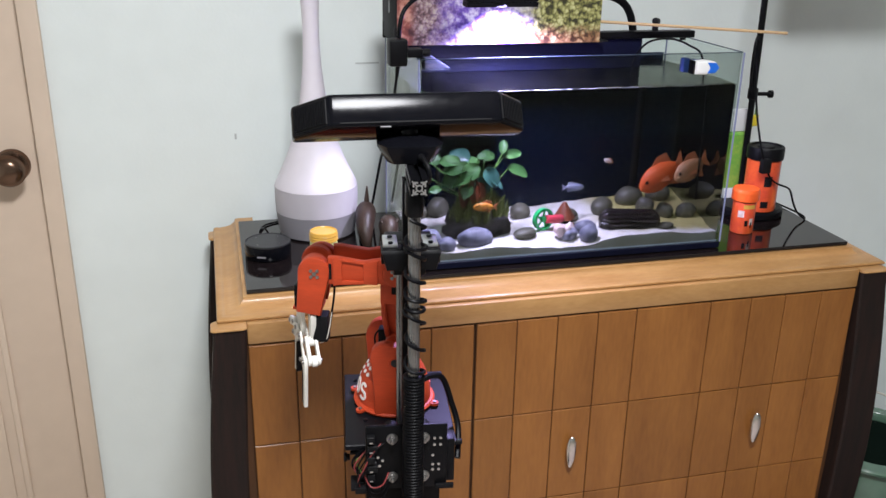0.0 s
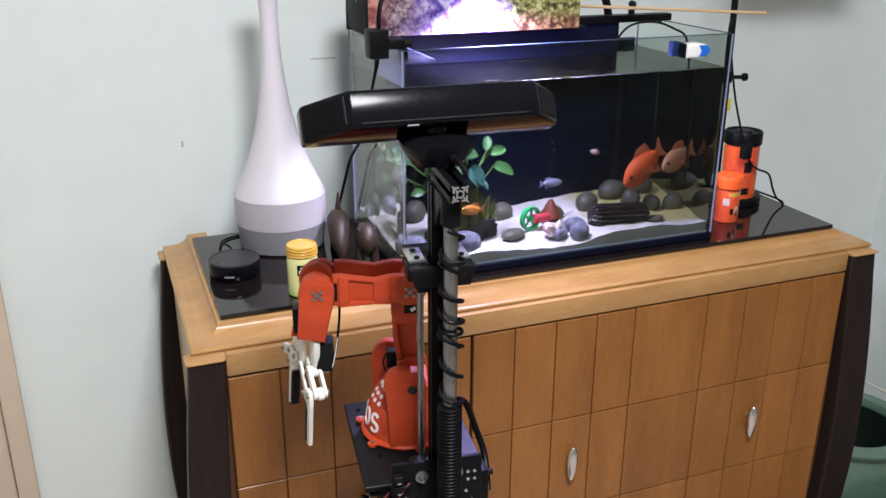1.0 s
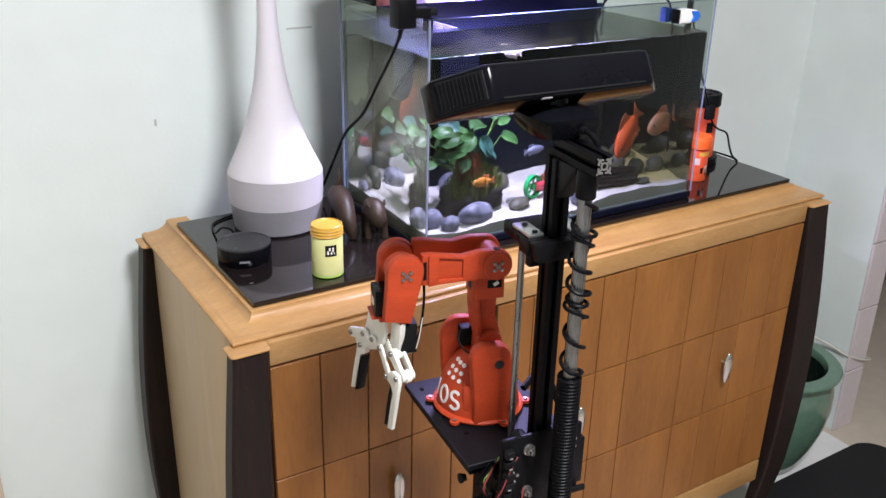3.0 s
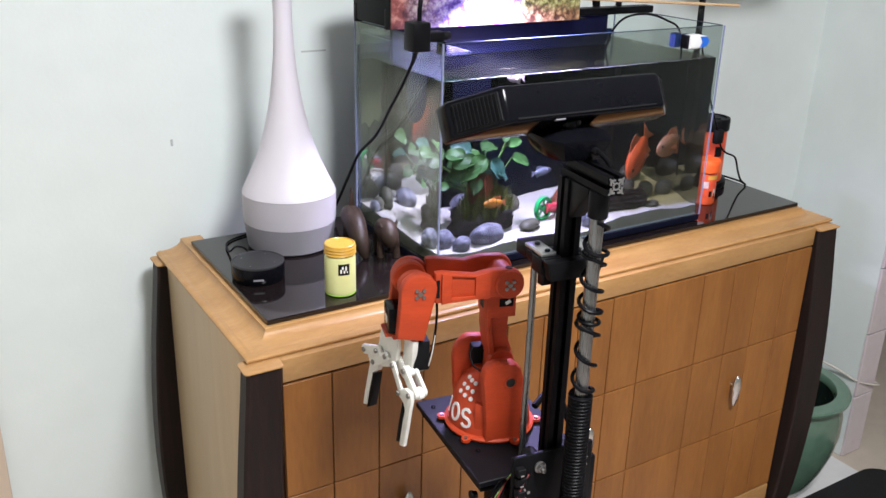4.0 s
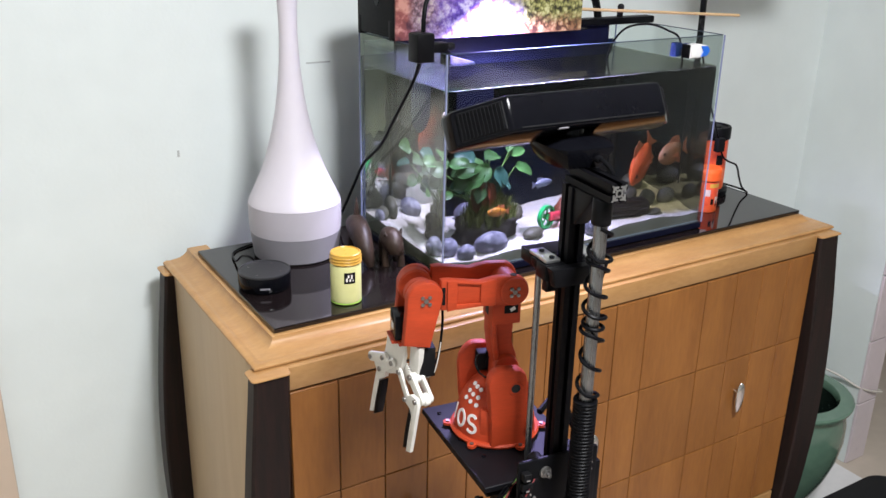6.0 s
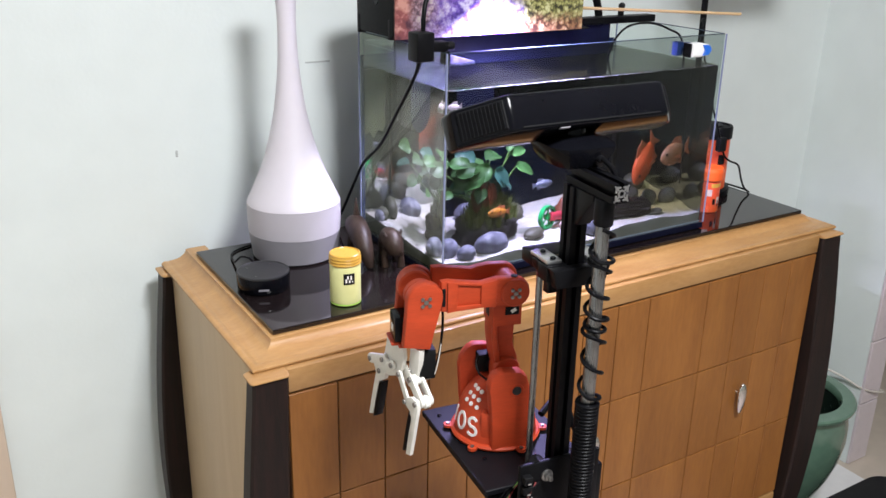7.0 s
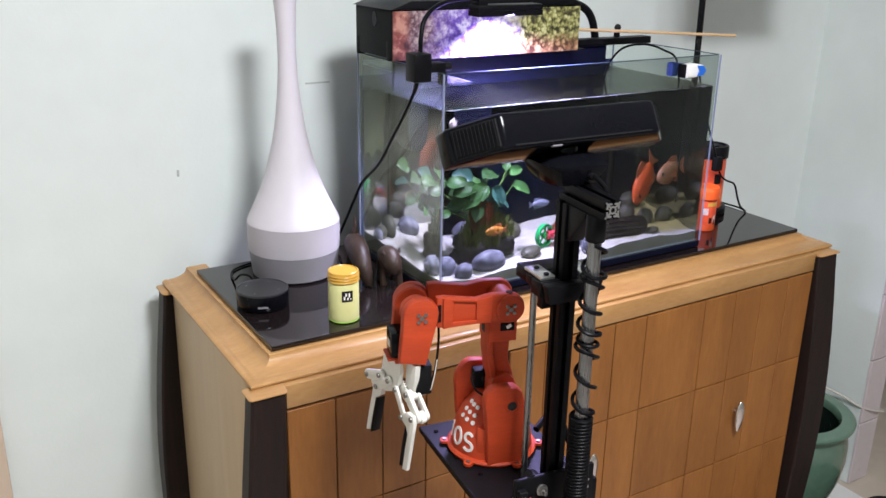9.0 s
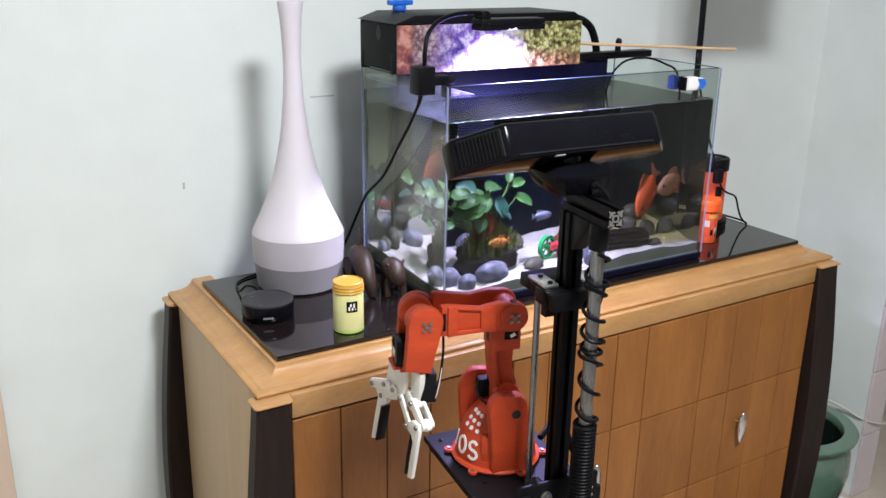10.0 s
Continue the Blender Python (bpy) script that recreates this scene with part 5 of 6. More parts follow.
# ---------------------------------------------------------------- robot
# its own axes: x to its right, y ahead (towards the sideboard), origin on the floor under the column
robot = thing("robot", "black mobile robot with a depth camera bar and orange gripper arm", "robot", (0.203, 0.912, 0), -8)


def R(name, bm, material, label="", parent=None):
    return part(name, bm, material, parent or robot, label)


def extrusion_pts(h=0.010, s=0.003, d=0.006):
    q = [(-h, -h), (-s, -h), (-s, -h + d), (s, -h + d), (s, -h), (h, -h), (h, -s), (h - d, -s), (h - d, s), (h, s), (h, h), (s, h), (s, h - d), (-s, h - d), (-s, h), (-h, h), (-h, s), (-h + d, s), (-h + d, -s), (-h, -s)]
    return q


CX = 0.007
col = moved(bm_prof(extrusion_pts(), 0, 1.161), Matrix(((1, 0, 0, CX), (0, 0, 1, 0), (0, 1, 0, 0.073), (0, 0, 0, 1))))
R("column", col, M_ANOD, "black slotted aluminium column")
R("beam", moved(bm_prof(extrusion_pts(), -0.0745, 0.012), pose(CX + 0.004, 0, 1.2448)), M_ANOD, "black slotted aluminium beam")
xs = []
for k in range(4):
    a = math.pi / 4 + k * math.pi / 2
    arm = bm_box(0.0025, 0.0118, -0.00075, 0.00075, -0.0005, 0.0005)
    xs.append(moved(arm, pose(CX + 0.004, -0.0752, 1.2448, 90, 0, 0) @ pose(0, 0, 0, 0, 0, math.degrees(a))))
    for sgn in (1, -1):
        f = bm_box(0.0, 0.0052, -0.0009, 0.0009, -0.0005, 0.0005)
        xs.append(moved(f, pose(CX + 0.004, -0.0752, 1.2448, 90, 0, 0) @ pose(0.0092 * math.cos(a) * 1.0, 0.0092 * math.sin(a), 0, 0, 0, math.degrees(a) + sgn * 135 + 180) @ pose(-0.0052, 0, 0)))
hubring = moved(bm_lathe([(0.0026, -0.0005), (0.0042, -0.0005), (0.0042, 0.0005), (0.0026, 0.0005)], 16, True), pose(CX + 0.004, -0.0752, 1.2448, 90, 0, 0))
R("beam_end", join(*xs, hubring), M_ALU, "bare cut end of the profile")
R("gusset", bm_prof([(0, 0), (0.034, 0), (0.034, -0.006), (0.006, -0.040), (0, -0.040)], -0.009, 0.009, 0.001), M_BLACKSATIN).matrix_basis = pose(CX + 0.001, -0.0105, 1.2343, 0, 0, -90)
R("base_disc", bm_lathe([(0, 0.015), (0.165, 0.015), (0.17, 0.020), (0.17, 0.060), (0.16, 0.072), (0, 0.072)], 48), M_BLACKSATIN)
for sx in (-0.11, 0.11):
    R("wheel", bm_cyl((sx - 0.012, 0, 0.035), (sx + 0.012, 0, 0.035), 0.0348, 28, 0.004), M_RUBBER)

# steel tube with coiled cable and corrugated hose, behind the column
TUX, TUY = 0.0075, -0.0530
R("tube", bm_cyl((TUX, TUY, 0.073), (TUX, TUY, 1.205), 0.0074, 24), M_STEEL, "dull steel tube")
R("tube_cap", bm_cyl((TUX, TUY, 1.2055), (TUX, TUY, 1.2345), 0.0105, 24, 0.002), M_BLACKSATIN)
ribs = []
z = 0.30
while z < 1.000:
    ribs += [(0.0122, z), (0.0136, z + 0.0010), (0.0136, z + 0.0024), (0.0122, z + 0.0034)]
    z += 0.0043
R("hose", bm_lathe([(0.008, 0.30)] + ribs + [(0.008, z)], 24), M_RUBBER, "black corrugated hose").location = (TUX, TUY, 0)
# heights at which each turn crosses the near side
turns = [1.203, 1.170, 1.162, 1.132, 1.104, 1.091, 1.082, 1.047, 1.009, 0.996]
pts = []
for i in range(9 * 16 + 1):
    k = i / 16
    a = radians(235) + 2 * math.pi * k
    r = 0.0120 + 0.0022 * noise.noise(Vector((k * 1.1, 0, 4)))
    pts.append((TUX + 0.001 + r * math.cos(a), TUY + r * math.sin(a), float(np.interp(k, range(10), turns)) + 0.0015 * math.sin(a * 0.5)))
R("coiled_cable", bm_tube(pts, 0.0022, 8), M_RUBBER, "black cable wound round the tube")
R("hose", bm_tube(smooth_path([(0.012, 0.050, 0.925), (0.040, 0.066, 0.932), (0.058, 0.072, 0.924), (0.070, 0.066, 0.890), (0.078, 0.05, 0.86), (0.074, 0.018, 0.83)]), 0.0042, 10), M_RUBBER)

# lead screw and its top bracket
R("lead_screw", bm_cyl((-0.004, 0.046, 0.80), (-0.004, 0.046, 1.130), 0.0040, 14), M_STEEL)
R("top_bracket", join(bm_prof([(-0.036, 0.0), (0.036, 0.0), (0.036, -0.008), (0.020, -0.030), (0.020, -0.042), (-0.020, -0.042), (-0.020, -0.030), (-0.036, -0.008)], 0.0105, 0.024, 0.002), bm_box(-0.030, 0.030, 0.024, 0.058, -0.016, 0.0, 0.002), bm_prof([(-0.036, 0.0), (0.036, 0.0), (0.030, -0.022), (-0.030, -0.022)], -0.024, -0.0105, 0.002),
                      bm_box(-0.036, -0.0105, -0.0105, 0.0105, -0.018, 0.0, 0.001), bm_box(0.0105, 0.036, -0.0105, 0.0105, -0.018, 0.0, 0.001)), M_BLACKSATIN, "black printed bracket").matrix_basis = pose(CX, 0, 1.148)
for sx in (-1, 1):
    pl = R("plate", bm_box(-0.009, 0.009, -0.014, 0.024, 0, 0.0045, 0.001), M_ALU, "bare aluminium plate")
    pl.matrix_basis = pose(CX + sx * 0.0245, 0.008, 1.1485)
    for dy in (-0.010, 0.012):
        R("screw", bm_cyl((0, dy, 0.0046), (0, dy, 0.0072), 0.0032, 12, 0.0008), M_BLACKGLOSS, parent=pl)
# depth camera bar, tipped forward
b0, b1, dp, ht = 0.099, 0.140, 0.067, 0.039
body = bmesh.new()
plan = [(-b0, 0.0), (b0, 0.0), (b1, 0.044), (b1, dp), (-b1, dp), (-b1, 0.044)]
lo = [body.verts.new((x, y, 0)) for x, y in plan]
hi = [body.verts.new((x, y, ht)) for x, y in plan]
body.faces.new(lo[::-1])
body.faces.new(hi)
for k in range(6):
    body.faces.new((lo[k], lo[(k + 1) % 6], hi[(k + 1) % 6], hi[k]))
bmesh.ops.recalc_face_normals(body, faces=body.faces[:])
bmesh.ops.bevel(body, geom=body.edges[:], offset=0.0045, segments=3, profile=0.5, affect="EDGES")
KM = robot.matrix_basis.inverted() @ pose(0.214, 0.8935, 1.3030, -28.5, 0, -2.3)
sensor = R("sensor_bar", moved(body, KM), M_BLACKGLOSS, "glossy black depth camera bar")
for sx in (-1, 1):
    ang = math.degrees(math.atan2(0.044, sx * (b1 - b0)))
    frame_bm = bm_box(0.004, 0.054, -0.0008, 0.0012, 0.004, ht - 0.004, 0.0015, 1)
    R("vent", moved(frame_bm, KM @ pose(sx * b0, 0, 0, 0, 0, ang) @ pose(0, 0.0 if sx > 0 else -0.0003, 0)), M_BLACKMATT, parent=sensor)
    for k in range(12):
        u = 0.0075 + 0.0040 * k
        s = bm_box(u, u + 0.0015, -0.0024, 0.0022, 0.0065, ht - 0.0065)
        R("vent_slat", moved(s, KM @ pose(sx * b0, 0, 0, 0, 0, ang)), M_BLACKSATIN, parent=sensor)
R("seam", moved(bm_box(-0.088, 0.088, -0.0007, 0.0005, 0.0035, 0.0050), KM), M_BLACKMATT, parent=sensor)
R("badge", moved(bm_box(-0.042, -0.030, 0.003, 0.007, -0.0006, 0.0004), KM), M_VASEBASE, "small grey badge", parent=sensor)
R("lens_window", moved(bm_box(-0.075, 0.075, dp - 0.001, dp + 0.0006, 0.008, ht - 0.008, 0.0004, 1), KM), M_BLACKGLOSS, parent=sensor)
foot = bmesh.new()
rings = []
for z, hx, y0, y1 in ((1.2555, 0.024, -0.014, 0.040), (1.2565, 0.027, -0.017, 0.043), (1.2760, 0.0385, -0.026, 0.050), (1.2790, 0.0385, -0.026, 0.050), (1.2835, 0.030, -0.016, 0.040), (1.2865, 0.016, -0.004, 0.026)):
    c = hx * 0.28
    rings.append([foot.verts.new((x + 0.006, y, z)) for x, y in ((-hx + c, y0), (hx - c, y0), (hx, y0 + c * 1.6), (hx, y1 - c), (hx - c, y1), (-hx + c, y1), (-hx, y1 - c), (-hx, y0 + c * 1.6))])
for a, b in zip(rings, rings[1:]):
    for k in range(8):
        foot.faces.new((a[k], a[(k + 1) % 8], b[(k + 1) % 8], b[k]))
foot.faces.new(rings[0][::-1])
foot.faces.new(rings[-1])
bmesh.ops.recalc_face_normals(foot, faces=foot.faces[:])
R("sensor_foot", join(foot, bm_cyl((0.006, 0.010, 1.284), (0.006, 0.010, 1.298), 0.011, 16)), M_BLACKGLOSS, "glossy black angular foot")
R("sensor_cable", bm_tube(smooth_path([(0.016, -0.018, 1.2665), (0.019, -0.030, 1.266), (0.024, -0.040, 1.258), (0.025, -0.042, 1.247), (0.020, -0.036, 1.235)]), 0.0028, 8), M_RUBBER)
R("cable_plug", bm_cyl((0.0155, -0.014, 1.2668), (0.0180, -0.027, 1.2665), 0.0042, 12, 0.001), M_BLACKSATIN)

# lifting platform and carriage
R("platform", bm_box(-0.0785, 0.0720, 0.014, 0.2120, 0.8520, 0.8600, 0.001, 1), M_CLEARBLUE, "dark plate that carries the arm")
R("platform_edge", bm_box(-0.0725, 0.0700, 0.020, 0.2070, 0.8410, 0.8465, 0.001, 1), M_BLACKMATT)
R("platform_spacer", bm_box(-0.069, 0.0665, 0.03, 0.200, 0.8466, 0.8519), M_BLACKMATT)
for x, y in ((-0.062, 0.19), (0.06, 0.19), (-0.05, 0.075), (0.056, 0.05), (-0.062, 0.12)):
    R("plate_screw", bm_cyl((x, y, 0.8602), (x, y, 0.8620), 0.0030, 10, 0.0006), M_BLACKGLOSS)
R("carriage", bm_box(-0.052, 0.050, 0.014, 0.052, 0.735, 0.8405, 0.003), M_BLACKSATIN, "black carriage round the column")
R("carriage_plate", bm_box(-0.052, 0.055, -0.0190, -0.0125, 0.812, 0.908, 0.002), M_BLACKSATIN)
R("carriage_side", bm_box(0.040, 0.066, -0.012, 0.0135, 0.815, 0.880, 0.002), M_BLACKSATIN)
R("carriage_side", bm_box(-0.052, -0.032, -0.012, 0.0135, 0.815, 0.848, 0.002), M_BLACKSATIN)
R("carriage_block", bm_box(-0.016, 0.030, 0.0185, 0.034, 0.8605, 0.872, 0.002), M_BLACKSATIN)
R("board", bm_box(-0.0720, -0.0530, -0.0180, 0.0120, 0.8100, 0.8150, 0.001), M_BLACKMATT, "small dark circuit board")
for i in range(5):
    R("header_block", bm_box(-0.0600 - 0.002 * (i % 2), -0.0535, -0.0170 + 0.006 * i, -0.0130 + 0.006 * i, 0.8152, 0.8205 + 0.0035 * (i % 3), 0.0006, 1), M_BLACKMATT)
for i, m in enumerate((M_RUBBER, M_WIRE_R, M_RUBBER, M_STEM, M_RUBBER, M_RUBBER)):
    R("wire", bm_tube(smooth_path([(-0.0560, -0.012 + 0.004 * i, 0.822), (-0.0640 - 0.003 * (i % 3), -0.010 + 0.003 * i, 0.836 + 0.003 * (i % 4)), (-0.0560, -0.004 + 0.002 * i, 0.852 + 0.004 * (i % 3)), (-0.0440, 0.004 + 0.001 * i, 0.862),
                                   (-0.0300, 0.010, 0.866 + 0.002 * i), (-0.0120, 0.012 + 0.001 * i, 0.862)]), 0.0011, 6), m)
for x in (-0.0175, 0.0243):
    for z in (0.890, 0.832):
        R("roller", bm_cyl((x, -0.0120, z), (x, 0.010, z), 0.0105, 20, 0.002), M_BLACKMATT)
        R("bolt", join(bm_cyl((x, -0.0192, z), (x, -0.0225, z), 0.0075, 20, 0.001), bm_cyl((x, -0.0226, z), (x, -0.0265, z), 0.0052, 6, 0.0008), bm_cyl((x, -0.0266, z), (x, -0.031, z), 0.0028, 10, 0.0005)), M_SCREW, "steel bolt head")
for x, z in ((0.038, 0.888), (0.046, 0.888), (0.038, 0.878), (0.046, 0.878), (0.036, 0.848), (0.044, 0.848), (0.036, 0.840), (0.044, 0.840), (0.036, 0.862), (0.020, 0.862), (-0.036, 0.862), (-0.030, 0.857), (-0.040, 0.854), (-0.034, 0.849)):
    R("pin", bm_cyl((x, -0.0192, z), (x, -0.0205, z), 0.0019, 10), M_ALU)
R("motor", join(bm_box(-0.058, -0.030, -0.048, -0.020, 0.755, 0.797, 0.003), bm_cyl((-0.045, -0.034, 0.797), (-0.045, -0.034, 0.807), 0.006, 14)), M_BLACKMATT, "small black motor")
R("connector", bm_box(-0.0665, -0.052, -0.028, -0.0195, 0.812, 0.821, 0.001), M_BLACKMATT, "black plug connector")
R("side_knob", join(bm_cyl((-0.0725, 0.03, 0.832), (-0.0765, 0.03, 0.832), 0.0045, 12), bm_cyl((-0.0766, 0.03, 0.832), (-0.0810, 0.03, 0.832), 0.0062, 14, 0.001)), M_BLACKMATT)
R("side_knob", bm_cyl((0.0665, 0.02, 0.855), (0.080, 0.02, 0.855), 0.004, 12, 0.001), M_BLACKMATT)
for i, (m, dz) in enumerate(((M_RUBBER, 0.0), (M_WIRE_R, 0.004), (M_RUBBER, -0.003), (M_RUBBER, 0.007))):
    R("wire", bm_tube(smooth_path([(-0.034 + 0.002 * i, -0.021, 0.884), (-0.044, -0.027, 0.868 + dz), (-0.053 - 0.002 * i, -0.030, 0.847 + dz), (-0.062, -0.027, 0.830 + dz), (-0.060, -0.024, 0.819)]), 0.0010, 6), m)
for i in range(3):
    R("wire", bm_tube(smooth_path([(-0.022, -0.022, 0.84 - 0.01 * i), (-0.031, -0.031, 0.827 - 0.01 * i), (-0.046, -0.028, 0.823 - 0.008 * i), (-0.056, -0.018, 0.840)]), 0.0010, 6), (M_WIRE_R, M_RUBBER, M_RUBBER)[i])
for i in range(5):
    R("header_block", bm_box(-0.0500, -0.0400 + 0.003 * (i % 2), -0.0262 - 0.002 * (i % 3), -0.0192, 0.829 + 0.0145 * i, 0.8395 + 0.0145 * i, 0.0008, 1), M_BLACKMATT)
    R("header_pin", bm_box(-0.0470, -0.0430, -0.0300, -0.0290, 0.8315 + 0.0145 * i, 0.8330 + 0.0145 * i), M_ALU)
for x in (-0.045, 0.052):
    R("bracket_foot", bm_box(x - 0.012, x + 0.012, -0.0240, -0.0192, 0.8115, 0.8185, 0.001), M_BLACKMATT)

# ---------------------------------------------------------------- robot arm: its axes are u (ahead), v (towards its left), z up from the platform
AM = pose(-0.0060, 0.1340, 0.8620, 0, 0, 170.7)


def A(name, bm, material, label="", parent=None):
    return part(name, moved(bm, AM), material, parent or robot, label)


DR, DH = 0.0535, 0.082


def dome_r(z):
    return DR * math.sqrt(max(0.0, 1 - (z / DH) ** 2.2))


prof = [(0.0585, 0.0005), (0.0592, 0.003), (0.0570, 0.0052), (0.0552, 0.0055)] + [(dome_r(0.006 + i * 0.005), 0.006 + i * 0.005) for i in range(14)] + [(0.020, 0.0785), (0, 0.0795)]
base = A("arm_base", bm_lathe([(0, 0.0005)] + prof, 64), M_ORANGE, "orange domed arm base with white lettering")
for k in range(6):
    a = radians(60 * k - 15)
    ear = join(bm_lathe([(0, 0.0006), (0.0060, 0.0006), (0.0060, 0.0042), (0, 0.0044)], 20), moved(bm_box(-0.012, 0, -0.0058, 0.0058, 0.0007, 0.0040), Matrix.Identity(4)))
    A("ear", moved(ear, pose(0.0625 * math.cos(a), 0.0625 * math.sin(a), 0, 0, 0, math.degrees(a))), M_ORANGE, parent=base)
    A("ear_screw", bm_cyl((0.0625 * math.cos(a), 0.0625 * math.sin(a), 0.0044), (0.0625 * math.cos(a), 0.0625 * math.sin(a), 0.0060), 0.0026, 10), M_SCREW, parent=base)


def on_dome(phi, z, lift):
    r = dome_r(z) + lift
    return Vector((r * math.cos(phi), r * math.sin(phi), z + lift * 0.3))


def ribbon(path, width, closed=False):
    """A flat band laid on the dome; path in degrees round and metres up."""
    bm = bmesh.new()
    rows, n = [], len(path)
    for i, (p, z) in enumerate(path):
        a = path[(i + 1) % n] if closed or i < n - 1 else path[i]
        b = path[i - 1] if closed or i > 0 else path[i]
        dx, dz = radians(a[0] - b[0]) * DR, a[1] - b[1]
        ln = math.hypot(dx, dz) or 1
        nx, nz = -dz / ln * width / 2, dx / ln * width / 2
        rows.append([bm.verts.new(on_dome(radians(p) + s * nx / DR, z + s * nz, h)) for s, h in ((-1, 0.0012), (1, 0.0012), (1, -0.001), (-1, -0.001))])
    for i in range(n if closed else n - 1):
        a, b = rows[i], rows[(i + 1) % n]
        for k in range(4):
            bm.faces.new((a[k], a[(k + 1) % 4], b[(k + 1) % 4], b[k]))
    if not closed:
        bm.faces.new(rows[0][::-1])
        bm.faces.new(rows[-1])
    bmesh.ops.recalc_face_normals(bm, faces=bm.faces[:])
    return bm


LZ = 0.0255
A("ring_mark", ribbon([(14 + 8.5 * math.cos(2 * math.pi * i / 28), LZ + 0.0108 * math.sin(2 * math.pi * i / 28)) for i in range(28)], 0.0036, True), M_LETTER, "white ring mark", base)
scurve = [(37 + 6.6 * math.cos(radians(a)), LZ + 0.0056 + 0.0056 * math.sin(radians(a))) for a in range(25, 271, 15)] + [(37 + 7.4 * math.cos(radians(a)), LZ - 0.0058 + 0.0058 * math.sin(radians(a))) for a in range(90, -156, -15)]
A("curved_mark", ribbon(scurve, 0.0036), M_LETTER, "white curved mark", base)
A("bar_mark", ribbon([(-9, LZ - 0.0108), (-9, LZ + 0.0108)], 0.0036), M_LETTER, "white upright mark", base)
for r in range(3):
    for c in range(3):
        p, z = radians(8 + 14.0 * c + 1.0 * r), 0.0690 - 0.0085 * r - 0.0010 * c
        q = on_dome(p, z, 0.0002)
        nrm = Vector((math.cos(p), math.sin(p), 0.62)).normalized()
        A("dot", moved(bm_lathe([(0, 0.0009), (0.0029, 0.0009), (0.0030, -0.001), (0, -0.001)], 14), Matrix.Translation(q) @ nrm.to_track_quat("Z", "Y").to_matrix().to_4x4()), M_LETTER, parent=base)


def slab(pts, v0, v1, bev=0.003):
    return bm_prof(pts, v0, v1, bev, 2)


def capsule(u0, z0, r0, u1, z1, r1, n=12):
    """Outline of a bar with round ends of two radii."""
    a = math.degrees(math.atan2(z1 - z0, u1 - u0))
    return arc(u1, z1, r1, a - 90, a + 90, n) + arc(u0, z0, r0, a + 90, a + 270, n)


# shoulder cheeks
near = [(-0.025, 0.001), (0.022, 0.001), (0.0225, 0.033), (0.0262, 0.077), (0.0280, 0.089), (0.0262, 0.100), (0.0205, 0.108), (0.0100, 0.1118), (-0.0125, 0.1098), (-0.0205, 0.1030), (-0.0252, 0.088)]
cheek = A("shoulder_cheek", slab(near, 0.0370, 0.0560, 0.003), M_ORANGE, "orange shoulder bracket")
A("axle_collar", moved(bm_lathe([(0.0062, -0.001), (0.0062, 0.0006), (0.0088, 0.0009), (0.0094, 0.0), (0.0094, -0.001)], 28), pose(-0.0074, 0.0560, 0.0853, -90)), M_ORANGE, parent=cheek)
# dark disc stands for the shade inside the recessed axle hole
A("axle_hole_disc", moved(bm_lathe([(0, 0.0003), (0.0060, 0.0003), (0.0061, -0.001), (0, -0.001)], 24), pose(-0.0074, 0.0560, 0.0853, -90)), M_LAVA, parent=cheek, label="dark disc for the shaded axle hole")
ledge = [(0.020, 0.012)] + [(0.0528 * math.cos(radians(a)), 0.0528 * math.sin(radians(a))) for a in range(52, 69, 4)] + [(0.020, 0.0366)]
A("base_ledge", moved(bm_prof(ledge, 0.006, 0.0500, 0.001), Matrix(((1, 0, 0, 0), (0, 0, 1, 0), (0, 1, 0, 0), (0, 0, 0, 1)))), M_ORANGE, parent=base)
far = [(-0.030, 0.001), (0.036, 0.001), (0.0415, 0.036), (0.0446, 0.083), (0.0428, 0.094), (0.0375, 0.1035), (0.0320, 0.1095), (0.0250, 0.1128), (0.0100, 0.1120), (-0.012, 0.105), (-0.028, 0.085), (-0.032, 0.05)]
A("shoulder_cheek", slab(far, -0.040, -0.0255, 0.004), M_ORANGE, "orange shoulder bracket")
A("shoulder_block", bm_box(-0.028, 0.020, -0.0250, 0.0365, 0.056, 0.0790, 0.003), M_ORANGE)
A("servo", join(bm_box(-0.012, 0.0240, -0.024, -0.0070, 0.080, 0.106, 0.003), bm_cyl((0.006, -0.0068, 0.094), (0.006, -0.0030, 0.094), 0.0085, 20, 0.001)), M_BLACKMATT, "black servo motor")
A("servo_wire", bm_tube(smooth_path([(0.022, -0.012, 0.104), (0.028, -0.006, 0.096), (0.026, 0.004, 0.086), (0.018, 0.012, 0.080)]), 0.0013, 8), M_RUBBER)
# upper arm: a waisted web with a raised front flange, a box head and a round foot
BU, BZ, AU, AZ = -0.0061, 0.2090, 0.1048, 0.2062
web = [(0.0100, 0.084), (0.0100, 0.104), (0.0128, 0.124), (0.0150, 0.140), (0.0155, 0.189), (-0.0205, 0.189), (-0.0205, 0.159), (-0.0150, 0.155), (-0.0140, 0.131), (-0.0165, 0.122), (-0.0212, 0.109), (-0.0222, 0.084)]
flange = [(0.0040, 0.110), (0.0102, 0.108), (0.0130, 0.124), (0.0156, 0.140), (0.0160, 0.160), (0.0100, 0.160), (0.0085, 0.140), (0.0060, 0.124)]
foot_out = [(0.0105, 0.060)] + arc(-0.0060, 0.096, 0.0170, 0, 180, 16) + [(-0.0230, 0.060)]
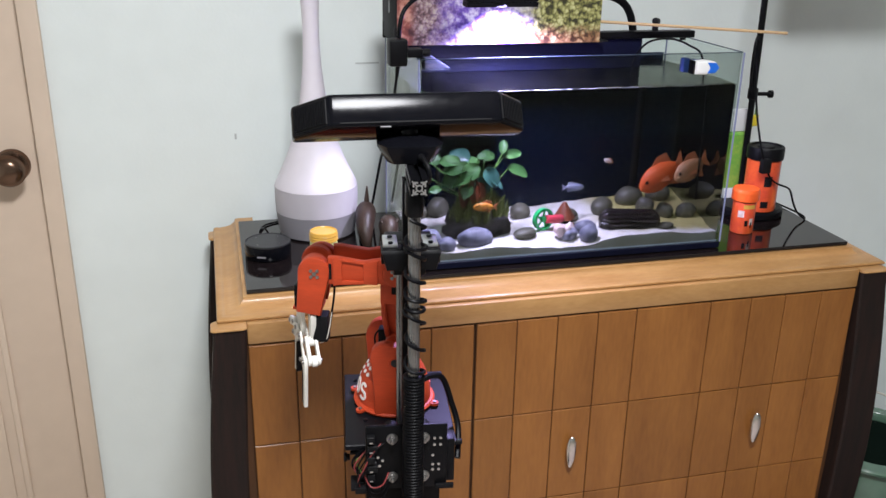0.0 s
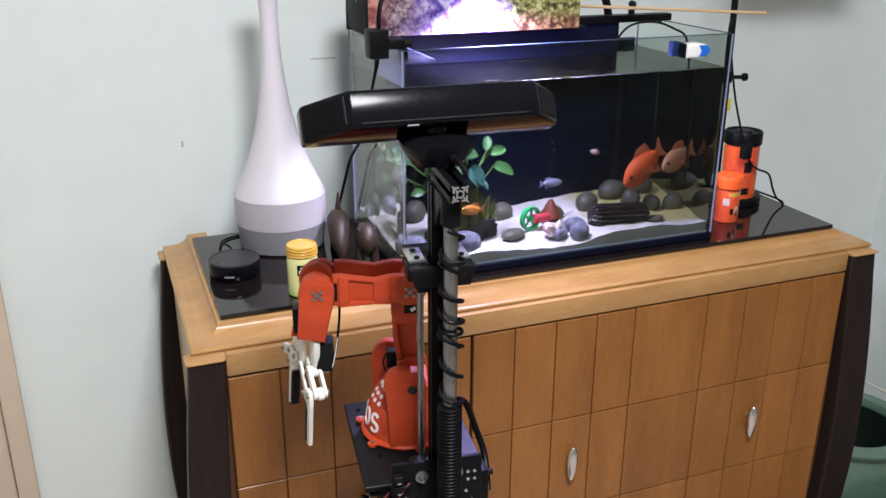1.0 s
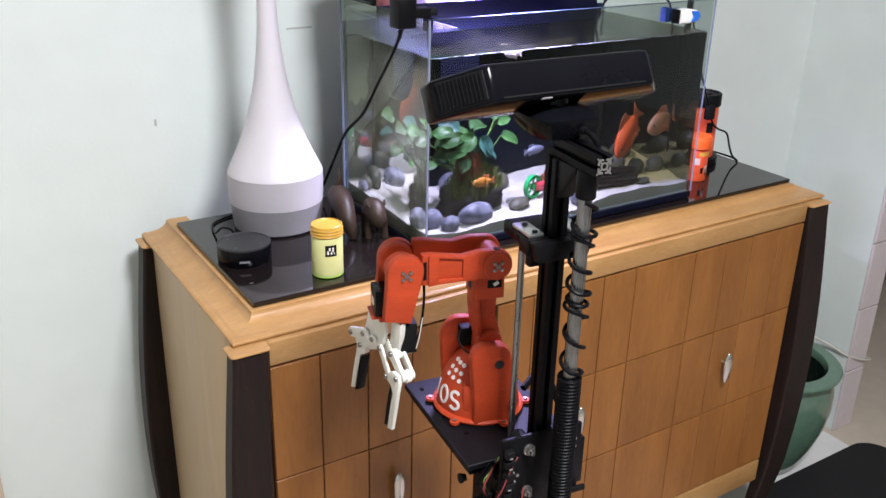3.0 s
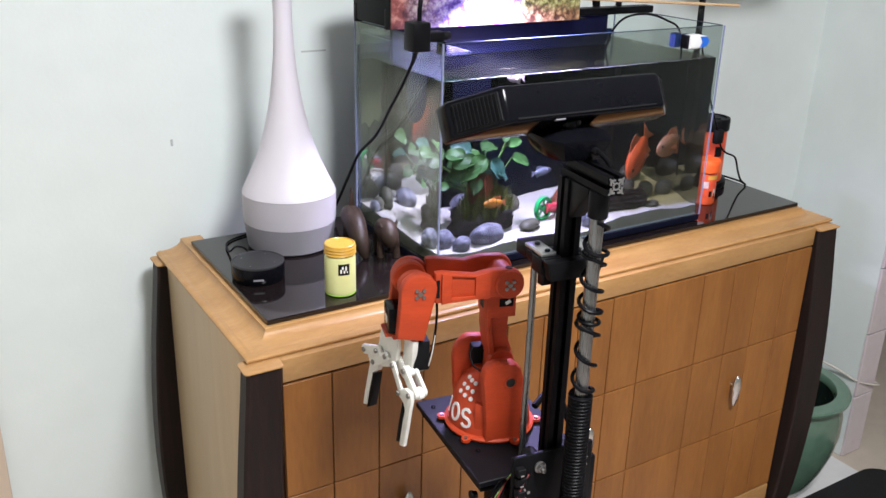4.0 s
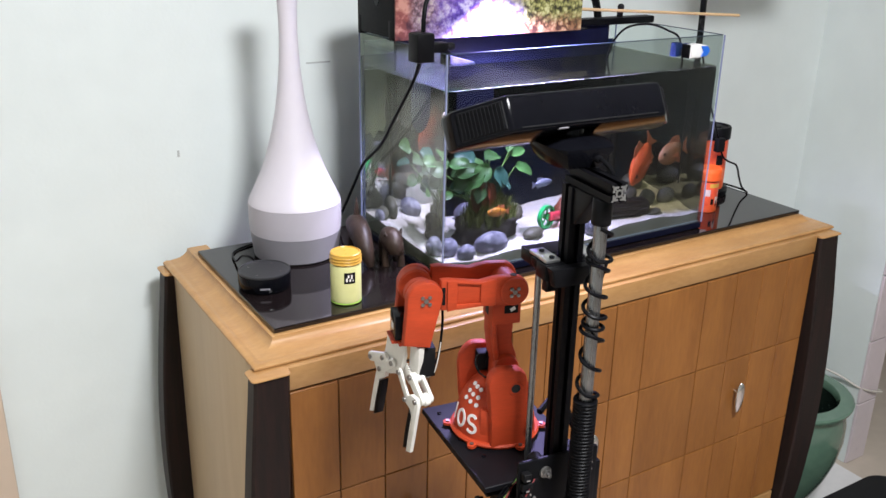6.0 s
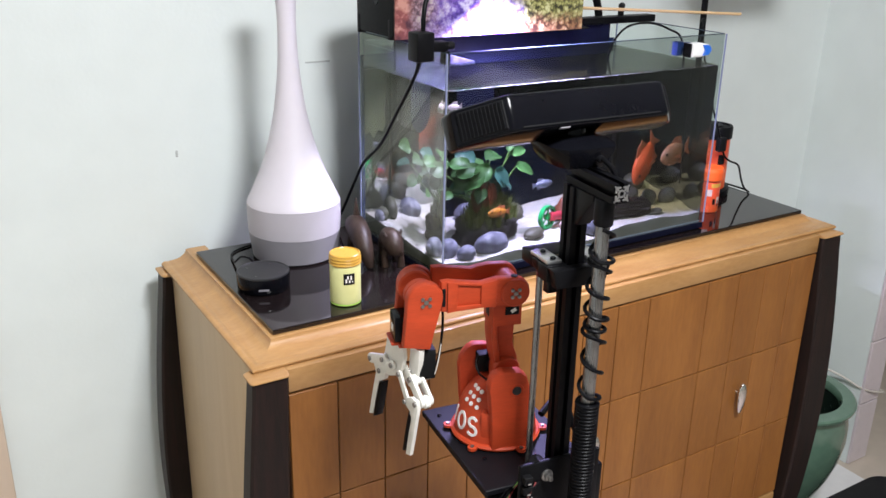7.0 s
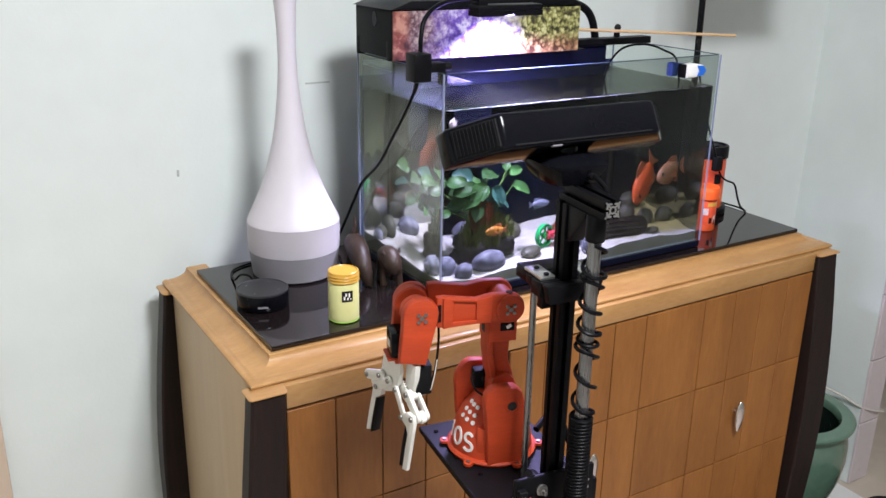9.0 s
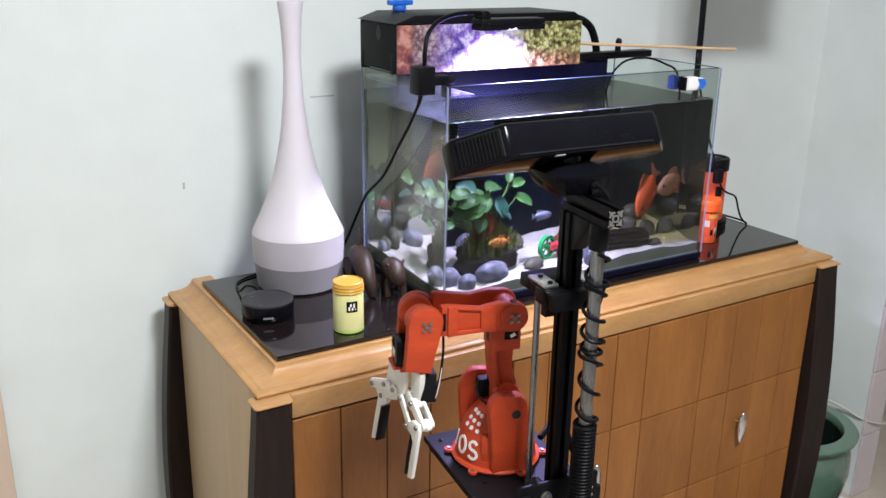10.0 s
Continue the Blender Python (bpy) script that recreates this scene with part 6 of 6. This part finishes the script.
ua = A("upper_arm", join(slab(web, -0.0170, 0.0135, 0.002), slab(flange, 0.0136, 0.0215, 0.002), slab([(0.0165, 0.1585), (0.0165, 0.1900), (-0.0212, 0.1900), (-0.0212, 0.1585)], -0.0190, 0.0216, 0.002),
                         slab(foot_out, -0.0065, 0.0220, 0.003)), M_ORANGE, "orange upper arm")
A("slot", bm_box(-0.0172, 0.0010, 0.0212, 0.0223, 0.1735, 0.1845, 0.0005, 1), M_BLACKMATT, parent=ua)
A("slot_label", moved(bm_box(-0.0045, 0.0025, 0.0223, 0.0227, -0.0022, 0.0022), pose(-0.0090, 0, 0.1790, 0, 30, 0)), M_LETTER, parent=ua)
# dark plate laid on the wall in place of an open, shaded slot
A("wall_slot", bm_box(0.0161, 0.0172, -0.0060, 0.0060, 0.1660, 0.1850, 0.0005, 1), M_LAVA, parent=ua)
A("knuckle", bm_box(-0.0180, 0.0120, -0.0080, 0.0210, 0.1895, 0.2050, 0.003), M_ORANGE, parent=ua)
A("elbow_hub", moved(bm_lathe([(0, 0.046), (0.0135, 0.046), (0.0150, 0.0445), (0.0150, 0.0), (0, 0.0)], 36), pose(BU, -0.0135, BZ, -90, 0, 0)), M_ORANGE)


# forearm: two side plates with a bridge; the wrist plates lie outside them
def fore(v0, v1):
    pts = arc(BU, BZ, 0.0195, -100, -260, 12) + [(0.0140, 0.2292), (0.0260, 0.2272), (0.0370, 0.2248), (0.0640, 0.2285), (0.0760, 0.2305), (0.0865, 0.2300), (0.0865, 0.1910), (0.0760, 0.1895), (0.0660, 0.1912), (0.0370, 0.1932), (0.0150, 0.1925)]
    return slab(pts[::-1], v0, v1, 0.003)


fa = A("forearm", join(fore(0.0222, 0.0345), fore(-0.0258, -0.0135)), M_ORANGE, "orange forearm with two side plates")
A("bridge", slab([(0.030, 0.1960), (0.078, 0.1960), (0.078, 0.2060), (0.030, 0.2060)], -0.0134, 0.0220, 0.002), M_ORANGE, parent=fa)
A("slot", bm_box(0.0810, 0.0850, 0.0340, 0.0355, 0.1985, 0.2215, 0.0005, 1), M_BLACKMATT, parent=fa)
for pts_rim in ([(0.0360, 0.2215), (0.0680, 0.2255), (0.0680, 0.2285), (0.0360, 0.2245)], [(0.0360, 0.1935), (0.0680, 0.1915), (0.0680, 0.1985), (0.0360, 0.1985)], [(0.0665, 0.1918), (0.0790, 0.1900), (0.0790, 0.2300), (0.0665, 0.2285)], [(0.0180, 0.1930), (0.0375, 0.1935), (0.0375, 0.2245), (0.0180, 0.2285)]):
    A("raised_rim", slab(pts_rim, 0.0346, 0.0374, 0.0012), M_ORANGE, parent=fa)
A("elbow_boss", moved(bm_lathe([(0, 0.003), (0.0165, 0.003), (0.0180, 0.0018), (0.0182, 0), (0, 0)], 36), pose(BU, 0.0346, BZ, -90)), M_ORANGE, parent=fa)
A("top_screw", bm_cyl((-0.0060, 0.0285, 0.2284), (-0.0060, 0.0285, 0.2292), 0.0042, 14), M_LAVA, parent=fa)
for cu, cz, vv in ((BU, BZ, 0.0376), (AU, AZ, 0.0360)):
    for k in range(4):
        a = radians(45 + 90 * k)
        A("screw", bm_cyl((cu + 0.0062 * math.cos(a), vv, cz + 0.0062 * math.sin(a)), (cu + 0.0062 * math.cos(a), vv + 0.0018, cz + 0.0062 * math.sin(a)), 0.0024, 12, 0.0005), M_SCREW, parent=fa)
    A("screw", bm_cyl((cu, vv, cz), (cu, vv + 0.0014, cz), 0.0030, 14), M_SCREW, parent=fa)
# wrist
wr = [(0.0985, 0.1425), (0.1320, 0.1480), (0.1310, 0.160), (0.1285, 0.190)] + arc(AU, AZ, 0.0232, 5, 165, 14) + [(0.0850, 0.200), (0.0885, 0.185), (0.0935, 0.165)]
w = A("wrist", join(slab(wr, 0.0190, 0.0360, 0.003), slab(wr, -0.0330, -0.0200, 0.003), bm_box(0.100, 0.134, -0.0199, 0.0189, 0.1400, 0.1460, 0.001), bm_box(0.122, 0.142, -0.0200, 0.0120, 0.1410, 0.1450, 0.001)), M_ORANGE, "orange wrist bracket")
A("wrist_hub", moved(bm_lathe([(0, 0.014), (0.0195, 0.014), (0.0215, 0.012), (0.0215, 0.002), (0.0195, 0.0), (0, 0.0)], 36), pose(AU + 0.004, -0.0185, AZ + 0.003, -90, 0, 0)), M_ORANGE)
A("wrist_hub", moved(bm_lathe([(0, 0.010), (0.0180, 0.010), (0.0195, 0.0085), (0.0195, 0.0), (0, 0.0)], 36), pose(AU + 0.003, 0.0085, AZ + 0.001, -90, 0, 0)), M_ORANGE)
A("servo", bm_box(0.103, 0.1385, -0.0165, 0.0150, 0.1465, 0.179, 0.0015), M_BLACKGLOSS, "black servo motor", w)
A("servo_label", bm_box(0.1386, 0.1392, -0.004, 0.006, 0.158, 0.166), M_LETTER, parent=w)
A("servo_wire", bm_tube(smooth_path([(0.080, 0.016, 0.196), (0.0805, 0.022, 0.172), (0.083, 0.026, 0.150), (0.087, 0.028, 0.126), (0.094, 0.027, 0.112), (0.102, 0.024, 0.106)]), 0.0016, 8), M_RUBBER, "black and pale servo wire")
A("servo_wire", bm_tube(smooth_path([(0.0835, 0.0275, 0.146), (0.0875, 0.0295, 0.122), (0.0925, 0.029, 0.104), (0.102, 0.026, 0.097)]), 0.0008, 8), M_WIRE_W)
A("servo_body", bm_box(0.090, 0.112, 0.0060, 0.0300, 0.1000, 0.1400, 0.002), M_BLACKMATT, "black gripper servo")

# gripper: palm, gears, two linked jaws that open across the wrist
GM = AM @ pose(0.130, 0.000, 0, 0, 0, 21.5)


def jaw_plate(pts, u0, u1, bev=0.0012):
    """Outline across the jaws and up, drawn out ahead."""
    return moved(bm_prof(pts, u0, u1, bev, 2), Matrix(((0, 1, 0, 0), (1, 0, 0, 0), (0, 0, 1, 0), (0, 0, 0, 1))))


def J(name, bm, material, label=""):
    return part(name, moved(bm, GM), material, robot, label)


J("palm", jaw_plate([(-0.018, 0.1430), (0.017, 0.1430), (0.0194, 0.1260), (0.0133, 0.1080), (0.0060, 0.0970), (-0.0127, 0.0885), (-0.0250, 0.0870), (-0.0320, 0.0930), (-0.0300, 0.1060), (-0.0240, 0.1190)], 0.000, 0.006), M_WHITEPR, "white printed gripper palm")
J("palm_strut", jaw_plate([(0.0185, 0.1420), (0.0390, 0.1420), (0.0345, 0.1040), (0.0300, 0.0960), (0.0190, 0.0960), (0.0150, 0.1020)], -0.012, -0.004), M_WHITEPR)
GV, GH, GR = 0.0050, 0.0965, 0.0175
gear = [jaw_plate([(GV, GH)] + arc(GV, GH, GR, -30, 105, 18), -0.003, -0.0005, 0.0003)]
for k in range(13):
    a = radians(-26 + 10.4 * k)
    tooth = [(-0.0011, 0.0), (0.0011, 0.0), (0.0006, 0.0026), (-0.0006, 0.0026)]
    gear.append(jaw_plate([(GV + (GR + dz) * math.cos(a) - dv * math.sin(a), GH + (GR + dz) * math.sin(a) + dv * math.cos(a)) for dv, dz in tooth], -0.003, -0.0005, 0.0002))
J("gear", join(*gear), M_WHITEPR, "white toothed gear segment")
J("jaw_link", jaw_plate(capsule(-0.0190, 0.1095, 0.0072, -0.0510, 0.0985, 0.0066), 0.0065, 0.0115), M_WHITEPR, "white gripper link")
J("jaw_link", jaw_plate(capsule(-0.0018, 0.1090, 0.0060, -0.0300, 0.0890, 0.0062), 0.0065, 0.0105), M_WHITEPR, "white gripper link")
J("jaw_finger", jaw_plate([(-0.0540, 0.0950), (-0.0450, 0.0990), (-0.0300, 0.0960), (-0.0245, 0.0860), (-0.0275, 0.0760), (-0.0389, 0.0683), (-0.0470, 0.0400), (-0.0553, 0.0122), (-0.0641, 0.0087), (-0.0580, 0.0350), (-0.0516, 0.0591), (-0.0460, 0.0790)], -0.002, 0.006), M_WHITEPR, "white printed gripper finger")
J("finger_pad", jaw_plate([(-0.0385, 0.0672), (-0.0297, 0.0720), (-0.0360, 0.0430), (-0.0439, 0.0151), (-0.0535, 0.0091), (-0.0468, 0.0380)], -0.004, 0.0062), M_RUBBER, "black rubber finger pad")
for u0, u1 in ((-0.0010, 0.0042), (-0.0135, -0.0090)):
    J("jaw_link", jaw_plate(capsule(0.0300, 0.1015, 0.0062, 0.0515, 0.0790, 0.0066), u0, u1), M_WHITEPR, "white gripper link")
J("jaw_block", join(jaw_plate(capsule(0.0500, 0.0800, 0.0060, 0.0530, 0.0770, 0.0060), -0.0089, -0.0011), jaw_plate(capsule(0.0300, 0.1015, 0.0055, 0.0325, 0.0990, 0.0055), -0.0089, -0.0011)), M_WHITEPR)
J("jaw_link", jaw_plate(capsule(0.0111, 0.1020, 0.0050, 0.0290, 0.0730, 0.0048), 0.0046, 0.0080), M_WHITEPR, "white gripper link")
J("jaw_finger", jaw_plate([(0.0270, 0.0700), (0.0300, 0.0780), (0.0420, 0.0850), (0.0540, 0.0840), (0.0568, 0.0740), (0.0530, 0.0580), (0.0475, 0.0300), (0.0409, 0.0010), (0.0310, -0.0015), (0.0368, 0.0300), (0.0425, 0.0550), (0.0390, 0.0640)], 0.0050, 0.0105), M_WHITEPR, "white printed gripper finger")
J("finger_pad", jaw_plate([(0.0375, 0.0635), (0.0424, 0.0590), (0.0366, 0.0300), (0.0308, 0.0030), (0.0240, 0.0005), (0.0298, 0.0320)], 0.0030, 0.0108), M_RUBBER, "black rubber finger pad")
for v, z, u in ((-0.0506, 0.0987, 0.0116), (-0.0212, 0.1094, 0.0116), (-0.0018, 0.1094, 0.0106), (-0.0299, 0.0893, 0.0106), (0.0301, 0.1018, 0.0043), (0.0111, 0.1020, 0.0081), (0.0290, 0.0730, 0.0106), (0.0515, 0.0795, 0.0106)):
    J("pin", bm_cyl((u, v, z), (u + 0.0022, v, z), 0.0034, 12, 0.0006), M_SCREW, "steel screw")
for v, z in ((0.0515, 0.0790), (0.0300, 0.1015)):
    J("pin", bm_cyl((-0.0157, v, z), (-0.0136, v, z), 0.0032, 12, 0.0006), M_SCREW, "steel screw")

# ---------------------------------------------------------------- fish


def fish(name_label, ln, ht, th, skin, fin):
    """Built along -x (head) with its own fins and eyes."""
    f = thing("fish", name_label, "fish", group="aquarium fish")
    body = bmesh.new()
    n, seg = 16, 14
    rings = []
    for i in range(n + 1):
        t = i / n
        r = (math.sin(math.pi * min(1, t * 0.90 + 0.02)) ** 0.62) * (1 - 0.25 * t)
        r = max(r, 0.14 if t > 0.5 else 0.05)
        rings.append([body.verts.new((-ln / 2 + t * ln * 0.82, th / 2 * r * math.cos(2 * math.pi * k / seg), ht / 2 * r * math.sin(2 * math.pi * k / seg))) for k in range(seg)])
    for a, b in zip(rings, rings[1:]):
        for k in range(seg):
            body.faces.new((a[k], a[(k + 1) % seg], b[(k + 1) % seg], b[k]))
    body.faces.new(rings[0][::-1])
    body.faces.new(rings[-1])
    bmesh.ops.recalc_face_normals(body, faces=body.faces[:])
    part("body", body, skin, f)
    x1 = ln * 0.30
    part("tail_fin", bm_prof([(x1, -0.05 * ht), (ln * 0.5, -0.38 * ht), (ln * 0.46, 0), (ln * 0.52, 0.40 * ht), (x1, 0.06 * ht)], -0.0004, 0.0004), fin, f)
    part("dorsal_fin", bm_prof([(-ln * 0.14, ht * 0.42), (ln * 0.04, ht * 0.62), (ln * 0.24, ht * 0.58), (ln * 0.26, ht * 0.20), (ln * 0.05, ht * 0.36)], -0.0004, 0.0004), fin, f)
    part("anal_fin", bm_prof([(ln * 0.02, -ht * 0.38), (ln * 0.22, -ht * 0.58), (ln * 0.26, -ht * 0.20)], -0.0004, 0.0004), fin, f)
    for s in (-1, 1):
        part("eye", moved(bm_blob(0.05 * ht + 0.0005, 0.0009, 0.05 * ht + 0.0005, 0, 1, 0, 2), pose(-ln * 0.36, s * th * 0.33, ht * 0.12)), M_EYE, f)
        part("side_fin", moved(bm_prof([(-ln * 0.14, 0), (ln * 0.04, ht * 0.08), (ln * 0.06, -ht * 0.14)], -0.0003, 0.0003), pose(0, s * (th * 0.5 + 0.001), -ht * 0.08, 0, 0, s * 18)), fin, f)
    return f


parrot = fish("large plump orange-red fish swimming head down", 0.104, 0.062, 0.034, M_FISHO, M_FISHFIN)
brown = fish("brownish grey fish near the side of the tank", 0.078, 0.050, 0.026, M_FISHB, M_FISHFIN)
amber = fish("small amber orange fish above the moss", 0.046, 0.020, 0.010, M_FISHY, M_FISHFIN)
grey = fish("small blue-grey fish hovering over the stones", 0.044, 0.018, 0.010, M_FISHG, M_FISHG)
pink = fish("tiny pinkish fish in mid water", 0.020, 0.010, 0.005, M_FISHW, M_FISHFIN)
white = fish("small pinkish white fish near the surface", 0.036, 0.018, 0.009, M_FISHW, M_FISHW)


def motions():
    """The swimming fish: seconds, place, nose-down angle, heading."""
    def swim(f, rows):
        walk(f, [(t, pose(x, y, z, 0, dip, turn)) for t, x, y, z, dip, turn in rows])

    swim(parrot, [(0, 0.822, 1.462, 1.060, -30, 4), (1, 0.812, 1.462, 1.060, -38, 8), (2, 0.804, 1.460, 1.056, -52, 14), (2.7, 0.804, 1.460, 1.056, -55, 18), (3.8, 0.806, 1.460, 1.060, -57, 20),
                  (5, 0.808, 1.462, 1.064, -57, 20), (6.8, 0.814, 1.462, 1.064, -57, 20), (8.5, 0.822, 1.462, 1.062, -58, 22), (10, 0.828, 1.464, 1.060, -58, 22)])
    swim(brown, [(0, 0.870, 1.430, 1.076, -28, 6), (2.5, 0.868, 1.428, 1.074, -18, 10), (5, 0.868, 1.428, 1.080, -14, 4), (7.5, 0.870, 1.426, 1.076, -12, 6), (10, 0.868, 1.428, 1.078, -14, 8)])
    swim(amber, [(0, 0.455, 1.412, 1.028, 2, 0), (2.5, 0.456, 1.410, 1.024, 0, 4), (5, 0.457, 1.412, 1.023, 3, -3), (7.5, 0.456, 1.410, 1.023, 0, 2), (10, 0.457, 1.412, 1.022, -2, 0)])
    swim(grey, [(0, 0.650, 1.500, 1.036, 0, 175), (1.5, 0.625, 1.495, 1.040, 2, 178), (2.7, 0.600, 1.485, 1.046, 4, 181), (4.5, 0.580, 1.470, 1.052, 4, 182), (7, 0.572, 1.462, 1.048, 2, 180), (10, 0.571, 1.460, 1.047, 0, 178)])
    swim(pink, [(0, 0.700, 1.440, 1.097, 20, 0), (1, 0.698, 1.440, 1.100, 15, 4), (2, 0.694, 1.440, 1.094, 25, 0), (4, 0.680, 1.450, 1.098, 10, -6), (7, 0.690, 1.450, 1.090, 15, 0), (10, 0.685, 1.450, 1.095, 10, 4)])
    swim(white, [(0, 0.500, 1.425, 1.190, -5, 5), (1.0, 0.505, 1.425, 1.196, 5, 5), (1.5, 0.525, 1.420, 1.232, 5, 8), (2.1, 0.540, 1.420, 1.234, 8, 12), (2.7, 0.520, 1.420, 1.233, 6, 6), (4.5, 0.482, 1.420, 1.232, 4, 0), (5.2, 0.455, 1.420, 1.200, -14, 0), (5.7, 0.425, 1.420, 1.190, -4, 0),
                 (6.8, 0.358, 1.400, 1.213, -6, 6), (7.5, 0.350, 1.385, 1.210, -4, 20), (8.5, 0.343, 1.378, 1.216, 4, 20), (9, 0.353, 1.385, 1.220, 8, 45), (9.5, 0.356, 1.385, 1.215, 0, 60), (10, 0.358, 1.390, 1.208, -6, 70)])


motions()
